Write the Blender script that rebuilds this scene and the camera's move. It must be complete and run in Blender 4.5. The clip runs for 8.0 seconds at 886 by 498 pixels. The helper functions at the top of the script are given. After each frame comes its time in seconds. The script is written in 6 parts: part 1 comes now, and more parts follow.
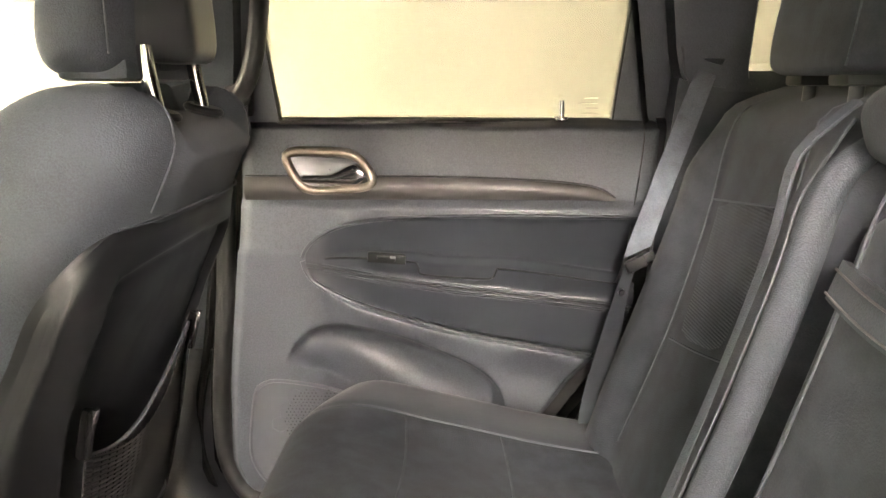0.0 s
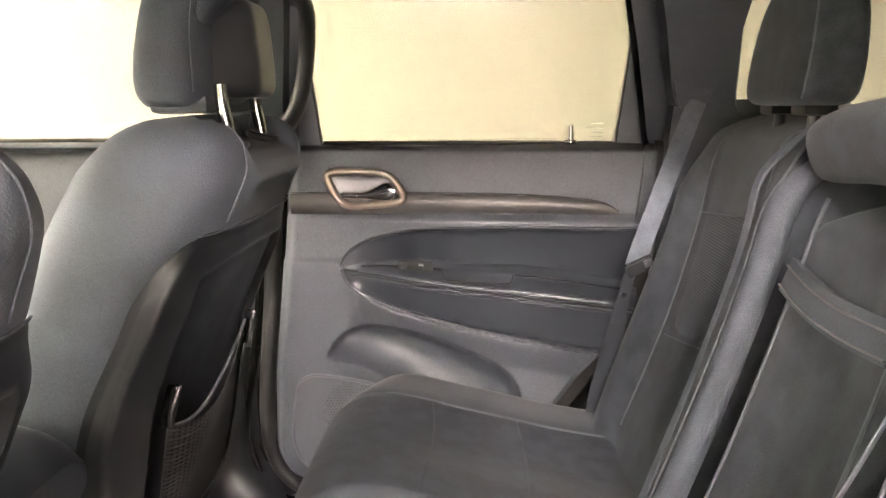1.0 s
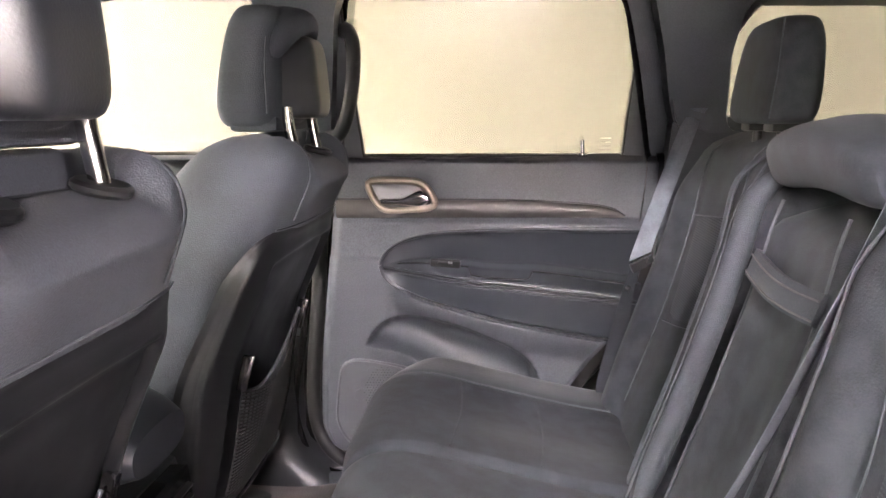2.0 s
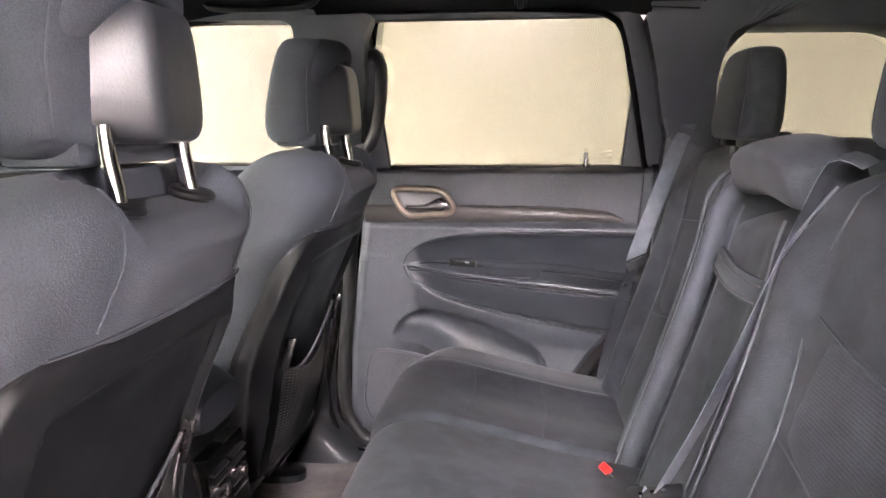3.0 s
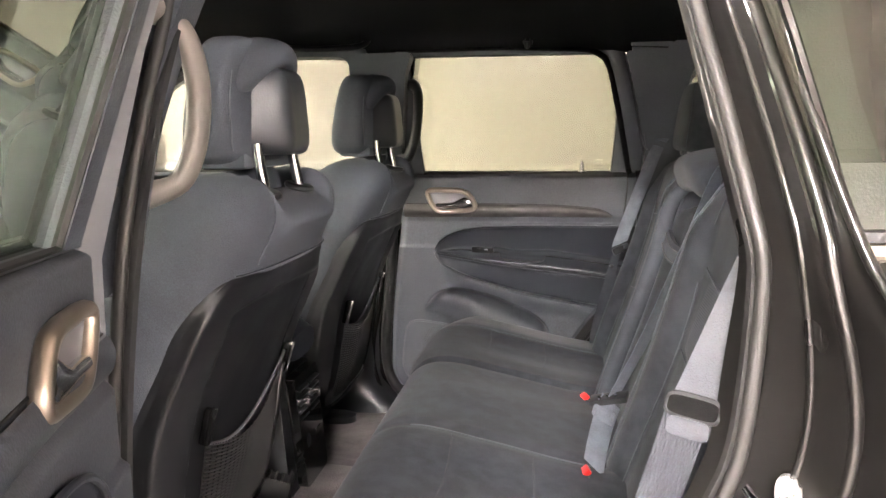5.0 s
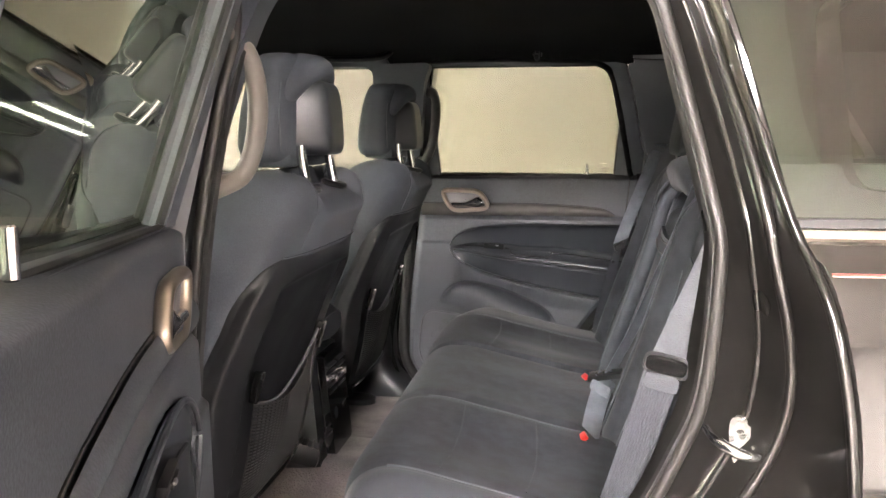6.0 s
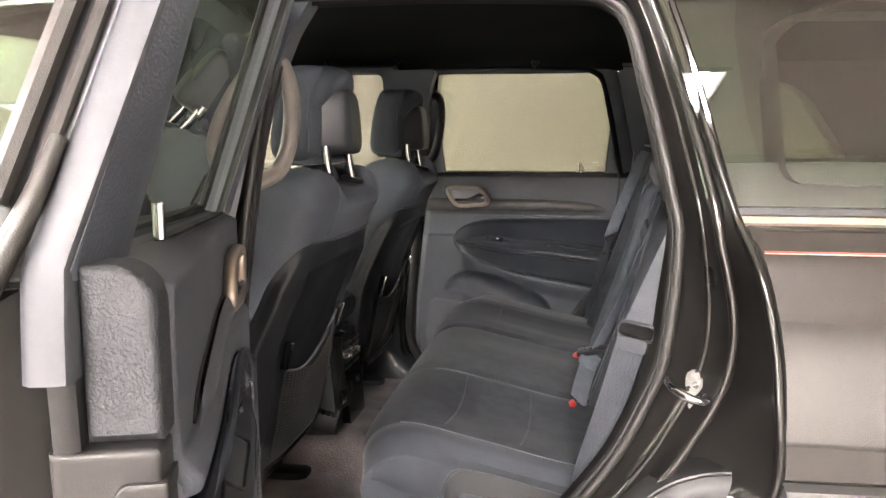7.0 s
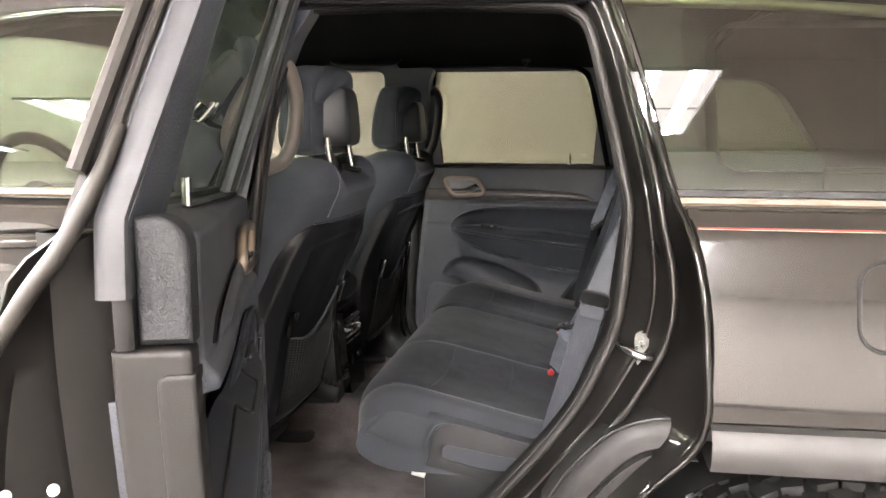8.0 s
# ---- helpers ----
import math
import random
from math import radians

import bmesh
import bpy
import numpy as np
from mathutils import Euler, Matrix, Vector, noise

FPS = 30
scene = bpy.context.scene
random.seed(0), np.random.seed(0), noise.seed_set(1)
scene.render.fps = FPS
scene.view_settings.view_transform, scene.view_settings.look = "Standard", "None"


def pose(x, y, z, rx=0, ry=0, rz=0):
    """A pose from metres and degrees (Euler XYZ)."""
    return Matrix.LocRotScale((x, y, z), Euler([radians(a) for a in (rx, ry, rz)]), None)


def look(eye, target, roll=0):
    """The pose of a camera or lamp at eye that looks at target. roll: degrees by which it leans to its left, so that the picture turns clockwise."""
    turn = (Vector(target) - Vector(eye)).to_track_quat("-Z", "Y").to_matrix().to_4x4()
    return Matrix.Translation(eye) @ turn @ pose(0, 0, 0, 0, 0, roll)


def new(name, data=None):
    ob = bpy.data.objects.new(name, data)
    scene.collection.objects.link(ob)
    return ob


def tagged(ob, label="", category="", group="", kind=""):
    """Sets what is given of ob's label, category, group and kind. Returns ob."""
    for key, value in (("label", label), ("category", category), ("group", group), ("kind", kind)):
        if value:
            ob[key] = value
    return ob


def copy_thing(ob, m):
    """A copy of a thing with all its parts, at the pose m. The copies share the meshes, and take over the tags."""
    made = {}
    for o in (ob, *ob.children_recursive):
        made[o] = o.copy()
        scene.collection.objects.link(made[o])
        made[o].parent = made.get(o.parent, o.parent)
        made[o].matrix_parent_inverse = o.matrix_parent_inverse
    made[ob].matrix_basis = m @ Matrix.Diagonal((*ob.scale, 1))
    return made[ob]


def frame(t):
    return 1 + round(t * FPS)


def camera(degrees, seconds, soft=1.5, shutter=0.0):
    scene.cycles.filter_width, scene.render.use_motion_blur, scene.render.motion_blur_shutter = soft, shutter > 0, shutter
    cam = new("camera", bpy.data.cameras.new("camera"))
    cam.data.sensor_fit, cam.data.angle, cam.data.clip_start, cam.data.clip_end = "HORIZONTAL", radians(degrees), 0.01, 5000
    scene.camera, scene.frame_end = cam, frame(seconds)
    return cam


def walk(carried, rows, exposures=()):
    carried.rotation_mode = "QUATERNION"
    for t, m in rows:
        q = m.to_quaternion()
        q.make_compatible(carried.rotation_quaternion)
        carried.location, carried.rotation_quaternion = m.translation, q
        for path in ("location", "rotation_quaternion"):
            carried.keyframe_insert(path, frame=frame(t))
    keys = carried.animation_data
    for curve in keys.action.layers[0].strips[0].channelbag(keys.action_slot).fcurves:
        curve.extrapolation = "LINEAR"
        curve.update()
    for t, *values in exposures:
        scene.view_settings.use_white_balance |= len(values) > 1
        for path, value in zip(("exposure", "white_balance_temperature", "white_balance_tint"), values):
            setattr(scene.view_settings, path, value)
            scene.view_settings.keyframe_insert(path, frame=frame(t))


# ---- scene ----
cam = camera(58.0, 8.0)
PATH = [
    (0, (-0.02, -0.531, 1.221), (-0.067, 1.428, 0.817), -0.0),
    (0.5, (-0.014, -0.603, 1.231), (-0.084, 1.36, 0.853), -0.2),
    (1, (-0.021, -0.692, 1.234), (-0.118, 1.274, 0.878), -0.3),
    (1.5, (-0.026, -0.793, 1.236), (-0.149, 1.174, 0.897), -0.4),
    (3, (0.014, -1.079, 1.256), (-0.204, 0.886, 0.954), -0.5),
    (3.5, (0.027, -1.181, 1.256), (-0.215, 0.783, 0.963), -0.6),
    (4, (0.032, -1.305, 1.259), (-0.225, 0.658, 0.974), -0.5),
    (5.3, (0.093, -1.576, 1.268), (-0.21, 0.383, 0.994), -0.4),
    (5.5, (0.096, -1.612, 1.268), (-0.211, 0.346, 0.998), -0.2),
    (6, (0.1, -1.701, 1.267), (-0.222, 0.254, 0.999), -0.1),
    (6.5, (0.107, -1.806, 1.269), (-0.22, 0.149, 1.001), -0.1),
    (7, (0.126, -1.897, 1.271), (-0.202, 0.058, 1.001), -0.0),
    (7.5, (0.163, -1.981, 1.269), (-0.173, -0.029, 0.994), -0.0),
    (8, (0.202, -2.064, 1.265), (-0.153, -0.116, 0.984), 0.1),
]
EXPOSURES = [(0.0, 1.92, 7200, 13), (1.0, 1.80, 6950, 17), (2.0, 1.72, 6450, 22), (3.0, 1.65, 6350, 23), (4.0, 1.54, 6450, 18), (5.0, 1.31, 6600, 15), (6.0, 1.06, 6600, 14),
             (7.0, 0.64, 6550, 13), (8.0, 0.25, 6500, 12)]
walk(cam, [(t, look(eye, target, roll)) for t, eye, target, roll in PATH], EXPOSURES)

# ---- light ----
world = bpy.data.worlds.new("world")
scene.world = world
world.use_nodes = True
world.node_tree.nodes["Background"].inputs[0].default_value = (0.9, 0.95, 1.0, 1)
world.node_tree.nodes["Background"].inputs[1].default_value = 0.03
LAMP = 1100.0


# ---- materials ----
def mat(name, base, rough=0.5, metal=0.0, grain=300.0, relief=0.1, patch=6.0, vary=0.15, rough_vary=0.08,
        coat=0.0, sheen=0.0, emit=0.0, distance=0.001, spec=0.5, wave=0.0, speck=0.3, coat_ior=1.5, hard=0.25):
    """A surface with colour, gloss and relief that vary at a fine and a coarse scale."""
    m = bpy.data.materials.new(name)
    m.use_nodes = True
    nodes, links = m.node_tree.nodes, m.node_tree.links
    b = nodes["Principled BSDF"]
    b.inputs["Metallic"].default_value = metal
    b.inputs["Coat Weight"].default_value = coat
    b.inputs["Coat Roughness"].default_value = 0.04
    b.inputs["Coat IOR"].default_value = coat_ior
    b.inputs["Sheen Weight"].default_value = sheen
    b.inputs["Sheen Roughness"].default_value = 0.4
    b.inputs["Specular IOR Level"].default_value = spec
    at = nodes.new("ShaderNodeTexCoord")
    coarse, fine = nodes.new("ShaderNodeTexNoise"), nodes.new("ShaderNodeTexNoise")
    coarse.inputs["Scale"].default_value, coarse.inputs["Detail"].default_value = patch, 4
    fine.inputs["Scale"].default_value, fine.inputs["Detail"].default_value = grain, 2
    links.new(at.outputs["Object"], coarse.inputs["Vector"])
    links.new(at.outputs["Object"], fine.inputs["Vector"])
    both = nodes.new("ShaderNodeMath")
    both.operation = "MULTIPLY_ADD"
    both.inputs[1].default_value = speck
    links.new(fine.outputs["Fac"], both.inputs[0])
    links.new(coarse.outputs["Fac"], both.inputs[2])
    ramp = nodes.new("ShaderNodeMapRange")
    ramp.inputs["From Min"].default_value, ramp.inputs["From Max"].default_value = 0.5 - hard + 0.5 * speck, 0.5 + hard + 0.5 * speck
    ramp.inputs["To Min"].default_value, ramp.inputs["To Max"].default_value = 1 - vary, 1 + vary
    links.new(both.outputs[0], ramp.inputs["Value"])
    tint = nodes.new("ShaderNodeVectorMath")
    tint.operation = "SCALE"
    tint.inputs[0].default_value = base
    links.new(ramp.outputs[0], tint.inputs["Scale"])
    links.new(tint.outputs[0], b.inputs["Base Color"])
    gloss = nodes.new("ShaderNodeMapRange")
    gloss.inputs["From Min"].default_value, gloss.inputs["From Max"].default_value = 0.3, 0.7
    gloss.inputs["To Min"].default_value = max(0.02, rough - rough_vary)
    gloss.inputs["To Max"].default_value = min(1, rough + rough_vary)
    links.new(coarse.outputs["Fac"], gloss.inputs["Value"])
    links.new(gloss.outputs[0], b.inputs["Roughness"])
    if relief:
        bump = nodes.new("ShaderNodeBump")
        bump.inputs["Strength"].default_value, bump.inputs["Distance"].default_value = relief, distance
        links.new(fine.outputs["Fac"], bump.inputs["Height"])
        if wave:
            ribs = nodes.new("ShaderNodeTexWave")
            ribs.bands_direction = "Z"
            ribs.inputs["Scale"].default_value = wave
            ribs.inputs["Distortion"].default_value = 0.4
            links.new(at.outputs["Object"], ribs.inputs["Vector"])
            total = nodes.new("ShaderNodeMath")
            links.new(fine.outputs["Fac"], total.inputs[0])
            links.new(ribs.outputs["Fac"], total.inputs[1])
            links.new(total.outputs[0], bump.inputs["Height"])
        links.new(bump.outputs[0], b.inputs["Normal"])
    if emit:
        b.inputs["Emission Color"].default_value = (*base, 1)
        b.inputs["Emission Strength"].default_value = emit
    return m


def glass(name, tint, gloss=1.0, rough=0.008, least=0.04):
    """Thin pane: tinted see-through light under a mirror sheen that grows towards grazing."""
    m = bpy.data.materials.new(name)
    m.use_nodes = True
    nodes, links = m.node_tree.nodes, m.node_tree.links
    nodes.remove(nodes["Principled BSDF"])
    clear, shine, mix = nodes.new("ShaderNodeBsdfTransparent"), nodes.new("ShaderNodeBsdfGlossy"), nodes.new("ShaderNodeMixShader")
    clear.inputs["Color"].default_value = (*tint, 1)
    shine.inputs["Roughness"].default_value = rough
    shine.inputs["Color"].default_value = (gloss, gloss, gloss, 1)
    face, power, scale = nodes.new("ShaderNodeLayerWeight"), nodes.new("ShaderNodeMath"), nodes.new("ShaderNodeMath")
    face.inputs["Blend"].default_value = 0.5
    power.operation, scale.operation = "POWER", "MULTIPLY_ADD"
    power.inputs[1].default_value = 5.0
    scale.inputs[1].default_value, scale.inputs[2].default_value = 1 - least, least
    links.new(face.outputs["Facing"], power.inputs[0])
    links.new(power.outputs[0], scale.inputs[0])
    twice, below, both = nodes.new("ShaderNodeMath"), nodes.new("ShaderNodeMath"), nodes.new("ShaderNodeMath")
    twice.operation, below.operation, both.operation = "MULTIPLY", "ADD", "DIVIDE"
    twice.inputs[1].default_value, below.inputs[1].default_value = 2.0, 1.0
    links.new(scale.outputs[0], twice.inputs[0])
    links.new(scale.outputs[0], below.inputs[0])
    links.new(twice.outputs[0], both.inputs[0])
    links.new(below.outputs[0], both.inputs[1])
    links.new(both.outputs[0], mix.inputs["Fac"])
    links.new(clear.outputs[0], mix.inputs[1])
    links.new(shine.outputs[0], mix.inputs[2])
    links.new(mix.outputs[0], nodes["Material Output"].inputs["Surface"])
    return m


WALL = mat("wall_paint", (0.80, 0.775, 0.72), 0.6, grain=120, relief=0.04, patch=1.2, vary=0.05)
CEILING = mat("ceiling_paint", (0.7, 0.64, 0.575), 0.8, grain=60, relief=0.1, patch=0.8, vary=0.1)
CONCRETE = mat("concrete", (0.1, 0.091, 0.081), 0.45, grain=80, relief=0.15, patch=1.0, vary=0.2)
LIGHT = mat("diffuser", (1.0, 0.935, 0.90), 0.6, relief=0, emit=LAMP)
tree = LIGHT.node_tree
place, part_x, tubes, glow = (tree.nodes.new("ShaderNode" + k) for k in ("TexCoord", "SeparateXYZ", "Math", "MapRange"))
tubes.operation = "PINGPONG"
tubes.inputs[1].default_value = 0.145
glow.interpolation_type = "SMOOTHSTEP"
glow.inputs["From Min"].default_value, glow.inputs["From Max"].default_value = 0.085, 0.14
glow.inputs["To Min"].default_value, glow.inputs["To Max"].default_value = 0.008 * LAMP, LAMP
tree.links.new(place.outputs["Object"], part_x.inputs[0])
tree.links.new(part_x.outputs["X"], tubes.inputs[0])
tree.links.new(tubes.outputs[0], glow.inputs["Value"])
tree.links.new(glow.outputs[0], tree.nodes["Principled BSDF"].inputs["Emission Strength"])
REFLECTOR = mat("white_reflector", (0.85, 0.84, 0.80), 0.5, relief=0, vary=0.03)
LIGHT_FRAME = mat("fixture_paint", (0.75, 0.73, 0.68), 0.4)
PAINT = mat("metallic_black_paint", (0.012, 0.011, 0.010), 0.25, metal=0.0, grain=2500, relief=0.0, patch=3, vary=0.3,
            coat=1.0, rough_vary=0.03, spec=0.1, coat_ior=1.5)
# body paint with darker base and weaker coat, painting shade into the door frames
PAINT_SHADED = mat("shaded_black_paint", (0.006, 0.0056, 0.0052), 0.3, grain=2500, relief=0.0, patch=3, vary=0.3, coat=0.8, rough_vary=0.03, spec=0.1, coat_ior=1.4)
# same paint dimmed further, standing for the dark reflections on the door shells
DOOR_SHADED = mat("shaded_door_paint", (0.006, 0.0056, 0.0052), 0.32, grain=2500, relief=0.0, patch=3, vary=0.3, coat=0.3, rough_vary=0.03, spec=0.08, coat_ior=1.35)
PLASTIC = mat("charcoal_plastic", (0.037, 0.0405, 0.0475), 0.5, grain=420, relief=0.25, patch=5, vary=0.26, rough_vary=0.05, distance=0.001, speck=1.6, spec=0.35)
PLASTIC_SMOOTH = mat("black_plastic", (0.0095, 0.0099, 0.011), 0.42, spec=0.26, grain=900, relief=0.06, patch=8, vary=0.15, distance=0.0004)
PILLAR_SATIN = mat("satin_grey_pillar", (0.150, 0.152, 0.160), 0.42, grain=700, relief=0.05, patch=5, vary=0.08, spec=0.4)
PILLAR = mat("pillar_plastic", (0.0401, 0.045, 0.054), 0.42, grain=420, relief=0.5, patch=5, vary=0.22, distance=0.001, speck=0.9, spec=0.45)
TEXTURED = mat("leather_grain_plastic", (0.015, 0.0158, 0.0175), 0.6, rough_vary=0.03, grain=520, relief=0.6, patch=7, vary=0.1, distance=0.0015, spec=0.25)
COVER_GREY = mat("satin_cover_plastic", (0.014, 0.0133, 0.0128), 0.45, grain=700, relief=0.2, patch=4, vary=0.1, spec=0.22)
GREY_PLASTIC = mat("grey_plastic", (0.028, 0.027, 0.026), 0.5, grain=700, relief=0.2, patch=4, vary=0.1)
VINYL = mat("black_vinyl", (0.0196, 0.022, 0.0264), 0.38, grain=500, relief=0.05, patch=9, vary=0.12, rough_vary=0.015, distance=0.0005, spec=0.3)
PAD_VINYL = mat("black_leatherette", (0.0186, 0.02, 0.0226), 0.35, grain=380, relief=0.3, patch=12, vary=0.2, rough_vary=0.02, distance=0.0006)
CLOTH = mat("charcoal_cloth", (0.0418, 0.047, 0.0564), 0.75, grain=600, relief=0.55, patch=11, vary=0.30, sheen=0.03, distance=0.001, speck=0.8, spec=0.2)
SUEDE = mat("black_suede", (0.024, 0.027, 0.0324), 0.85, grain=500, relief=0.4, patch=30, vary=0.3, sheen=0.04, distance=0.001, speck=0.25, spec=0.2, hard=0.13)
RIBBED = mat("ribbed_cloth", (0.0303, 0.034, 0.0408), 0.8, grain=700, relief=0.3, patch=16, vary=0.45, sheen=0.03, distance=0.0016, speck=0.9, wave=85, spec=0.2)
NET = mat("black_net_cord", (0.02, 0.02, 0.02), 0.9, spec=0.1, grain=900, relief=0.2, vary=0.2)
FOOT_BLACK = mat("black_grained_plastic", (0.013, 0.014, 0.016), 0.42, grain=420, relief=0.5, patch=5, vary=0.2, distance=0.001, speck=0.9)
SEAM = mat("dark_seam_thread", (0.0445, 0.05, 0.06), 0.7, grain=1500, relief=0.4, vary=0.3)
PIPING = mat("grey_thread", (0.08, 0.076, 0.08), 0.7, grain=1500, relief=0.4, vary=0.3)
BELT = mat("grey_webbing", (0.1113, 0.125, 0.15), 0.50, grain=700, relief=0.9, patch=40, vary=0.28, sheen=0.0, distance=0.0012, speck=1.2)
CHROME = mat("chrome", (0.72, 0.72, 0.73), 0.12, metal=1.0, grain=60, relief=0, patch=20, vary=0.05, rough_vary=0.05)
SATIN = mat("satin_champagne_metal", (0.3, 0.255, 0.21), 0.35, rough_vary=0.03, metal=0.9, grain=600, relief=0.05, patch=15, vary=0.1)
ACCENT = mat("dark_metal_film", (0.05, 0.046, 0.044), 0.42, rough_vary=0.03, metal=0.22, grain=500, relief=0.12, patch=18, vary=0.2, spec=0.35)
GRILLE = mat("grille_plastic", (0.0418, 0.045, 0.0508), 0.5, grain=1200, relief=0.4, patch=8, vary=0.12)
FRAME_GREY = mat("satin_grey_frame", (0.03, 0.031, 0.034), 0.52, grain=500, relief=0.08, patch=6, vary=0.1, spec=0.25)
RUBBER = mat("black_rubber", (0.008, 0.0078, 0.0078), 0.5, grain=400, relief=0.15, patch=10, vary=0.2, spec=0.25)
SEAL = mat("grey_flocked_seal", (0.017, 0.0153, 0.0135), 0.45, grain=900, relief=0.25, patch=14, vary=0.15, spec=0.25)
SEAL_BODY = mat("black_door_seal", (0.012, 0.0112, 0.0104), 0.48, grain=900, relief=0.25, patch=14, vary=0.15, spec=0.3)
# dotted webbing, also a darkened copy of BELT to offset light on the belts
WEAVE_DIMMED = mat("dotted_webbing_dimmed", (0.028, 0.031, 0.037), 0.6, grain=520, relief=0.5, patch=40, vary=0.2, distance=0.0012, speck=1.0, spec=0.3)
HEADLINER = mat("charcoal_headliner", (0.0085, 0.0087, 0.0098), 0.95, grain=900, relief=0.3, patch=4, vary=0.15, spec=0.05)
CARPET = mat("brown_black_carpet", (0.12, 0.104, 0.102), 0.95, grain=260, relief=1.0, patch=9, vary=0.55, sheen=0.1, distance=0.003, spec=0.1)
HANDLE = mat("grey_handle_plastic", (0.12, 0.108, 0.095), 0.42, grain=700, relief=0.15, patch=8, vary=0.1)
RED = mat("red_plastic", (0.5, 0.02, 0.015), 0.35, relief=0, vary=0.05)
PALE_STRIPE = mat("pale_pinstripe", (0.42, 0.30, 0.26), 0.3, relief=0, vary=0.05)
PINSTRIPE = mat("red_pinstripe", (0.22, 0.03, 0.025), 0.3, relief=0, vary=0.05)
ZINC = mat("zinc_steel", (0.62, 0.62, 0.60), 0.3, metal=0.85, grain=200, relief=0.1, patch=60, vary=0.2)
CUP = mat("satin_handle_cup", (0.2, 0.2, 0.21), 0.38, metal=0.5, relief=0, patch=20, vary=0.03)
GLOSS = mat("piano_black", (0.006, 0.006, 0.006), 0.08, grain=300, relief=0, patch=6, vary=0.1, coat=0.6)
TYRE = mat("tyre_rubber", (0.009, 0.0088, 0.0085), 0.7, grain=250, relief=0.3, patch=20, vary=0.3, spec=0.15)
ALLOY = mat("alloy", (0.45, 0.45, 0.45), 0.3, metal=0.9, relief=0)
WHITE = mat("white_plug", (0.8, 0.8, 0.78), 0.4, relief=0, vary=0.03)
PRINT = mat("etched_print", (0.22, 0.22, 0.18), 0.6, relief=0, vary=0.05)
PRIVACY = glass("privacy_glass", (0.076, 0.0775, 0.0565), rough=0.2)
CLEAR = glass("green_glass", (0.085, 0.105, 0.08), least=0.026)
WINDSCREEN = glass("windscreen_glass", (0.30, 0.32, 0.28), rough=0.15)
FAR_SIDE = glass("far_side_glass", (0.060, 0.0595, 0.048), rough=0.2)
DARK_GLASS = glass("dark_privacy_glass", (0.30, 0.36, 0.27), least=0.04)
NEAR_GLASS = glass("near_door_glass", (0.05, 0.06, 0.045))


# ---- builders ----
ORIGIN = {}


def thing(name, label, category, at=(0, 0, 0), group="", kind=""):
    ob = new(name)
    ob.location = at
    ob.empty_display_size = 0.1
    ORIGIN[ob.name] = Vector(at)
    return tagged(ob, label, category, group, kind)


def mesh_of(name, bm, material, smooth, fix):
    if fix:
        bmesh.ops.recalc_face_normals(bm, faces=bm.faces)
    me = bpy.data.meshes.new(name)
    bm.to_mesh(me)
    bm.free()
    me.materials.append(material)
    if smooth:
        me.shade_smooth()
        me.set_sharp_from_angle(angle=radians(42))
    return me


def part(name, bm, material, parent, label="", smooth=True, fix=True):
    """One mesh under a thing or under one of its parts, given in the place's own metres."""
    top = parent
    while top.parent:
        top = top.parent
    bmesh.ops.translate(bm, verts=bm.verts, vec=-ORIGIN.get(top.name, Vector()))
    ob = new(name, mesh_of(name, bm, material, smooth, fix))
    ob.parent = parent
    return tagged(ob, label) if label else ob


def setting(name, bm, material, label, category, smooth=True, fix=True):
    return tagged(new(name, mesh_of(name, bm, material, smooth, fix)), label, category, kind="structure")


def smooth01(a, b, x):
    t = min(1, max(0, (x - a) / (b - a)))
    return t * t * (3 - 2 * t)


def lerp(a, b, t):
    return a + (b - a) * t


def table(rows):
    """A smooth curve through rows of (x, value) that never overshoots them."""
    xs, ys = [r[0] for r in rows], [r[1] for r in rows]
    n = len(xs)
    step = [(ys[k + 1] - ys[k]) / (xs[k + 1] - xs[k]) for k in range(n - 1)]
    slope = [step[0]] + [0.0 if a * b <= 0 else 2 * a * b / (a + b) for a, b in zip(step, step[1:])] + [step[-1]]

    def f(x):
        if x <= xs[0]:
            return ys[0]
        for k in range(n - 1):
            if x <= xs[k + 1]:
                h = xs[k + 1] - xs[k]
                t = (x - xs[k]) / h
                return (ys[k] * (1 + 2 * t) * (1 - t) ** 2 + slope[k] * h * t * (1 - t) ** 2
                        + ys[k + 1] * t * t * (3 - 2 * t) + slope[k + 1] * h * t * t * (t - 1))
        return ys[-1]
    return f


def spline(pts, n, closed=False):
    """n points at even lengths along a Catmull-Rom curve through pts."""
    pts = [Vector(p) for p in pts]
    k = len(pts)
    fine = []
    for i in range(k if closed else k - 1):
        if closed:
            p = [pts[(i + j) % k] for j in (-1, 0, 1, 2)]
        else:
            p = [pts[max(0, min(k - 1, i + j))] for j in (-1, 0, 1, 2)]
        for s in range(12):
            t = s / 12
            fine.append(0.5 * (2 * p[1] + (p[2] - p[0]) * t + (2 * p[0] - 5 * p[1] + 4 * p[2] - p[3]) * t ** 2
                               + (3 * p[1] - p[0] - 3 * p[2] + p[3]) * t ** 3))
    fine.append(pts[0].copy() if closed else pts[-1].copy())
    run = [0.0]
    for a, b in zip(fine, fine[1:]):
        run.append(run[-1] + (b - a).length)
    out, j = [], 0
    for i in range(n):
        d = run[-1] * i / (n if closed else n - 1)
        while j < len(run) - 2 and run[j + 1] < d:
            j += 1
        seg = run[j + 1] - run[j]
        out.append(fine[j].lerp(fine[j + 1], (d - run[j]) / seg if seg else 0))
    return out


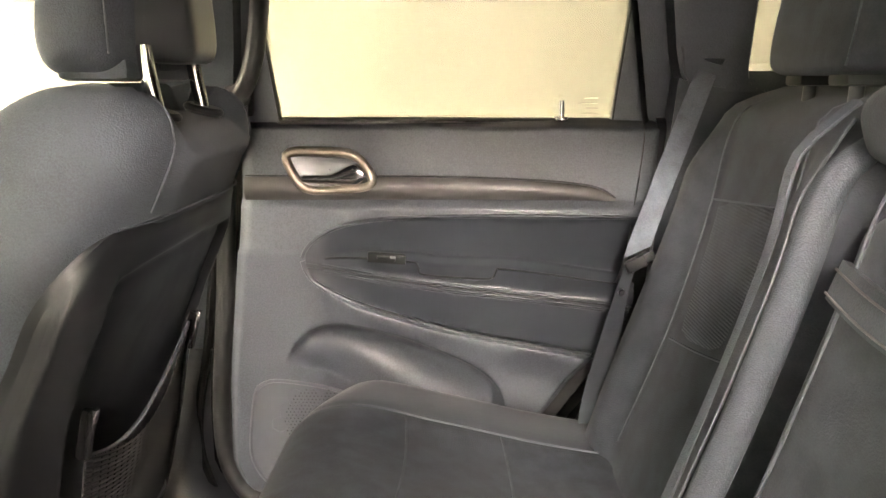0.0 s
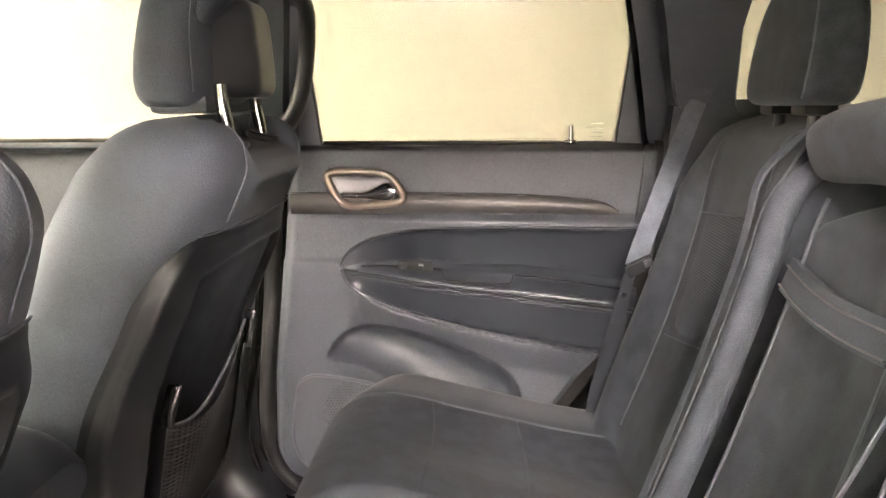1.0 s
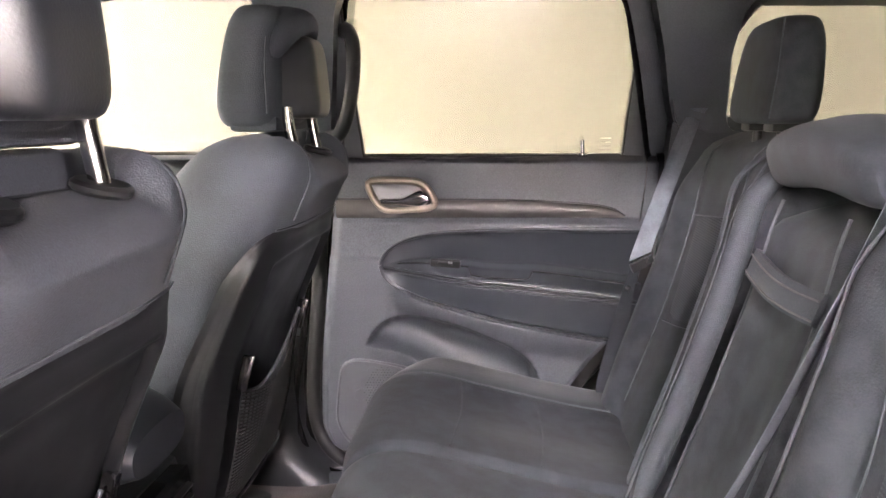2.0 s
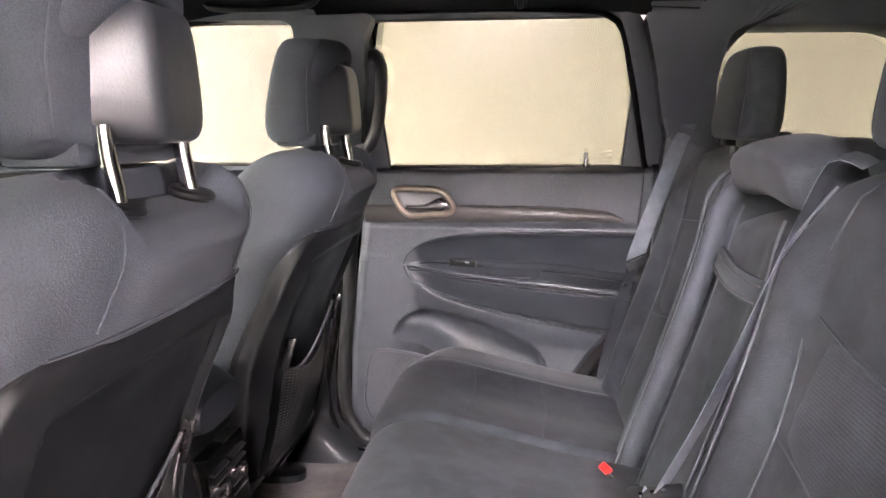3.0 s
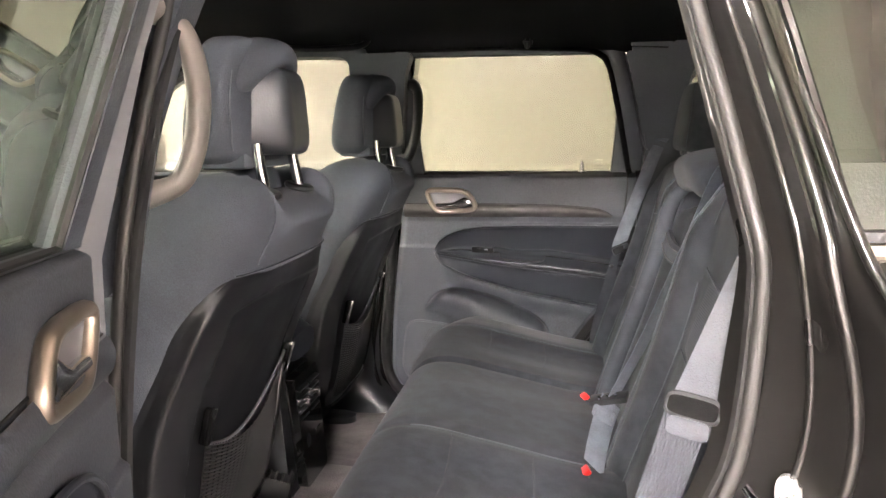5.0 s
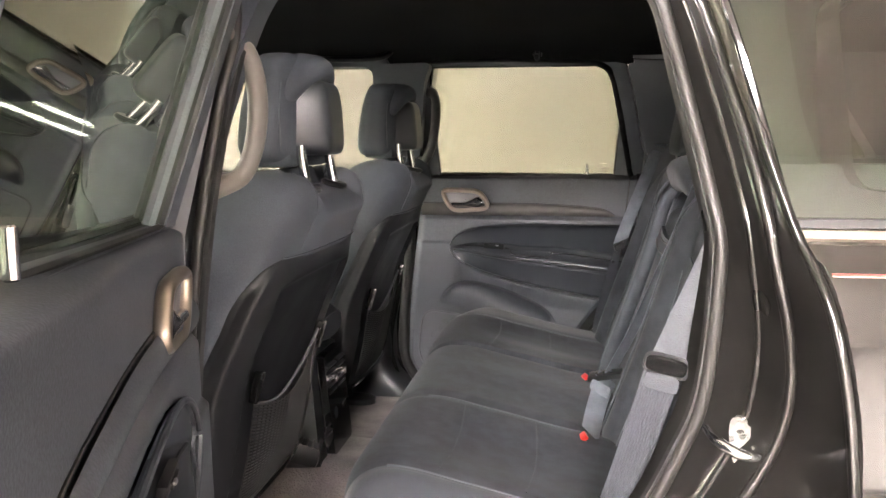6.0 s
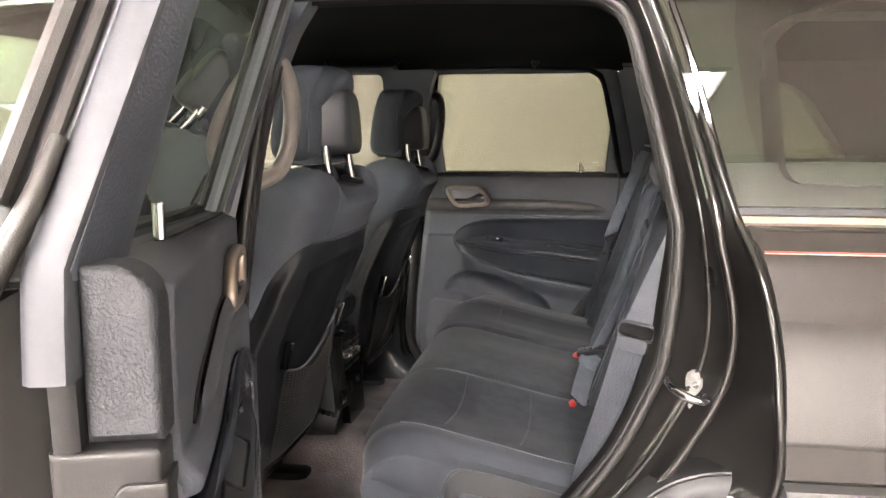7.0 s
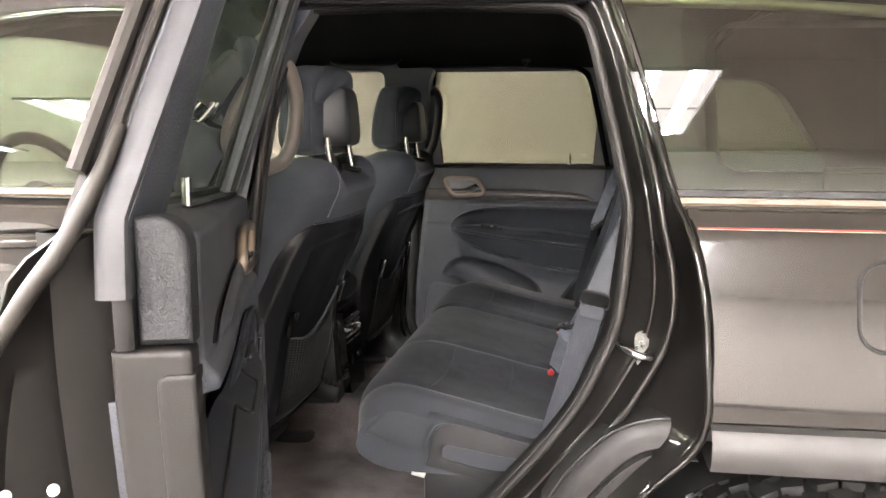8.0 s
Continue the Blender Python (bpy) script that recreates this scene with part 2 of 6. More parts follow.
def polyline(pts, n, closed=False):
    """n points at even lengths along straight pieces."""
    pts = [Vector(p) for p in pts]
    if closed:
        pts.append(pts[0])
    run = [0.0]
    for a, b in zip(pts, pts[1:]):
        run.append(run[-1] + (b - a).length)
    out, j = [], 0
    for i in range(n):
        d = run[-1] * i / (n if closed else n - 1)
        while j < len(run) - 2 and run[j + 1] < d:
            j += 1
        out.append(pts[j].lerp(pts[j + 1], (d - run[j]) / (run[j + 1] - run[j])))
    return out


def rows_mesh(bm, rows, closed=False, caps=False):
    """A skin over rows of points; closed joins each row's ends."""
    made = [[bm.verts.new(p) for p in row] for row in rows]
    n = len(made[0])
    for a, b in zip(made, made[1:]):
        for i in range(n if closed else n - 1):
            j = (i + 1) % n
            bm.faces.new((a[i], a[j], b[j], b[i]))
    if caps:
        bm.faces.new(made[0])
        bm.faces.new(made[-1])
    return bm


def sheet(rows, depth, closed=False):
    """A skin with thickness: depth is a vector or gives one per point."""
    bm = bmesh.new()
    shift = depth if callable(depth) else (lambda p: Vector(depth))
    back = [[p + shift(p) for p in row] for row in rows]
    n, m = len(rows), len(rows[0])
    f = [[bm.verts.new(p) for p in row] for row in rows]
    b = [[bm.verts.new(p) for p in row] for row in back]
    for i in range(n - 1):
        for j in range(m if closed else m - 1):
            k = (j + 1) % m
            bm.faces.new((f[i][j], f[i][k], f[i + 1][k], f[i + 1][j]))
            bm.faces.new((b[i][j], b[i + 1][j], b[i + 1][k], b[i][k]))
    for j in range(m if closed else m - 1):
        k = (j + 1) % m
        bm.faces.new((f[0][j], b[0][j], b[0][k], f[0][k]))
        bm.faces.new((f[-1][j], f[-1][k], b[-1][k], b[-1][j]))
    if not closed:
        for i in range(n - 1):
            bm.faces.new((f[i][0], f[i + 1][0], b[i + 1][0], b[i][0]))
            bm.faces.new((f[i][-1], b[i][-1], b[i + 1][-1], f[i + 1][-1]))
    return bm


def tube(bm, pts, radius, sides=10, closed=False, flat=1.0, up=(0, 0, 1)):
    """A round or oval bar along pts."""
    n = len(pts)
    rings = []
    up = Vector(up)
    for i in range(n):
        a = pts[i - 1] if i or closed else pts[0]
        b = pts[(i + 1) % n] if i < n - 1 or closed else pts[-1]
        d = (Vector(b) - Vector(a)).normalized()
        side = d.cross(up)
        if side.length < 1e-3:
            side = d.cross(Vector((1, 0, 0)))
        side.normalize()
        top = side.cross(d).normalized()
        r = radius(i / max(1, n - 1)) if callable(radius) else radius
        rings.append([Vector(pts[i]) + side * (r * math.cos(k * 2 * math.pi / sides)) + top * (r * flat * math.sin(k * 2 * math.pi / sides))
                      for k in range(sides)])
    if closed:
        rings.append(rings[0])
        made = [[bm.verts.new(p) for p in ring] for ring in rings[:-1]]
        made.append(made[0])
        for a, b in zip(made, made[1:]):
            for i in range(sides):
                bm.faces.new((a[i], a[(i + 1) % sides], b[(i + 1) % sides], b[i]))
        return bm
    return rows_mesh(bm, rings, closed=True, caps=True)


def box(bm, centre, size, bevel=0.0, turn=(0, 0, 0), segments=2):
    made = bmesh.ops.create_cube(bm, size=1)["verts"]
    bmesh.ops.scale(bm, vec=size, verts=made)
    if bevel:
        edges = list({e for v in made for e in v.link_edges})
        made = list({v for f in bmesh.ops.bevel(bm, geom=edges, offset=bevel, segments=segments, profile=0.6, affect="EDGES")["faces"] for v in f.verts}
                    | {v for v in made if v.is_valid})
    bmesh.ops.transform(bm, matrix=pose(*centre, *turn), verts=made)
    return bm


def disc(bm, centre, axis, radius, depth, sides=28, bevel=0.0):
    """A short cylinder round axis."""
    q = Vector(axis).normalized().to_track_quat("Z", "Y").to_matrix().to_4x4()
    prof = [(0, -depth / 2), (radius - bevel, -depth / 2), (radius, -depth / 2 + bevel), (radius, depth / 2 - bevel), (radius - bevel, depth / 2), (0, depth / 2)]
    rings = []
    for r, h in prof:
        rings.append([Vector(centre) + q.to_3x3() @ Vector((max(r, 1e-4) * math.cos(a), max(r, 1e-4) * math.sin(a), h))
                      for a in (k * 2 * math.pi / sides for k in range(sides))])
    return rows_mesh(bm, rings, closed=True, caps=True)


def ring_at(c, a, b, power, n, dx, dy):
    """A rounded-rectangle ring about c with half sizes a along dx and b along dy."""
    out = []
    for k in range(n):
        f = 2 * math.pi * k / n
        cs, sn = math.cos(f), math.sin(f)
        out.append(Vector(c) + Vector(dx) * (a * math.copysign(abs(cs) ** (2 / power), cs)) + Vector(dy) * (b * math.copysign(abs(sn) ** (2 / power), sn)))
    return out


def extrude(outline, depth):
    """A flat plate with the outline's points, as thick as the vector depth."""
    bm = bmesh.new()
    a = [bm.verts.new(p) for p in outline]
    b = [bm.verts.new(Vector(p) + Vector(depth)) for p in outline]
    bm.faces.new(a)
    bm.faces.new(list(reversed(b)))
    for i in range(len(a)):
        j = (i + 1) % len(a)
        bm.faces.new((a[i], b[i], b[j], a[j]))
    return bm


def soften(bm, offset, segments=2, angle=30):
    edges = [e for e in bm.edges if len(e.link_faces) == 2 and e.calc_face_angle(0) > radians(angle)]
    bmesh.ops.bevel(bm, geom=edges, offset=offset, segments=segments, profile=0.6, affect="EDGES", clamp_overlap=True)
    return bm


def ribbon(pts, across, thick, ribs=11):
    """A strap along pts with woven ribs; across gives its half width as a vector at each share of its length."""
    n = len(pts)
    bm = bmesh.new()
    rings = []
    steps = 2 * ribs + 1 if ribs else 5
    for i, p in enumerate(pts):
        d = (Vector(pts[min(n - 1, i + 1)]) - Vector(pts[max(0, i - 1)])).normalized()
        w = across(i / (n - 1)) if callable(across) else Vector(across)
        h = d.cross(w).normalized() * thick / 2
        p = Vector(p)
        row = []
        for e in (-1, 1):
            for k in range(steps):
                u = e * lerp(-0.97, 0.97, k / (steps - 1)) * -1
                low = 0.42 if ribs and k % 2 == 0 else 1.0
                row.append(p + w * u + h * e * low)
        rings.append(row)
    return rows_mesh(bm, rings, closed=True, caps=True)


# ---- the hall ----
HALL = (-7.0, 9.0, -7.9, 3.4, 3.1)


def hall():
    x0, x1, y0, y1, h = HALL
    bm = box(bmesh.new(), ((x0 + x1) / 2, (y0 + y1) / 2, -0.05), (x1 - x0 + 0.4, y1 - y0 + 0.4, 0.1))
    setting("floor", bm, CONCRETE, "taupe sealed concrete floor of the hall", "floor", smooth=False)
    bm = box(bmesh.new(), ((x0 + x1) / 2, (y0 + y1) / 2, h + 0.05), (x1 - x0 + 0.4, y1 - y0 + 0.4, 0.1))
    setting("ceiling", bm, CEILING, "taupe painted hall ceiling with light panels", "ceiling", smooth=False)
    for name, c, s in (("wall_south", ((x0 + x1) / 2, y0 - 0.05, h / 2), (x1 - x0 + 0.2, 0.1, h)),
                       ("wall_north", ((x0 + x1) / 2, y1 + 0.05, h / 2), (x1 - x0 + 0.2, 0.1, h)),
                       ("wall_west", (x0 - 0.05, (y0 + y1) / 2, h / 2), (0.1, y1 - y0, h)),
                       ("wall_east", (x1 + 0.05, (y0 + y1) / 2, h / 2), (0.1, y1 - y0, h))):
        setting(name, box(bmesh.new(), c, s), WALL, "plain cream painted hall wall", "wall", smooth=False)
    # a dark skirting where the walls meet the floor
    for name, c, s in (("baseboard_1", ((x0 + x1) / 2, y0 + 0.01, 0.05), (x1 - x0, 0.02, 0.10)),
                       ("baseboard_2", ((x0 + x1) / 2, y1 - 0.01, 0.05), (x1 - x0, 0.02, 0.10))):
        setting(name, box(bmesh.new(), c, s), GREY_PLASTIC, "dark grey rubber skirting along the cream wall", "baseboard", smooth=False)


def ceiling_light(x, y):
    h = HALL[4]
    ob = thing("ceiling_light", "fluorescent ceiling panel with warm white tubes", "light", (x, y, h), "ceiling lights")
    bm = bmesh.new()
    for c, s in (((x - 0.31, y, h - 0.02), (0.03, 2.44, 0.04)), ((x + 0.31, y, h - 0.02), (0.03, 2.44, 0.04)),
                 ((x, y - 1.205, h - 0.02), (0.59, 0.03, 0.04)), ((x, y + 1.205, h - 0.02), (0.59, 0.03, 0.04)), ((x, y, h - 0.02), (0.59, 0.03, 0.04))):
        box(bm, c, s, 0.004)
    part("frame", bm, LIGHT_FRAME, ob)
    for dy in (-0.605, 0.605):
        part("reflector", box(bmesh.new(), (x, y + dy, h - 0.008), (0.58, 1.17, 0.008)), REFLECTOR, ob, smooth=False)
        part("diffuser", box(bmesh.new(), (x, y + dy, h - 0.022), (0.575, 1.165, 0.018), 0.005), LIGHT, ob)
    return ob


hall()
first_light = ceiling_light(0.74, -5.8)
# most of these panels are unseen, added to brighten the cabin and walls
for lx, ly in ((-1.45, -5.8), (-3.8, -5.8), (-6.1, -5.8), (-0.40, -6.3), (5.2, -5.8), (-6.1, -3.0), (-4.4, -3.0), (-6.1, -0.3), (-4.4, -0.3), (-6.1, 2.1), (-3.8, 2.1)):
    copy_thing(first_light, pose(lx, ly, HALL[4]))


# ---- the car's fixed shell ----
def tumble(z, y):
    """The side's y at height z, leaning in above the belt line."""
    return y - math.copysign(0.33 * max(0.0, z - 1.17), y)


def quarter_y(z):
    """The body side's y at height z: fuller towards the sill, leaning in to the window."""
    if z >= 1.125:
        return table([(1.125, 0.845), (1.145, 0.826), (1.165, 0.799), (1.18, 0.792)])(z)
    low = max(z, 0.80)
    return 0.845 + 0.027 * (1.125 - low) + 0.46 * (0.325 ** 2 - (low - 0.8) ** 2)


HOOP = [(-0.36, 1.495), (-0.1, 1.497), (0.12, 1.488), (0.165, 1.478), (0.196, 1.448), (0.2226, 1.352), (0.260, 1.187), (0.268, 1.121), (0.256, 0.97), (0.228, 0.889),
        (0.184, 0.80), (0.105, 0.695), (0.0, 0.575), (-0.08, 0.50)]
FLANGE = [(-0.36, 1.535), (-0.1, 1.537), (0.15, 1.525), (0.205, 1.505), (0.237, 1.435), (0.262, 1.36), (0.300, 1.216), (0.314, 1.140), (0.331, 1.061), (0.335, 1.00),
          (0.322, 0.935), (0.288, 0.868), (0.245, 0.800), (0.155, 0.685), (0.06, 0.57), (-0.06, 0.46)]
SKIN = [(-0.36, 1.548), (-0.1, 1.55), (0.155, 1.538), (0.215, 1.514), (0.247, 1.44), (0.274, 1.36), (0.315, 1.222), (0.334, 1.165), (0.352, 1.120), (0.368, 1.05), (0.377, 0.96),
        (0.375, 0.83), (0.30, 0.74), (0.20, 0.62), (0.12, 0.46)]


def glass_y(z):
    """The quarter glass's y at height z."""
    d = z - 1.17
    return 0.790 - 0.111 * d - 0.155 * d * d


def swell(z, y):
    """How far the outer steps of the door frame follow the body side, and fall in beside the glass above the belt line."""
    out = (quarter_y(min(z, 1.125)) - 0.864) * (1 - smooth01(1.10, 1.18, z)) - 0.050 * smooth01(1.10, 1.18, z)
    return out * smooth01(0.79, 0.862, y)


def jamb(s, name, label):
    """The painted frame of a rear door opening on side s, from the roof down the rear pillar to the sill."""
    n = 90
    hoop = spline([(x, 0, z) for x, z in HOOP], n)
    flange = spline([(x, 0, z) for x, z in FLANGE], n)
    skin = spline([(x, 0, z) for x, z in SKIN], n)

    def row(a, b, t, y):
        out = []
        for p, q in zip(a, b):
            v = p.lerp(q, t)
            out.append(Vector((v.x, s * -tumble(v.z, -y - swell(v.z, y)), v.z)))
        return out
    rows = [row(hoop, flange, -0.25, 0.70), row(hoop, flange, 0.0, 0.735), row(hoop, flange, 0.18, 0.744), row(hoop, flange, 0.40, 0.752), row(hoop, flange, 0.58, 0.766), row(hoop, flange, 0.72, 0.784),
            row(hoop, flange, 0.80, 0.80), row(hoop, flange, 0.92, 0.812), row(hoop, flange, 1.0, 0.806), row(flange, skin, 0.14, 0.786), row(flange, skin, 0.40, 0.800),
            row(flange, skin, 0.70, 0.824), row(flange, skin, 0.93, 0.850), row(flange, skin, 1.0, 0.862), row(flange, skin, 1.06, 0.866)]
    ob = setting(name, rows_mesh(bmesh.new(), rows), PAINT_SHADED, label, "door frame", fix=False)
    return ob, hoop, flange, skin


frame_near, hoop_line, flange_line, skin_line = jamb(-1, "trim_door_frame_near", "glossy black painted door frame with stepped flanges")
for name, line, y, r in (("trim_jamb_ridge", flange_line, 0.811, 0.0065), ("trim_jamb_lip", skin_line, 0.864, 0.0055), ("trim_jamb_step", [a.lerp(b, 0.64) for a, b in zip(hoop_line, flange_line)], 0.772, 0.0045)):
    pts = [Vector((p.x, tumble(p.z, -y - swell(p.z, y)), p.z)) for p in line]
    setting(name, tube(bmesh.new(), pts, r, 10, up=(0, 1, 0)), PAINT_SHADED, "rounded glossy black edge of the door frame", "door frame")
frame_far, *_ = jamb(1, "trim_door_frame_far", "black painted door frame behind the closed rear door")

# rubber seal round the near opening, a full loop
seal_pts = [(p.x, tumble(p.z, -0.752), p.z) for p in hoop_line]
loop = spline(seal_pts + [(-0.2, -0.752, 0.485), (-0.36, -0.752, 0.50), (-0.405, -0.752, 0.60), (-0.40, -0.752, 0.9), (-0.372, -0.752, 1.147),
                          (-0.361, tumble(1.3, -0.752), 1.3), (-0.347, tumble(1.42, -0.752), 1.42), (-0.36, tumble(1.48, -0.752), 1.48)][:-1], 220, closed=True)
setting("trim_seal_near", tube(bmesh.new(), loop, 0.0075, 10, closed=True, flat=0.9, up=(0, 1, 0)), SEAL_BODY,
        "black rubber seal round the open door frame", "door seal")
setting("trim_seal_lip", tube(bmesh.new(), [Vector((p.x, p.y + 0.02, p.z)) for p in loop], 0.011, 8, closed=True, flat=0.7, up=(0, 1, 0)),
        RUBBER, "black inner lip of the door seal", "door seal")


def car_floor():
    """Carpeted floor with a raised tunnel, and painted sills."""
    rows = []
    for i in range(60):
        x = lerp(-1.75, 0.35, i / 59)
        row = []
        for j in range(70):
            y = lerp(-0.80, 0.80, j / 69)
            z = 0.478 + 0.085 * smooth01(0.20, 0.08, abs(y)) - 0.02 * smooth01(0.60, 0.74, abs(y)) + 0.004 * math.sin(9 * x + 5 * y)
            z += 0.03 * smooth01(-0.2, 0.1, x)
            row.append(Vector((x, y, z)))
        rows.append(row)
    setting("car_carpet", sheet(rows, (0, 0, -0.03)), CARPET, "worn brown-black carpet in the rear footwell", "carpet", fix=True)
    bm = box(bmesh.new(), (0.1, 0, 0.36), (4.3, 1.66, 0.05), 0.01)
    setting("trim_underbody", bm, RUBBER, "black underbody of the car", "underbody")
    for s, name in ((-1, "trim_sill_near"), (1, "trim_sill_far")):
        rows = [spline([(x, s * 0.70, 0.445), (x, s * 0.735, 0.475), (x, s * 0.775, 0.472), (x, s * 0.80, 0.44), (x, s * 0.87, 0.40), (x, s * 0.88, 0.33)], 14)
                for x in (-1.4, -0.9, -0.4, -0.1, 0.05)]
        setting(name, rows_mesh(bmesh.new(), rows), PAINT if s < 0 else PLASTIC, "black door sill with a rounded step", "sill", fix=False)


car_floor()


def roof():
    rows, outer = [], []
    for i in range(40):
        x = lerp(-1.15, 1.55, i / 39)
        r, o = [], []
        drop = 0.05 * smooth01(-0.5, -1.15, x) + 0.05 * smooth01(0.6, 1.55, x)
        for j in range(40):
            y = lerp(-0.64, 0.64, j / 39)
            q = abs(y) / 0.64
            r.append(Vector((x, y, 1.555 - drop - 0.03 * q ** 2 - 0.035 * q ** 8)))
            o.append(Vector((x, y * 1.05, 1.645 - drop - 0.03 * q ** 2 - 0.04 * q ** 8)))
        rows.append(r)
        outer.append(o)
    setting("car_ceiling", sheet(rows, (0, 0, 0.02)), HEADLINER, "charcoal cloth headliner of the car", "headliner")
    setting("car_roof", sheet(outer, (0, 0, -0.02)), PAINT, "glossy black roof panel", "roof")
    for s, name in ((-1, "trim_roof_rail_near"), (1, "trim_roof_rail_far")):
        rows = [spline([(x, s * 0.615, 1.505 - d), (x, s * 0.66, 1.493 - d), (x, s * 0.695, 1.535 - d), (x, s * 0.72, 1.57 - d), (x, s * 0.70, 1.60 - d), (x, s * 0.665, 1.606 - d)], 16)
                for x, d in ((-1.15, 0.06), (-0.9, 0.02), (-0.6, 0.0), (-0.3, 0.0), (0.1, 0.004), (0.24, 0.012), (0.6, 0.03), (1.0, 0.045), (1.55, 0.07))]
        setting(name, rows_mesh(bmesh.new(), rows), PAINT if s < 0 else HEADLINER, "rounded rail between roof and side windows", "roof rail", fix=False)


roof()


def coat_hook():
    ob = thing("coat_hook", "small black coat hook on the headliner", "hook", (-0.01, 0.60, 1.525))
    pts = spline([(-0.01, 0.60, 1.535), (-0.01, 0.585, 1.515), (-0.01, 0.575, 1.495), (-0.01, 0.56, 1.492), (-0.01, 0.555, 1.503)], 14)
    part("hook", tube(bmesh.new(), pts, 0.007, 8), PLASTIC_SMOOTH, ob)
    part("base", box(bmesh.new(), (-0.01, 0.592, 1.522), (0.026, 0.016, 0.05), 0.007, (25, 0, 0)), PLASTIC_SMOOTH, ob)


coat_hook()


# ---- pillars and far trim ----
def plate(name, outline, s, y, thick, material, label, category, bevel=0.006, lean=True):
    """A trim plate on side s: outline of (x, z), its cabin face at y."""
    pts = [Vector((x, s * (-tumble(z, -y) if lean else y), z)) for x, z in outline]
    bm = extrude(pts, (0, s * thick, 0))
    if bevel:
        soften(bm, bevel, 2)
    return setting(name, bm, material, label, category)


def rounded(corners, r, n=5):
    """Corner points of (x, z) with rounded corners."""
    out = []
    k = len(corners)
    for i in range(k):
        a, b, c = (Vector((*corners[(i + j) % k], 0)) for j in (-1, 0, 1))
        rad = r[i] if isinstance(r, (list, tuple)) else r
        d0, d1 = (a - b), (c - b)
        e = min(rad, d0.length * 0.45, d1.length * 0.45)
        p, q = b + d0.normalized() * e, b + d1.normalized() * e
        for t in range(n + 1):
            u = t / n
            v = p * (1 - u) ** 2 + b * 2 * u * (1 - u) + q * u * u
            out.append((v.x, v.y))
    return out


for s, tag in ((1, "far"), (-1, "near")):
    # upper trim of the pillar between the doors
    plate("trim_pillar_" + tag, rounded([(-0.50, 1.13), (-0.485, 1.487), (-0.312, 1.489), (-0.335, 1.44), (-0.352, 1.3), (-0.375, 1.13)] if s > 0 else
                                        [(-0.44, 1.10), (-0.40, 1.36), (-0.36, 1.50), (-0.29, 1.505), (-0.325, 1.44), (-0.346, 1.37), (-0.366, 1.28), (-0.385, 1.10)], 0.02),
          s, 0.70, 0.05, PILLAR, "charcoal plastic trim on the pillar between the doors", "pillar trim", 0.012)
    # lower trim of that pillar, flaring into the sill
    rows = []
    for i in range(30):
        z = lerp(0.44, 1.14, i / 29)
        flare = 0.06 * smooth01(0.78, 0.5, z)
        x1 = -0.425 + 0.015 * smooth01(0.8, 1.1, z) - 0.035 * smooth01(0.88, 0.66, z) + 0.09 * smooth01(0.56, 0.44, z)
        rows.append(spline([(-0.66, s * (0.775 - flare * 0.5), z), (-0.56, s * (0.765 - flare), z), (x1 - 0.03, s * (0.765 - flare), z), (x1, s * 0.80, z), (x1 + 0.004, s * 0.83, z)], 14))
    setting("trim_pillar_foot_" + tag, rows_mesh(bmesh.new(), rows[:15]), FOOT_BLACK, "black grained plastic foot of the door pillar", "pillar trim", fix=False)
    setting("trim_pillar_middle_" + tag, rows_mesh(bmesh.new(), rows[14:]), PLASTIC, "charcoal plastic middle trim of the door pillar", "pillar trim", fix=False)
for s, name in ((1, "trim_pillar_core_far"), (-1, "trim_pillar_core_near")):
    rows = [[Vector((x0, s * 0.79 + s * d, z)), Vector((x1, s * 0.79 + s * d, z)), Vector((x1, s * 0.86 + s * d, z)), Vector((x0, s * 0.86 + s * d, z))]
            for x0, x1, z, d in ((-0.50, -0.385, 0.42, 0.0), (-0.49, -0.372, 1.15, 0.0), (-0.45, -0.345, 1.36, -0.06), (-0.42, -0.31, 1.53, -0.115))]
    setting(name, rows_mesh(bmesh.new(), rows, closed=True, caps=True), PAINT if s > 0 else PILLAR_SATIN, "black painted pillar between the doors" if s > 0 else "satin grey pillar face between the doors", "door pillar")
# a thin joint across the far pillar's foot
setting("trim_joint", box(bmesh.new(), (-0.475, 0.766, 0.776), (0.075, 0.004, 0.003)), RUBBER, "thin dark joint across the pillar trim", "joint")

# far seal round the door
seal = spline([(-0.398, 0.752, 1.15), (-0.412, 0.752, 0.9), (-0.430, 0.752, 0.70), (-0.430, 0.752, 0.60), (-0.408, 0.752, 0.535), (-0.36, 0.752, 0.495), (-0.28, 0.755, 0.480), (-0.05, 0.765, 0.49),
               (0.12, 0.775, 0.66), (0.25, 0.775, 0.84), (0.305, 0.775, 1.05), (0.31, 0.775, 1.15)], 90)
setting("trim_seal_far", tube(bmesh.new(), seal, 0.016, 10, up=(0, 1, 0)), RUBBER, "black rubber seal round the closed rear door", "door seal")
seal = spline([(-0.43, 0.77, 1.0), (-0.452, 0.77, 0.8), (-0.478, 0.765, 0.65), (-0.47, 0.76, 0.56), (-0.43, 0.755, 0.485), (-0.34, 0.745, 0.465), (-0.15, 0.74, 0.46)], 60)
setting("trim_sill_edge_far", tube(bmesh.new(), seal, 0.009, 8, up=(0, 1, 0)), GLOSS, "glossy black edge of the sill trim", "sill trim")

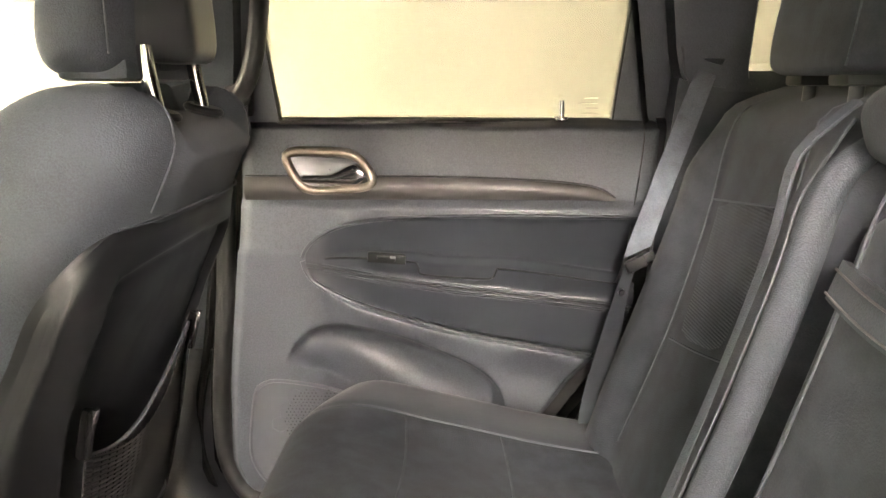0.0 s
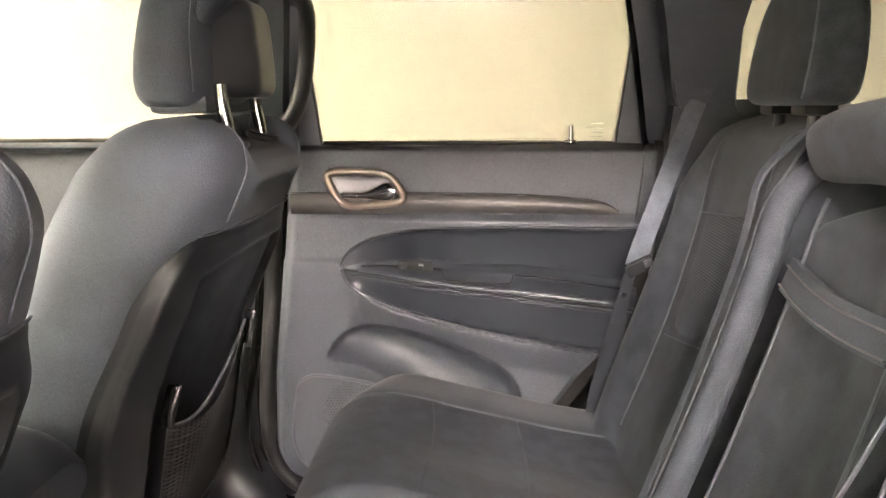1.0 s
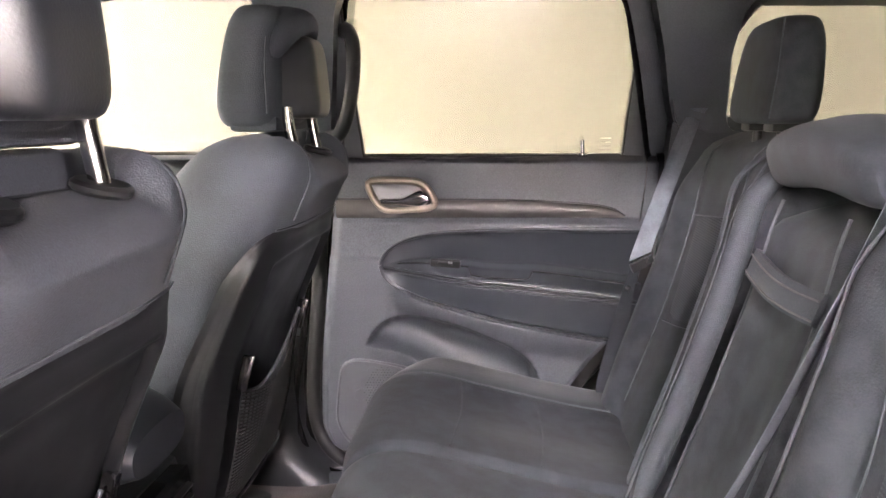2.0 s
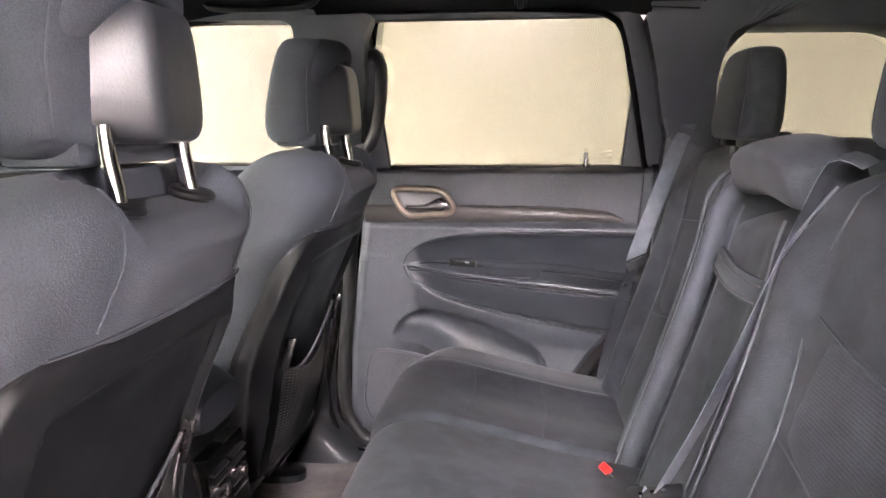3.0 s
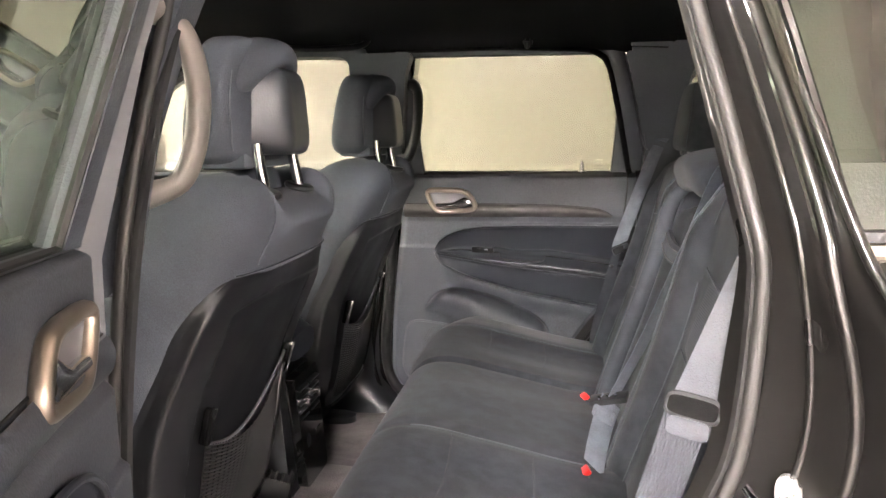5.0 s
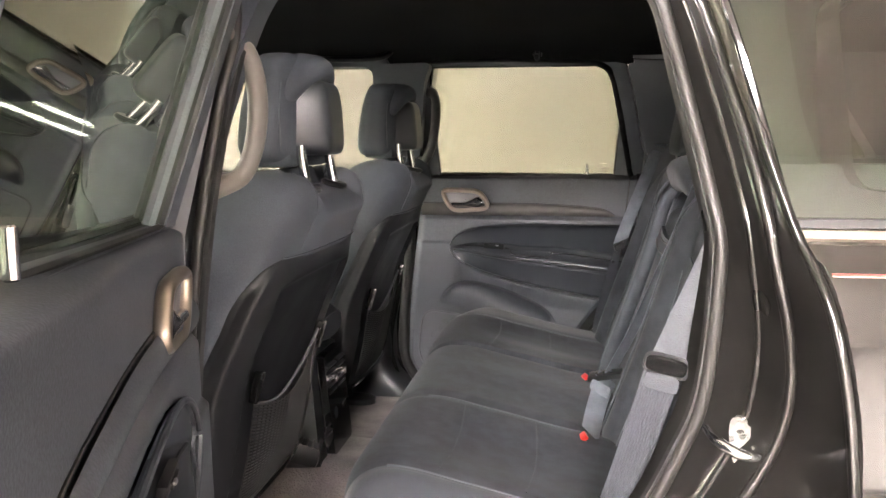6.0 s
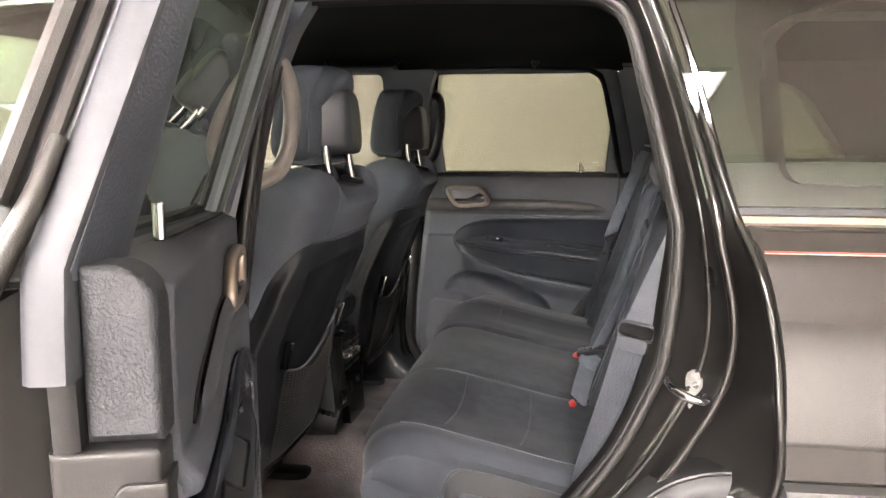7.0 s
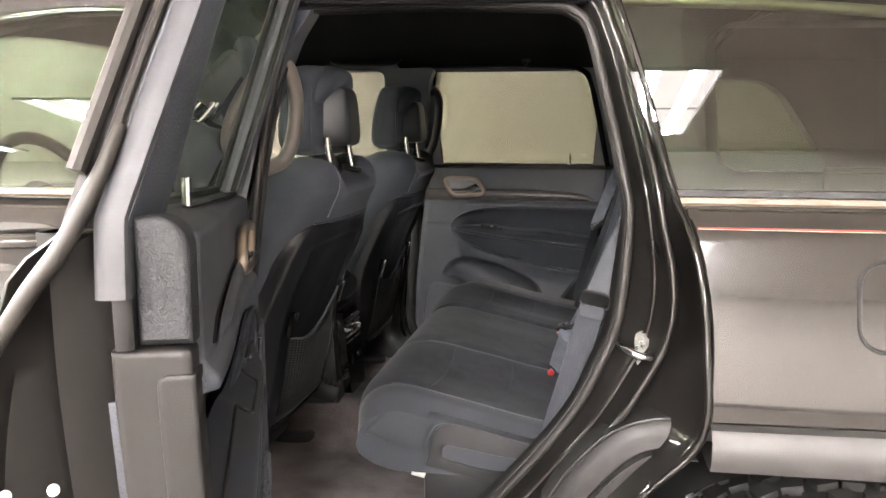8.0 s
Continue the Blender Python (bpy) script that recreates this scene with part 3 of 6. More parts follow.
# rear pillar trim with the slot for the belt, both sides
for s, tag in ((1, "far"), (-1, "near")):
    out = rounded([(0.236, 1.478 if s > 0 else 1.495), (0.268, 1.36), (0.287, 1.262), (0.30, 1.225), (0.385, 1.222), (0.362, 1.30), (0.346, 1.42), (0.350, 1.476 if s > 0 else 1.50)], 0.015)
    plate("trim_rear_pillar_" + tag, out, s, 0.685, 0.05, PILLAR, "charcoal grained plastic trim on the rear pillar", "pillar trim", 0.01)
    low = rounded([(0.245, 0.62), (0.30, 1.240), (0.56, 1.240), (0.56, 0.62)], 0.015)
    plate("trim_rear_side_" + tag, low, s, 0.70, 0.05, PILLAR, "charcoal plastic side trim beside the rear seat", "side trim", 0.01)
    if s > 0:
        lining = rounded([(0.250, 1.506), (0.290, 1.36), (0.312, 1.262), (0.325, 1.16), (0.37, 1.16), (0.355, 1.504)], 0.01)
        plate("trim_pillar_lining_" + tag, lining, s, 0.725, 0.03, PILLAR, "charcoal plastic lining behind the rear pillar trim", "pillar trim", 0.004)
    # cargo side and quarter window surround
    out = rounded([(0.56, 0.5), (0.56, 1.215), (1.75, 1.225), (1.8, 0.5)], 0.01)
    plate("trim_cargo_side_" + tag, out, s, 0.69, 0.06, FOOT_BLACK, "black plastic side panel of the cargo bay", "side trim", 0.0)
    out = rounded([(0.345, 1.21), (0.338, 1.50), (1.35, 1.49), (1.62, 1.21)], 0.02, 8)
    inn = rounded([(0.400, 1.212), (0.388, 1.446), (0.760, 1.440), (0.935, 1.205)], [0.03, 0.045, 0.09, 0.04], 8)
    a, b = polyline([(x, 0, z) for x, z in out], 120, True), polyline([(x, 0, z) for x, z in inn], 120, True)
    rows = [[Vector((p.x, -s * tumble(p.z, -0.690), p.z)) for p in a], [Vector((p.x, -s * tumble(p.z, -0.690), p.z)) for p in [u.lerp(v, 0.9) for u, v in zip(a, b)]],
            [Vector((p.x, -s * tumble(p.z, -0.70), p.z)) for p in b], [Vector((p.x, -s * tumble(p.z, -0.79), p.z)) for p in b]]
    # near surround in a darker plastic, painted dim behind the tinted glass
    setting("trim_quarter_window_" + tag, rows_mesh(bmesh.new(), rows, closed=True), PILLAR if s > 0 else PLASTIC_SMOOTH, "charcoal surround of the rear quarter window", "window trim", fix=False)

def quarter_glass(s, name, m, lab):
    """Curved quarter window as one thin sheet."""
    top = table([(0.20, 1.505), (0.9, 1.49), (1.25, 1.45), (1.45, 1.32), (1.56, 1.18)])
    rows = []
    for k in range(14):
        t = k / 13
        row = []
        for i in range(40):
            u = i / 39
            x_low, x_high = lerp(0.328 if s < 0 else 0.37, 1.55, u), lerp(0.212 if s < 0 else 0.37, 1.30, u)
            z = lerp(1.165, top(lerp(x_low, x_high, 0.8)), t)
            x = lerp(x_low, x_high, t)
            row.append(Vector((x, s * glass_y(z), z)))
        rows.append(row)
    setting(name, rows_mesh(bmesh.new(), rows), m, lab, "window", fix=False)


quarter_glass(1, "window_1", PRIVACY, "tinted rear quarter window on the far side")
quarter_glass(-1, "window_2", DARK_GLASS, "dark tinted quarter window in the side of the car")


def sheet_of(pts):
    bm = bmesh.new()
    bm.faces.new([bm.verts.new(p) for p in pts])
    return bm


# gloss strip between the door frame and the quarter glass
rows = []
for p in [q for q in skin_line if q.z > 1.15 and q.x > 0.2]:
    rows.append([Vector((p.x - 0.004, tumble(p.z, -0.812), p.z)), Vector((p.x + 0.001, min(tumble(p.z, -0.817), -glass_y(p.z) - 0.006), p.z + 0.001)),
                 Vector((p.x + 0.006, -glass_y(p.z) - 0.006, p.z + 0.002)), Vector((p.x + 0.009, -glass_y(p.z) - 0.002, p.z + 0.002)), Vector((p.x + 0.010, -glass_y(p.z) + 0.01, p.z + 0.002))])
setting("trim_pillar_gloss", rows_mesh(bmesh.new(), rows), GLOSS, "gloss black strip in front of the quarter window", "pillar trim", fix=False)

# tail: body, glass and tailgate
plate_rows = [[Vector((lerp(1.82, 1.9, j / 5), lerp(-0.8, 0.8, i / 9), lerp(0.45, 1.16, j / 5))) for j in range(6)] for i in range(10)]
setting("tailgate", sheet(plate_rows, (0.03, 0, 0)), PLASTIC, "dark lower tailgate closing the cargo bay", "tailgate")
pts = [Vector((1.88, -0.68, 1.17)), Vector((1.88, 0.68, 1.17)), Vector((1.58, 0.56, 1.49)), Vector((1.58, -0.56, 1.49))]
setting("window_3", sheet_of(pts), PRIVACY, "tinted rear window of the tailgate", "window", smooth=False)
for s, name in ((-1, "trim_tail_pillar_near"), (1, "trim_tail_pillar_far")):
    setting(name, sheet([[Vector((1.25, s * 0.68, 1.45)), Vector((1.62, s * 0.70, 1.20))], [Vector((1.55, s * 0.60, 1.50)), Vector((1.88, s * 0.74, 1.17))]], (0, s * 0.03, 0)),
            PILLAR, "charcoal tail pillar trim", "pillar trim")
setting("trim_cargo_floor", box(bmesh.new(), (1.1, 0, 0.72), (1.5, 1.4, 0.04), 0.005), CARPET, "dark carpeted cargo floor", "cargo floor")


# ---- outside of the car ----
def body_side(s, tag):
    """Painted quarter panel behind the rear door, cut out over the wheel."""
    n = 40
    rows = []
    low = table([(0.38, 0.852), (0.95, 0.852), (1.1, 0.78), (1.2, 0.60), (1.26, 0.45), (1.9, 0.45)])
    edge = spline([(0.375, 0, 0.83), (0.377, 0, 0.96), (0.368, 0, 1.05), (0.352, 0, 1.120), (0.332, 0, 1.18)], 60)
    for i in range(50):
        row = []
        for j in range(n):
            t = j / (n - 1)
            x_end = lerp(0.4, 1.95, (i / 49) ** 1.3)
            z0 = low(x_end)
            z = lerp(z0, 1.18, t)
            e = min(edge, key=lambda p: abs(p.z - z)).x
            x = x_end - (0.4 - e) * (1 - smooth01(0.4, 0.55, x_end)) - 0.12 * smooth01(1.7, 1.95, x_end) * t
            y = quarter_y(z) - 0.10 * smooth01(1.3, 1.95, x) ** 1.5
            if i == 0:
                y -= 0.012
            row.append(Vector((x, s * y, z)))
        rows.append(row)
    return setting("body_quarter_" + tag, sheet(rows, (0, -s * 0.004, 0)), PAINT, "glossy black rear quarter panel reflecting the hall", "car body")


body_side(-1, "near")
body_side(1, "far")


def belt_trim():
    """Bright strip under the quarter window, the pinstripe and the grey arch lip."""
    ob = thing("window_moulding", "champagne satin metal moulding under the quarter window", "moulding", (0.9, -0.83, 1.17))
    rows = [[Vector((x, -y, z)) for y, z in ((0.780, 1.158), (0.802, 1.158), (0.808, 1.164), (0.804, 1.172), (0.786, 1.174))] for x in (0.340, 0.36, 0.6, 1.0, 1.5)]
    part("strip", rows_mesh(bmesh.new(), rows, closed=True, caps=True), SATIN, ob)
    rows = [[Vector((x, -y, z)) for y, z in ((0.78, 1.174), (0.800, 1.174), (0.798, 1.183), (0.78, 1.184))] for x in (0.335, 0.36, 0.6, 1.0, 1.5)]
    part("rubber_lip", rows_mesh(bmesh.new(), rows, closed=True, caps=True), RUBBER, ob)
    ob = thing("pinstripe", "thin red pinstripe along the black body side", "pinstripe", (0.9, -0.86, 1.13))
    rows = [[Vector((x, -quarter_y(z) - e, z)) for z, e in ((1.1302, 0.0), (1.1302, 0.0008), (1.1318, 0.0008), (1.1318, 0.0))] for x in (0.362, 0.6, 1.0, 1.5)]
    part("stripe", rows_mesh(bmesh.new(), rows, closed=True, caps=True), PINSTRIPE, ob)
    rows = [[Vector((x, -quarter_y(z) - e, z)) for z, e in ((1.1284, 0.0), (1.1284, 0.0008), (1.1296, 0.0008), (1.1296, 0.0))] for x in (0.362, 0.6, 1.0, 1.5)]
    part("pale_stripe", rows_mesh(bmesh.new(), rows, closed=True, caps=True), PALE_STRIPE, ob, "thin pale line under the red one")


belt_trim()


def top_moulding():
    ob = thing("roof_moulding", "champagne satin moulding over the quarter window", "moulding", (0.7, -0.708, 1.50))
    line = spline([(0.235, -0.723, 1.478), (0.40, -0.723, 1.470), (0.52, -0.723, 1.462), (0.65, -0.723, 1.449), (0.85, -0.726, 1.425), (1.1, -0.733, 1.390), (1.32, -0.743, 1.34), (1.5, -0.768, 1.26)], 50)
    part("strip", tube(bmesh.new(), line, 0.009, 10, up=(0, 1, 0)), SATIN, ob)


top_moulding()


def arch_lip(s, tag):
    """Grey plastic lip over the rear wheel, with the dark housing behind it."""
    line = [(0.383, 0.853), (0.60, 0.857), (0.92, 0.857), (1.06, 0.80), (1.16, 0.66), (1.22, 0.45)]
    drop = [(0.383, 0.787), (0.60, 0.790), (0.89, 0.790), (1.0, 0.745), (1.09, 0.63), (1.15, 0.45)]
    a, b = polyline([(x, 0, z) for x, z in line], 70), polyline([(x, 0, z) for x, z in drop], 70)
    rows = []
    for p, q in zip(a, b):
        rows.append([Vector((lerp(p.x, q.x, t), s * y, lerp(p.z, q.z, t))) for t, y in ((0, 0.905), (0.04, 0.925), (0.3, 0.938), (0.7, 0.938), (0.95, 0.928), (1.0, 0.91), (1.0, 0.80))])
    setting("trim_arch_" + tag, rows_mesh(bmesh.new(), rows), GREY_PLASTIC, "grey plastic lip over the rear wheel", "wheel arch", fix=False)
    # lip that carries on into the door opening
    line = spline([(0.362, 0, 0.795), (0.33, 0, 0.792), (0.285, 0, 0.775), (0.24, 0, 0.735), (0.20, 0, 0.68), (0.165, 0, 0.60), (0.14, 0, 0.48)], 40)
    rows, lip, edge = [], [], []
    for p in line:
        c = (p - Vector((0.62, 0, 0.42))).normalized()
        rows.append([Vector((p.x, s * y, p.z)) + c * t for t, y in ((0.055, 0.795), (0.050, 0.828), (0.042, 0.838), (0.018, 0.846), (0.0, 0.848), (-0.004, 0.842), (-0.006, 0.78))])
        lip.append([Vector((p.x, s * y, p.z)) + c * t for t, y in ((-0.005, 0.80), (-0.005, 0.842), (-0.009, 0.850), (-0.026, 0.850), (-0.032, 0.842), (-0.032, 0.79))])
        edge.append(Vector((p.x, s * 0.836, p.z)) + c * 0.046)
    setting("trim_arch_front_" + tag, rows_mesh(bmesh.new(), rows), RUBBER, "black panel over the wheel arch", "wheel arch", fix=False)
    setting("trim_arch_lip_" + tag, rows_mesh(bmesh.new(), lip), COVER_GREY, "grey plastic arch lip inside the door opening", "wheel arch", fix=False)
    setting("trim_arch_edge_" + tag, tube(bmesh.new(), edge, 0.004, 8, up=(0, 1, 0)), RUBBER, "rounded black edge over the arch panel", "wheel arch")
    # the housing
    rows = []
    for i in range(30):
        f = lerp(math.radians(-25), math.radians(205), i / 29)
        x, z = 0.62 + 0.46 * math.cos(f), 0.40 + 0.40 * math.sin(f)
        rows.append([Vector((x, s * y, z)) for y in (0.875, 0.8, 0.6)])
    setting("trim_wheel_housing_" + tag, rows_mesh(bmesh.new(), rows), RUBBER, "black felted wheel housing", "wheel arch", fix=False)


arch_lip(-1, "near")
arch_lip(1, "far")


def wheel(x, s, group="road wheels"):
    y = s * 0.79
    ob = thing("wheel", "black tyre with chunky tread in the dark wheel arch", "wheel", (x, y, 0.375), group)
    prof = [(0.245, -0.105), (0.30, -0.122), (0.345, -0.120), (0.368, -0.108), (0.374, -0.06), (0.376, 0.0), (0.374, 0.06), (0.368, 0.108), (0.345, 0.120), (0.30, 0.122), (0.245, 0.105)]
    rows = [[Vector((x + r * math.cos(a), y + w, 0.375 + r * math.sin(a))) for r, w in prof] for a in (k * 2 * math.pi / 64 for k in range(65))]
    tyre = part("tyre", rows_mesh(bmesh.new(), rows), TYRE, ob)
    bm = bmesh.new()
    for k in range(56):
        a = k * 2 * math.pi / 56
        for w, da, wd in ((-0.098, 0.0, 0.042), (-0.05, 0.05, 0.036), (0.0, 0.01, 0.036), (0.05, 0.06, 0.036), (0.098, 0.02, 0.042)):
            r = 0.378 - 0.006 * (abs(w) > 0.09)
            c = (x + r * math.cos(a + da), y + w, 0.375 + r * math.sin(a + da))
            box(bm, c, (0.016, wd, 0.031), 0.0, (0, -math.degrees(a + da), 12 if k % 2 else -12))
    part("tread", bm, TYRE, tyre, smooth=False)
    bm = disc(bmesh.new(), (x, y, 0.375), (0, 1, 0), 0.246, 0.19, 48, 0.02)
    part("rim", bm, ALLOY, ob)
    return ob


rear_wheel = wheel(0.62, -1)
copy_thing(rear_wheel, pose(0.62, 0.79, 0.375))
copy_thing(rear_wheel, pose(-2.3, -0.79, 0.375))
copy_thing(rear_wheel, pose(-2.3, 0.79, 0.375))


def striker():
    ob = thing("door_striker", "bright zinc door latch striker bolted to the door frame", "latch", (0.283, -0.79, 0.935))
    c = Vector((0.296, -0.776, 0.925))
    out = ring_at(c, 0.013, 0.030, 2.6, 24, (0.80, -0.55, 0.1), (-0.12, 0.0, 1))
    bm = extrude(out, Vector((-0.3, -0.5, 0)).normalized() * 0.007)
    part("plate", soften(bm, 0.002), ZINC, ob)
    bm = bmesh.new()
    tube(bm, spline([c + Vector((0.012, -0.01, -0.002)), c + Vector((0.006, -0.045, 0.0)), c + Vector((-0.012, -0.055, 0.004)), c + Vector((-0.034, -0.04, 0.012)), c + Vector((-0.04, -0.006, 0.014))], 26), 0.0062, 10)
    part("loop", bm, CHROME, ob)
    for dz in (-0.019, 0.019):
        part("bolt", disc(bmesh.new(), c + Vector((-0.004, -0.009, dz)), (-0.5, -0.85, 0), 0.008, 0.007, 6, 0.001), ZINC, ob)


striker()

# ---- doors ----
PANEL_Y = 0.735
front_edge = table([(0.51, -0.300), (0.519, -0.335), (0.545, -0.388), (0.60, -0.409), (0.70, -0.407), (0.90, -0.389), (1.03, -0.376), (1.165, -0.372)])
rear_edge = table([(0.51, -0.03), (0.67, 0.098), (0.795, 0.188), (0.849, 0.233), (0.95, 0.268), (1.06, 0.288), (1.165, 0.293)])
leaf_up = table([(-0.2755, 0.946), (-0.270, 0.958), (-0.256, 0.974), (-0.218, 0.995), (-0.172, 1.006), (-0.127, 1.011), (0.054, 1.017), (0.30, 1.018)])
leaf_low = table([(-0.2755, 0.946), (-0.270, 0.930), (-0.258, 0.913), (-0.221, 0.889), (-0.175, 0.870), (-0.129, 0.856), (-0.036, 0.833), (0.058, 0.817), (0.188, 0.798), (0.26, 0.79)])
stitch_line = table([(-0.2755, 0.937), (-0.252, 0.934), (-0.170, 0.927), (-0.080, 0.916), (0.054, 0.903), (0.225, 0.886), (0.28, 0.881)])
shelf_line = table([(-0.2755, 0.945), (-0.20, 0.955), (-0.098, 0.952), (-0.060, 0.947), (0.009, 0.946), (0.040, 0.947), (0.098, 0.942), (0.224, 0.925), (0.28, 0.919)])
scoop_up = table([(-0.310, 0.772), (-0.305, 0.780), (-0.290, 0.803), (-0.261, 0.825), (-0.213, 0.834), (-0.129, 0.820), (-0.036, 0.785), (0.012, 0.760), (0.045, 0.725), (0.055, 0.69)])
scoop_low = table([(-0.310, 0.770), (-0.30, 0.768), (-0.27, 0.765), (-0.225, 0.752), (-0.178, 0.724), (-0.13, 0.680), (-0.05, 0.63), (0.06, 0.60)])
strip_up = table([(-0.38, 1.077), (-0.036, 1.077), (0.098, 1.073), (0.170, 1.067), (0.197, 1.060), (0.219, 1.046)])


def panel_in(x, z, u):
    """How far the door panel stands into the cabin from PANEL_Y."""
    p = 0.012 * smooth01(1.046, 1.026, z)
    if x < -0.27:
        p += 0.008 * smooth01(0.962, 0.952, z)
    else:
        p += 0.008 * smooth01(0.962, 0.952, z) * smooth01(-0.24, -0.27, x)
    if x > -0.276:
        lo, up = leaf_low(x), leaf_up(x)
        p += 0.016 * smooth01(lo - 0.06, lo - 0.006, z) * smooth01(lo + 0.004, lo - 0.004, z) * smooth01(-0.28, -0.2, x)
        if z < lo:
            p += 0.008 * smooth01(-0.27, -0.2, x)
        inside = smooth01(lo - 0.001, lo + 0.006, z) * smooth01(up + 0.001, up - 0.006, z)
        p -= 0.065 * inside * smooth01(-0.274, -0.26, x)
    if -0.31 < x < 0.058:
        zu, zl = scoop_up(x), scoop_low(x)
        if z < zu + 0.006:
            ends = smooth01(-0.311, -0.275, x) * smooth01(0.060, 0.030, x)
            q = min(1, max(0, (zu - z) / max(0.004, zu - zl)))
            p -= 0.044 * smooth01(-0.006, 0.004, zu - z) * math.sin(math.pi * (0.10 + 0.90 * q ** 0.8)) * ends
            p += 0.005 * smooth01(0.75, 1.0, q) * smooth01(zl - 0.03, zl, z) * ends
    p -= 0.030 * smooth01(1.148, 1.166, z) ** 2
    p -= 0.014 * smooth01(0.035, 0.0, u) + 0.010 * smooth01(0.975, 1.0, u)
    p -= 0.02 * smooth01(0.55, 0.51, z)
    return p


def door(s, group):
    """Rear door on side s (1 far, -1 near) shut in its frame, about its hinge."""
    hinge = (-0.399, s * 0.872, 0.0)
    label = ("closed rear door with charcoal moulded trim and champagne handle" if s > 0 else
             "open rear door with charcoal trim, lock knob and champagne handle")
    ob = thing("rear_door", label, "car door", hinge, group)

    def V(x, y, z):
        taper = 0.028 * smooth01(-0.25, 0.30, x) * smooth01(0.80, 0.745, y) * smooth01(1.32, 1.165, z)
        return Vector((x, s * (y - taper), z))

    def W(x, y, z):
        return Vector((x, s * y, z))

    # moulded trim panel
    nu, nz = 170, 240
    rows = []
    for k in range(nz):
        z = lerp(0.512, 1.166, k / (nz - 1))
        x0, x1 = front_edge(z), rear_edge(z)
        row = [V(x0, PANEL_Y + 0.05, z)]
        for i in range(nu):
            u = i / (nu - 1)
            x = lerp(x0, x1, u)
            row.append(V(x, PANEL_Y - panel_in(x, z, u), z))
        row.append(V(x1, PANEL_Y + 0.034, z))
        rows.append(row)
    rows.append([Vector((p.x, p.y + s * 0.012, p.z + 0.003)) for p in rows[-1]])
    rows.append([Vector((p.x, s * max(0.79, abs(p.y)), p.z - 0.002)) for p in rows[-1]])
    panel = part("trim_panel", rows_mesh(bmesh.new(), rows), PLASTIC, ob, "grained charcoal plastic", fix=False)

    # soft armrest insert
    rows = []
    for k in range(110):
        x = lerp(-0.275, 0.275, (k / 109) ** 1.25)
        up, lo, st, sh = leaf_up(x), leaf_low(x), stitch_line(x), shelf_line(x)
        w = smooth01(-0.2755, -0.13, x)
        sh, st = min(sh, up - 0.002), min(st - 0.004 * w, up - 0.003)
        row = []
        for i in range(64):
            t = i / 63
            if t < 0.3:
                z = lerp(up, sh, t / 0.3)
                p = 0.014 - 0.036 * w * (t / 0.3) ** 0.7
            elif t < 0.42:
                q = (t - 0.3) / 0.12
                z = lerp(sh, lerp(sh, st, 0.35), q)
                p = 0.014 - 0.036 * w + 0.028 * w * smooth01(0, 1, q)
            elif t < 0.55:
                q = (t - 0.42) / 0.13
                z = lerp(lerp(sh, st, 0.35), st + 0.004, q)
                p = 0.014 - 0.008 * w + 0.028 * w * math.sin(math.pi / 2 * q)
            elif t < 0.65:
                q = (t - 0.55) / 0.10
                z = lerp(st + 0.004, st - 0.010, q)
                p = 0.014 + 0.020 * w - 0.0030 * math.sin(2 * math.pi * q) ** 2
            else:
                q = (t - 0.65) / 0.35
                z = lerp(st - 0.010, lo, q)
                p = lerp(0.014 + 0.020 * w, 0.020, smooth01(0, 1, q) * 0.6 + 0.4 * q) - 0.010 * smooth01(0.93, 1, q)
            if z > up:
                z = up
            x_cut = min(x, rear_edge(z) - 0.004)
            row.append(V(x_cut, PANEL_Y - p, z))
        rows.append(row)
    insert = part("armrest", rows_mesh(bmesh.new(), rows), VINYL, ob, "smooth black vinyl armrest", fix=False)
    for dz in (0.004, -0.001, -0.007):
        pts = []
        for k in range(70):
            x = lerp(-0.245, 0.238, k / 69)
            w = smooth01(-0.2755, -0.13, x)
            pts.append(V(x, PANEL_Y - 0.0142 - 0.020 * w + (0.0012 if dz == -0.001 else 0.0), stitch_line(x) - 0.004 * w + dz))
        part("stitching", tube(bmesh.new(), pts, 0.0014, 6), VINYL if dz != -0.001 else RUBBER, insert)
    # joint along the shelf with the step of the pull cup
    pts = []
    for k in range(80):
        x = lerp(-0.24, 0.245, k / 79)
        w = smooth01(-0.2755, -0.13, x)
        notch = 0.013 * smooth01(-0.094, -0.086, x) * smooth01(0.036, 0.028, x)
        sh, st = min(shelf_line(x), leaf_up(x) - 0.002), min(stitch_line(x), leaf_up(x) - 0.003)
        top = lerp(sh, st - 0.004 * w, 0.35)
        q = min(1, max(0, notch - 0.002) / max(0.004, top - (st - 0.004 * w) - 0.004))
        pts.append(V(x, PANEL_Y - 0.0152 + 0.008 * w - 0.028 * w * math.sin(math.pi / 2 * q), top + 0.002 - notch))
    part("shelf_joint", tube(bmesh.new(), pts, 0.0021, 6), RUBBER, insert)
    # raised rims round the insert
    for f, d, r, a, m in ((leaf_low, -0.003, 0.0042, 0.235, VINYL), (leaf_up, 0.003, 0.0034, 0.285, VINYL)):
        pts = [V(x, PANEL_Y - 0.021, f(x) + d) for x in (lerp(-0.2755, a, (k / 89) ** 1.5) for k in range(90))]
        part("insert_rim", tube(bmesh.new(), pts, lambda t: r * min(1, 0.05 + (1 - t) * 12), 8), m, ob)

    # accent strip
    rows = []
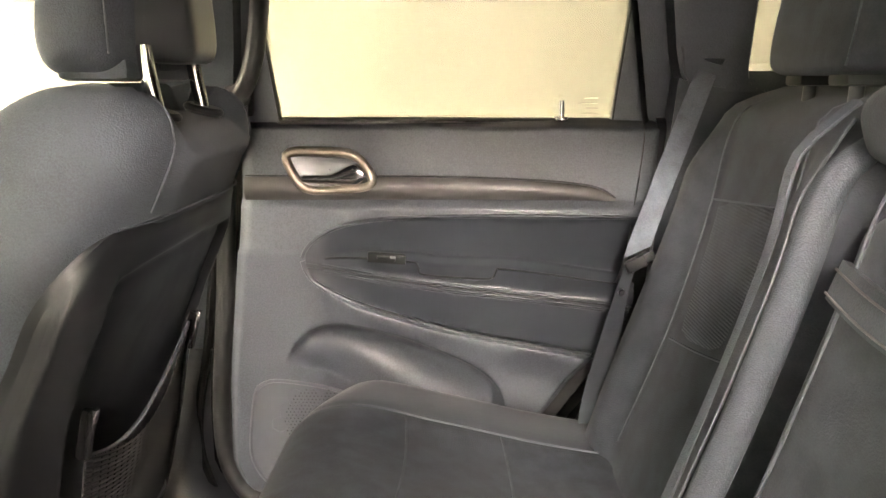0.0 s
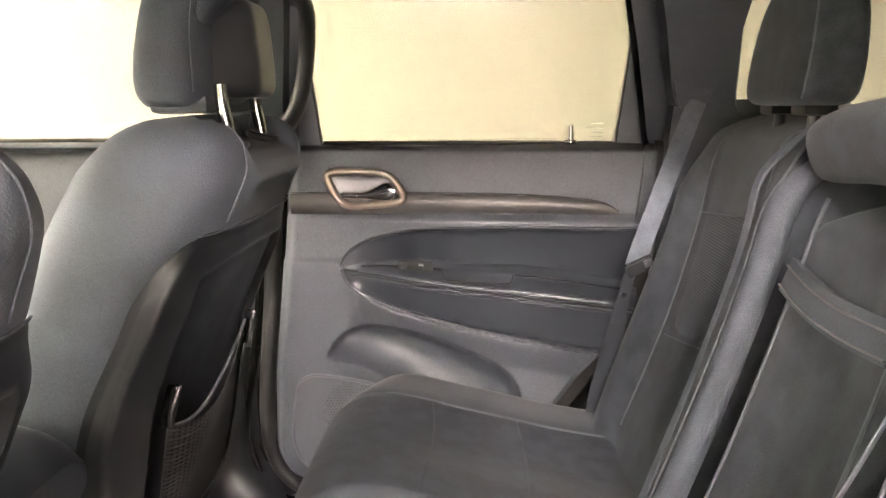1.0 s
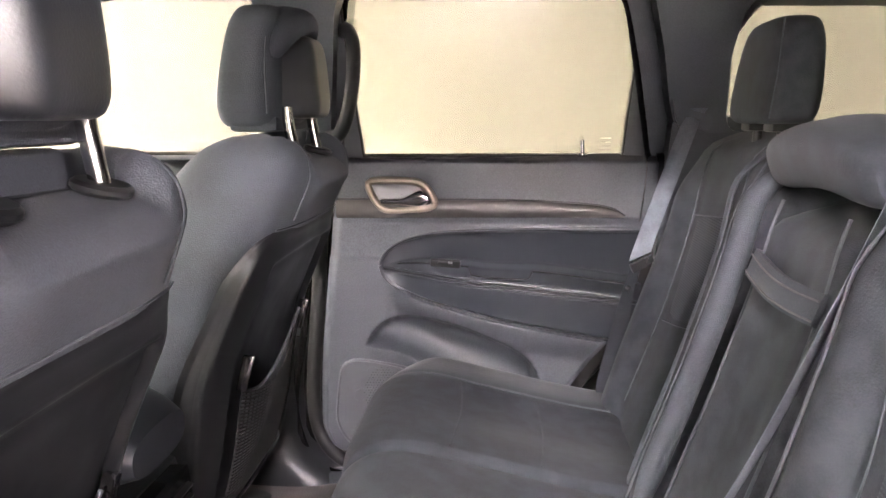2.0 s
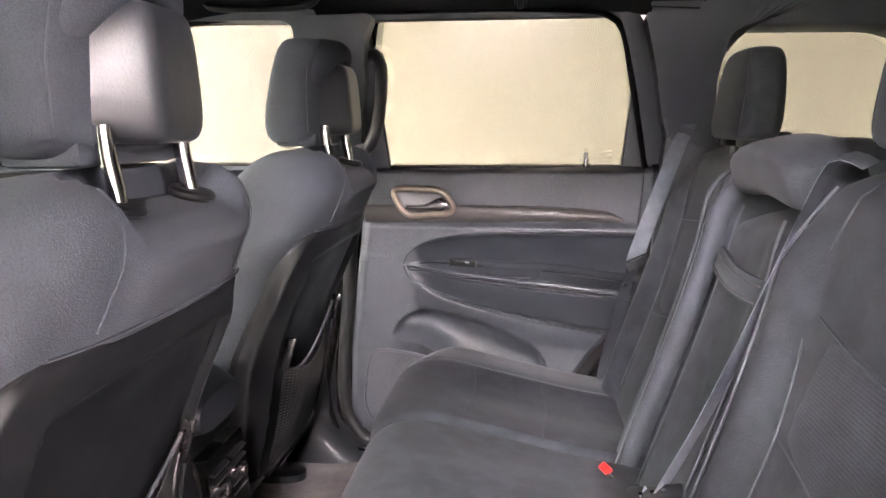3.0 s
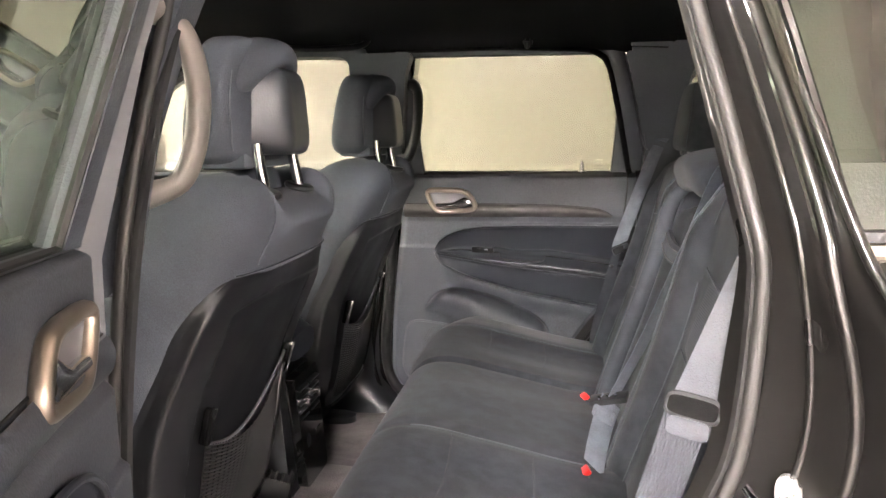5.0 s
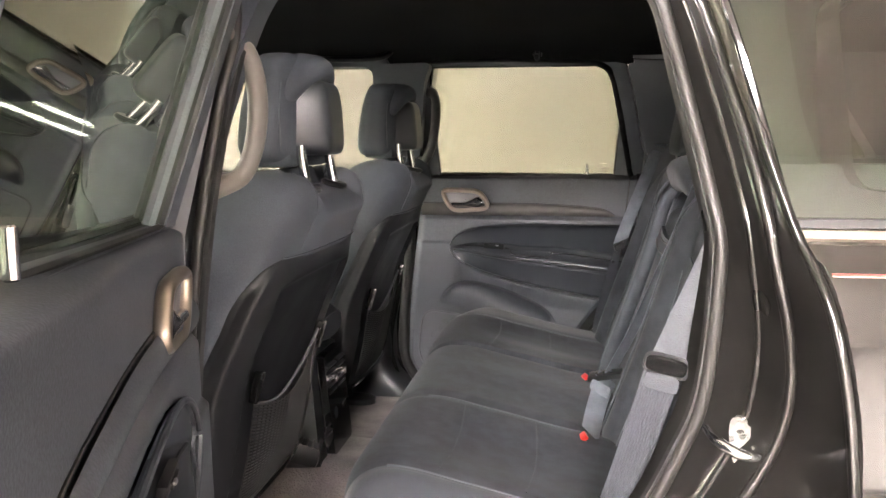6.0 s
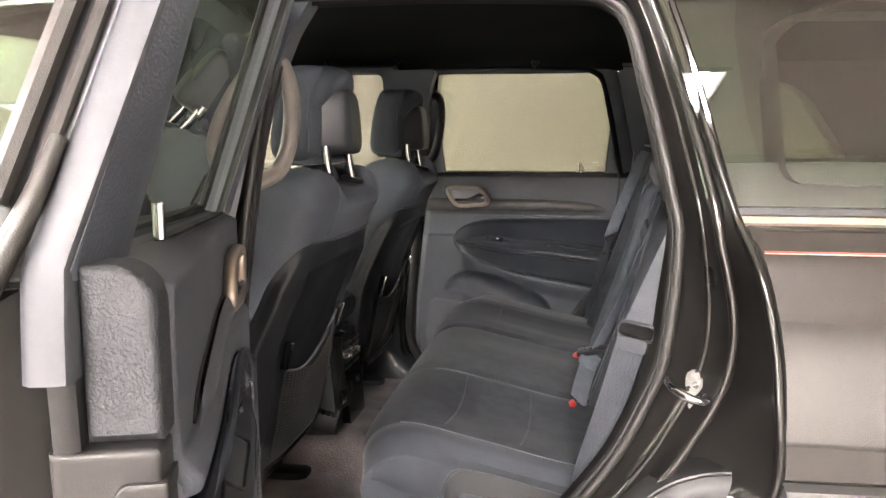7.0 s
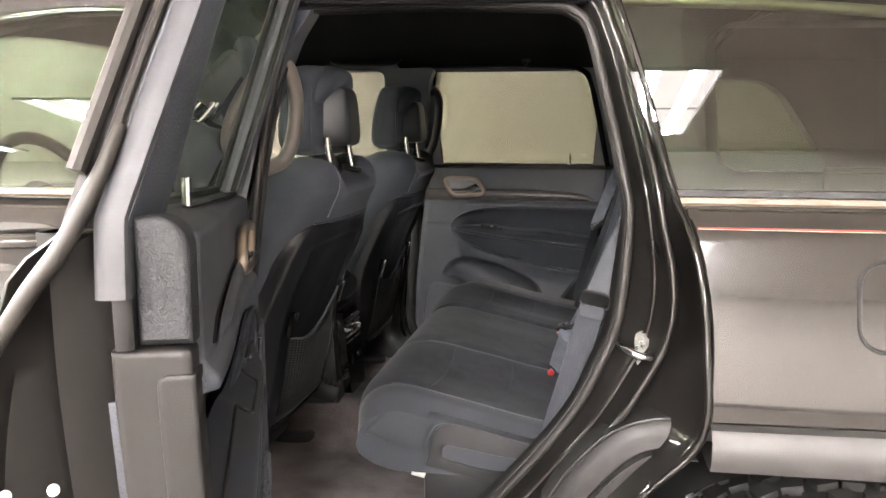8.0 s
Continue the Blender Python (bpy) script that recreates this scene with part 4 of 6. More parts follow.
    for k in range(80):
        x = lerp(-0.366, 0.2185, k / 79)
        lo, up = 1.040 + 0.004 * smooth01(-0.3, 0.1, x), strip_up(x)
        lo = min(lo, up - 0.0005)
        row = []
        for i in range(12):
            t = i / 11
            row.append(V(x, PANEL_Y - 0.002 - 0.007 * math.sin(math.pi * t) ** 0.7 * smooth01(0.222, 0.15, x) - 0.003, lerp(lo, up, t)))
        rows.append(row)
    # near strip takes the panel plastic, painting in its dull look at that angle
    part("accent_strip", rows_mesh(bmesh.new(), rows), ACCENT if s > 0 else PLASTIC, ob, "dark satin strip", fix=False)
    line = [V(lerp(-0.366, 0.2185, k / 60), PANEL_Y - 0.001, strip_up(lerp(-0.366, 0.2185, k / 60)) + 0.0015) for k in range(61)]
    part("strip_joint", tube(bmesh.new(), line, 0.0014, 6), RUBBER, ob)

    # inside handle
    bez = spline([(-0.300, 0, 1.107), (-0.288, 0, 1.118), (-0.24, 0, 1.118), (-0.198, 0, 1.115), (-0.176, 0, 1.102), (-0.160, 0, 1.074), (-0.168, 0, 1.061), (-0.21, 0, 1.056), (-0.262, 0, 1.055),
                  (-0.284, 0, 1.072)], 60, True)
    handle = part("handle_bezel", tube(bmesh.new(), [V(lerp(-0.230, p.x, 0.97), PANEL_Y - 0.008, lerp(1.088, p.z, 0.95)) for p in bez], 0.0074, 10, True, flat=1.2, up=(0, 1, 0)), SATIN, ob, "champagne satin metal ring")
    mid = Vector((-0.230, 0, 1.088))
    bm = bmesh.new()
    rows = []
    for t, d in ((1.06, -0.007), (0.93, -0.009), (0.85, -0.0055), (0.7, -0.003), (0.35, -0.0022), (0.02, -0.002)):
        rows.append([V(*(lerp(mid.x, p.x, t), PANEL_Y + d, lerp(mid.z, p.z, t))) for p in bez])
    part("cup", rows_mesh(bm, rows, closed=True), CUP, handle, "satin grey handle cup", fix=False)
    rows = []
    for k in range(20):
        t = k / 19
        x = lerp(-0.272, -0.176, t)
        h = lerp(0.007, 0.018, smooth01(0.35, 0.85, t)) * (1 - 0.5 * smooth01(0.9, 1, t))
        zc = 1.074 + 0.006 * smooth01(0.4, 0.9, t)
        rows.append([V(x, PANEL_Y - 0.009 - 0.007 * math.cos(a), zc + h * math.sin(a)) for a in (k2 * 2 * math.pi / 14 for k2 in range(14))])
    part("lever", rows_mesh(bmesh.new(), rows, closed=True, caps=True), CHROME, handle, "bright chrome pull")

    # window switch
    sw = part("window_switch", box(bmesh.new(), V(-0.1405, PANEL_Y - 0.010, 0.9475), (0.062, 0.010, 0.017), 0.003, (s * 10, 4, 0)), RUBBER, ob, "black window switch")
    part("switch_lever", box(bmesh.new(), V(-0.141, PANEL_Y - 0.0155, 0.948), (0.030, 0.005, 0.008), 0.002, (s * 10, 4, 0)), RUBBER, sw)
    part("lever_tip", box(bmesh.new(), V(-0.130, PANEL_Y - 0.0185, 0.950), (0.009, 0.003, 0.004), 0.001, (-s * 14, 4, 0)), CUP, sw, "small metal lever tip")

    # loudspeaker grille
    spk = spline([(-0.365, 0, 0.716), (-0.349, 0, 0.737), (-0.320, 0, 0.743), (-0.244, 0, 0.732), (-0.205, 0, 0.715), (-0.19, 0, 0.66), (-0.215, 0, 0.58), (-0.26, 0, 0.545), (-0.31, 0, 0.541),
                  (-0.348, 0, 0.556), (-0.371, 0, 0.590), (-0.376, 0, 0.63)], 60, True)
    c = Vector((-0.285, 0, 0.642))
    rows = []
    for t, d in ((1.0, 0.018), (1.0, 0.023), (0.965, 0.0255), (0.94, 0.0225), (0.6, 0.0235), (0.3, 0.0235), (0.02, 0.0235)):
        rows.append([V(lerp(c.x, p.x, t), PANEL_Y - d, lerp(c.z, p.z, t)) for p in spk])
    grille = part("speaker_grille", rows_mesh(bmesh.new(), rows, closed=True), GRILLE, ob, "black loudspeaker grille with hexagons", fix=False)
    bm = bmesh.new()
    for q in range(-3, 4):
        for r in range(-3, 4):
            hx, hz = -0.265 + 0.0285 * (q + r / 2), 0.665 + 0.0247 * r
            if math.hypot(hx + 0.265, hz - 0.665) < 0.062 and (q * 7 + r * 3) % 5:
                ring = [V(hx + 0.0145 * math.sin(a), PANEL_Y - 0.0245, hz + 0.0145 * math.cos(a)) for a in (k * math.pi / 3 for k in range(6))]
                tube(bm, ring, 0.0008, 4, True, up=(0, 1, 0))
    part("hexagon_relief", bm, PLASTIC, grille)
    bm = bmesh.new()
    for q in range(-24, 25):
        for r in range(-24, 25):
            hx, hz = -0.285 + 0.0062 * (q + (r % 2) / 2), 0.642 + 0.0056 * r
            if min((Vector((hx, 0, hz)) - p).length for p in spk[::4]) > 0.014 and -0.37 < hx < -0.2 and 0.55 < hz < 0.735 and (hx + 0.255) ** 2 + (hz - 0.672) ** 2 < 0.0034:
                ring = [bm.verts.new(V(hx + 0.0014 * math.cos(a), PANEL_Y - 0.0243, hz + 0.0014 * math.sin(a))) for a in (k * math.pi / 3 for k in range(6))]
                bm.faces.new(ring)
    tagged(part("perforation", bm, RUBBER, grille, smooth=False, fix=False), kind="stuff")

    # lock knob
    knob = part("lock_knob", disc(bmesh.new(), W(0.135, PANEL_Y + 0.007, 1.182), (0, 0, 1), 0.0048, 0.030, 14, 0.0012), CHROME, ob, "bright metal lock knob")
    if s > 0:
        part("knob_ring", disc(bmesh.new(), W(0.135, PANEL_Y + 0.007, 1.168), (0, 0, 1), 0.012, 0.007, 18, 0.002), CHROME, knob)

    # window frame
    opening = rounded([(-0.312, 1.162), (-0.336, 1.482), (0.196, 1.480), (0.229, 1.342), (0.217, 1.162)], [0.004, 0.03, 0.02, 0.015, 0.004])
    outer = rounded([(-0.385, 1.162), (-0.372, 1.520), (0.222, 1.517), (0.284, 1.342), (0.325, 1.162)], [0.004, 0.04, 0.05, 0.05, 0.004])

    def frame_y(z, y):
        return -tumble(z, -y)
    a = [(x, z) for x, z in outer]
    rows = []
    for pts, y in ((a, 0.777), (a, 0.752), (None, 0.742), (opening, 0.746), (opening, 0.775)):
        if pts is None:
            pts = [(lerp(p[0], q[0], 0.5), lerp(p[1], q[1], 0.5)) for p, q in zip(a, opening)]
        rows.append([W(x, frame_y(z, y), z) for x, z in pts])
    wf = part("window_frame", rows_mesh(bmesh.new(), rows, closed=True), PILLAR, ob, "black window frame with a corner panel", fix=False)
    rows = [[W(x, frame_y(z, y), z) for x, z in pts] for pts, y in ((opening, 0.775), ([(lerp(p[0], q[0], 0.5), lerp(p[1], q[1], 0.5)) for p, q in zip(a, opening)], 0.80), (a, 0.80), (a, 0.777))]
    part("outer_frame", rows_mesh(bmesh.new(), rows, closed=True), RUBBER, wf, fix=False)
    run = [W(x, frame_y(z, 0.752), z) for x, z in opening]
    part("glass_run", tube(bmesh.new(), run, 0.005, 6, True, up=(0, 1, 0)), RUBBER, wf)
    pane = part("pane", sheet_of([W(x, frame_y(max(z, 1.16), 0.765), max(z, 1.155)) for x, z in rounded([(-0.318, 1.155), (-0.342, 1.488), (0.202, 1.486), (0.235, 1.342), (0.222, 1.155)], 0.02)]),
                PRIVACY if s > 0 else NEAR_GLASS, ob, "tinted window glass", smooth=False)
    # etched maker's mark in the glass corner, unreadable
    bm = bmesh.new()
    for k, (x0, w) in enumerate(((0.182, 0.022), (0.178, 0.030), (0.185, 0.018), (0.181, 0.026))):
        z = 1.200 - 0.008 * k
        box(bm, W(x0, frame_y(z, 0.762), z), (w, 0.0006, 0.0012))
    part("glass_mark", bm, PRINT, pane, smooth=False)
    sweep = [W(lerp(-0.33, 0.25, k / 10), 0.757, 1.158) for k in range(11)]
    part("sill_seal", tube(bmesh.new(), sweep, 0.005, 8), RUBBER, ob)

    # painted shell with its end face and overlapping lip
    skin_x = table([(0.47, 0.13), (0.62, 0.19), (0.74, 0.29), (0.80, 0.355), (0.83, 0.376), (0.95, 0.380), (1.04, 0.374), (1.14, 0.356), (1.18, 0.345)])
    rows = []
    for k in range(40):
        z = lerp(0.47, 1.158, k / 39)
        zz = max(z, 0.515)
        x0, x1 = front_edge(zz) - 0.012, rear_edge(zz) + 0.006
        x2 = min(skin_x(z), x1 + 0.034)
        y2 = quarter_y(max(0.86, z)) - 0.004
        rows.append([V(x0 + 0.03, 0.775, z), V(x0, 0.79, z), V(x0 - 0.004, y2 - 0.01, z), V(x0 + 0.02, y2, z), V(lerp(x0, x1, 0.35), y2, z), V(lerp(x0, x1, 0.7), y2, z),
                     V(x2 - 0.006, y2, z), V(x2, y2 - 0.004, z), V(x2 - 0.006, y2 - 0.012, z), V(lerp(x1, x2, 0.45), y2 - 0.018, z), V(lerp(x1, x2, 0.2), 0.825, z), V(x1, 0.82, z), V(x1 - 0.004, 0.79, z), V(x1 - 0.02, 0.775, z)])
    part("door_shell", rows_mesh(bmesh.new(), rows, closed=True, caps=True), DOOR_SHADED, ob, "glossy black painted door skin")
    # end cap: grained upper pad and plain lower cover with its flap
    def end_plate(name, z0, z1, y_in, y_out, lift, radius, edge, material, parent, label=""):
        rows = []
        for k in range(34):
            q = k / 33
            z = lerp(z0, z1, 1 - (1 - q) ** 1.8)
            c = min(1, max(0, (z - (z1 - abs(radius))) / abs(radius)))
            cut = abs(radius) * (1 - (1 - 0.98 * c * c) ** 0.5)
            a, b = (y_in + cut, y_out) if radius > 0 else (y_in, y_out - cut)
            row = []
            for m in range(14):
                u = 0.5 - 0.5 * math.cos(math.pi * m / 13)
                d = min(u * (b - a), (1 - u) * (b - a), z - z0, z1 - z)
                drop = edge * (1 - (1 - (1 - min(1, max(0, d / edge))) ** 2) ** 0.5)
                row.append(W(rear_edge(z) + lift - drop, lerp(a, b, u), z))
            rows.append(row)
        return part(name, sheet(rows, (-0.032, 0, 0)), material, parent, label)

    end_plate("end_pad", 1.067, 1.170, 0.7095, 0.7515, 0.024, 0.026, 0.006, TEXTURED, ob, "leather-grained grey end pad")
    cover = end_plate("end_cover", 0.60, 1.063, 0.711, 0.773, 0.024, 0.004, 0.004, COVER_GREY, ob, "grey plastic door end cover")
    end_plate("cover_flap", 0.62, 1.043, 0.708, 0.739, 0.0275, -0.010, 0.003, COVER_GREY, cover)
    # end face of the frame with its two seals
    edge = spline([(x, 0, z) for x, z in ((0.334, 1.108), (0.328, 1.165), (0.308, 1.25), (0.285, 1.342), (0.252, 1.44), (0.219, 1.495), (0.16, 1.521), (0.0, 1.524), (-0.34, 1.524))], 80)
    up_out = lambda p: Vector((smooth01(1.52, 1.44, p.z), 0, smooth01(1.42, 1.52, p.z)))
    rows = []
    for p in edge:
        n = up_out(p)
        row = []
        for d, y in ((-0.03, 0.7515), (-0.002, 0.7515), (0.001, 0.7535), (0.002, 0.762), (0.001, 0.772), (-0.004, 0.777), (-0.03, 0.778)):
            v = p + n * d
            row.append(W(v.x, frame_y(v.z, y), v.z))
        rows.append(row)
    part("end_face", rows_mesh(bmesh.new(), rows, closed=True, caps=True), FRAME_GREY, wf, "satin grey end face of the frame")
    bm = bmesh.new()
    rows_mesh(bm, [[W(x + d, y, z) for d, y in ((-0.05, 0.7525), (-0.004, 0.7525), (0.0, 0.757), (0.0, 0.766), (-0.05, 0.768))] for x, z in ((0.322, 1.066), (0.327, 1.11), (0.322, 1.166))], closed=True, caps=True)
    part("frame_foot", bm, RUBBER, wf)
    for d, y, r, m in ((0.000, 0.7835, 0.0045, SEAL), (-0.010, 0.7905, 0.006, RUBBER), (0.004, 0.800, 0.0075, SEAL)):
        line = []
        for p in edge:
            v = p + up_out(p) * d
            line.append(W(v.x, frame_y(v.z, y), v.z))
        part("edge_seal", tube(bmesh.new(), line[8:], r, 8, up=(0, 1, 0)), m, wf, "bronze-grey rubber edge seal" if m is SEAL else "")
    # lower end of the edge seal, running out along the belt line of the skin
    pts = spline([W(x, y, z) for x, y, z in ((0.312, 0.757, 1.240), (0.324, 0.769, 1.206), (0.331, 0.784, 1.174), (0.335, 0.799, 1.146), (0.337, 0.820, 1.118), (0.337, 0.841, 1.086), (0.335, 0.864, 1.052))], 40)
    part("edge_seal", tube(bmesh.new(), pts, lambda t: 0.0050 + 0.0025 * smooth01(0.0, 0.35, t), 10, up=(0, 1, 0)), SEAL, wf)
    # plugs in the painted end face
    for y in (0.862, 0.828):
        x = rear_edge(0.965) + 0.006 + (0.034 * 0.2 if y < 0.84 else 0.034 * 0.45)
        part("plug", disc(bmesh.new(), V(x + 0.007, y, 0.945), (1, 0.35, 0), 0.0048, 0.006, 20, 0.001), WHITE, ob, "round white plug")
    return ob


far_door = door(1, "rear doors")
near_door = door(-1, "rear doors")
near_door.matrix_basis = pose(-0.479, -0.864, 0.0, 0, 0, -72) @ pose(0, 0, 0.010) @ pose(0, 0, 1.1) @ pose(0, 0, 0, 0, -1.83, 0) @ pose(0, 0, -1.1)


def front_door(s):
    """Closed front door: painted skin, window frame, glass, trim and handle."""
    label = "closed black front door with green-tinted glass" if s < 0 else "closed front door with clear glass and charcoal trim"
    ob = thing("front_door", label, "car door", (-1.4, s * 0.85, 0.4), "front doors")

    def V(x, y, z):
        return Vector((x, s * y, z))
    rows = []
    for k in range(44):
        z = lerp(0.42, 1.165, k / 43)
        y = quarter_y(max(0.86, z)) - 0.006
        row = []
        for i in range(30):
            x = lerp(-1.45, -0.455, i / 29)
            row.append(V(x, y - 0.02 * smooth01(-1.0, -1.45, x) - (0.008 if i == 29 else 0.0), z))
        rows.append(row)
    part("door_skin", sheet(rows, (0, -s * 0.02, 0)), PAINT, ob, "glossy black painted skin")
    rows = [[V(lerp(-1.4, -0.50, i / 9), 0.775 - 0.02 * math.sin(math.pi * k / 9), lerp(0.46, 1.16, k / 9)) for i in range(10)] for k in range(10)]
    part("trim_panel", sheet(rows, (0, s * 0.03, 0)), PLASTIC, ob)
    inner = rounded([(-1.30, 1.168), (-1.02, 1.44), (-0.75, 1.485), (-0.492, 1.480), (-0.508, 1.168)], [0.03, 0.1, 0.08, 0.035, 0.004], 8)
    outer = rounded([(-1.38, 1.155), (-1.05, 1.49), (-0.76, 1.545), (-0.44, 1.545), (-0.452, 1.155)], [0.03, 0.1, 0.08, 0.03, 0.004], 8)
    rows = []
    for t, y in ((1.0, 0.80), (0.97, 0.725), (0.5, 0.715), (0.03, 0.725), (0.0, 0.795), (0.06, 0.815), (0.5, 0.822), (0.9, 0.822), (1.0, 0.80)):
        rows.append([V(lerp(p[0], q[0], t), -tumble(lerp(p[1], q[1], t), -y), lerp(p[1], q[1], t)) for p, q in zip(inner, outer)])
    part("window_frame", rows_mesh(bmesh.new(), rows, closed=True), PAINT if s < 0 else PILLAR, ob, fix=False)
    line = [V(p.x, -tumble(p.z, -0.829), p.z) for p in spline([(-1.39, 0, 1.16), (-1.07, 0, 1.475), (-0.78, 0, 1.532), (-0.45, 0, 1.535)], 40)]
    part("bright_moulding", tube(bmesh.new(), line, 0.005, 8, up=(0, 1, 0)), SATIN, ob)
    part("pane", rows_mesh(bmesh.new(), [[V(x0, -tumble(z, -0.775) if s > 0 else 0.80 - 0.13 * (z - 1.17) - 0.2 * (z - 1.17) ** 2, z) for z in (lerp(1.15, z1, k / 12) for k in range(13))]
                                    for x0, z1 in ((-1.31, 1.16), (-1.2, 1.28), (-1.1, 1.38), (-1.02, 1.445), (-0.9, 1.48), (-0.75, 1.492), (-0.6, 1.492), (-0.49, 1.488))]),
         CLEAR if s < 0 else FAR_SIDE, ob, "green-tinted side glass", fix=False)
    rows = [[V(x, y, z) for y, z in ((0.800, 1.158), (0.822, 1.158), (0.828, 1.164), (0.824, 1.172), (0.806, 1.174))] for x in (-1.35, -1.0, -0.7, -0.455)]
    part("belt_moulding", rows_mesh(bmesh.new(), rows, closed=True, caps=True), SATIN, ob)
    # outside pull handle
    bar = spline([V(-0.84, 0.878, 1.075), V(-0.825, 0.912, 1.085), V(-0.74, 0.922, 1.092), V(-0.655, 0.912, 1.096), V(-0.635, 0.878, 1.095)], 30)
    pull = part("pull_handle", tube(bmesh.new(), bar, 0.017, 12, flat=0.75), PAINT, ob, "body-coloured pull handle")
    part("handle_cup", extrude(ring_at(V(-0.74, 0.868, 1.083), 0.085, 0.036, 3.0, 32, (1, 0, 0), (0, 0, 1)), (0, s * 0.008, 0)), GLOSS, pull)
    return ob


front_door(-1)
front_door(1)


def grab_handle(s):
    ob = thing("grab_handle", "curved grey plastic grab handle on the door pillar" if s < 0 else "curved black plastic grab handle on the door pillar", "grab handle", (-0.345, s * 0.66, 1.30), "grab handles")
    dx = 0.038 if s > 0 else 0.0
    m = HANDLE if s < 0 else PLASTIC_SMOOTH
    pts = spline([(-0.385, s * 0.70, 1.408), (-0.362, s * 0.672, 1.408), (-0.346, s * 0.645, 1.388), (-0.341, s * 0.625, 1.35), (-0.343, s * 0.616, 1.305), (-0.352, s * 0.615, 1.255), (-0.368, s * 0.622, 1.218),
                  (-0.388, s * 0.650, 1.205), (-0.405, s * 0.70, 1.202)], 44)
    pts = [p + Vector((dx, 0, 0)) for p in pts]
    part("grip", tube(bmesh.new(), pts, lambda t: 0.0135 + 0.006 * (smooth01(0.2, 0.0, t) + smooth01(0.75, 1.0, t)), 14, flat=1.25, up=(0, 1, 0)), m, ob)
    for z in (1.412, 1.195):
        part("foot", box(bmesh.new(), (-0.405 + dx, s * 0.708, z), (0.05, 0.04, 0.05), 0.012), m, ob)
    return ob


grab_handle(-1)
grab_handle(1)

# ---- front seats ----
back_x = table([(0.55, -0.575), (0.62, -0.56), (0.75, -0.537), (0.88, -0.513), (1.0, -0.468), (1.1, -0.423), (1.17, -0.392), (1.225, -0.372)])
back_thick = table([(0.55, 0.08), (0.62, 0.092), (0.75, 0.101), (0.88, 0.099), (1.0, 0.101), (1.1, 0.106), (1.15, 0.106), (1.19, 0.090), (1.215, 0.060), (1.226, 0.015)])
back_wide = table([(0.55, 0.19), (0.62, 0.212), (0.75, 0.232), (0.88, 0.246), (1.0, 0.249), (1.08, 0.242), (1.14, 0.224), (1.18, 0.204), (1.205, 0.182), (1.22, 0.150), (1.226, 0.09)])


def back_point(y0, z, f, out=0.0):
    """A point on the front seat's back at height z; f runs round it, 0 is the rear."""
    cs, sn = math.cos(f), math.sin(f)
    p = 3.6
    x = back_x(z) + (back_thick(z) + out) * math.copysign(abs(cs) ** (2 / p), cs)
    y = (back_wide(z) + out) * math.copysign(abs(sn) ** (2 / p), sn)
    return Vector((x, y0 + y, z))


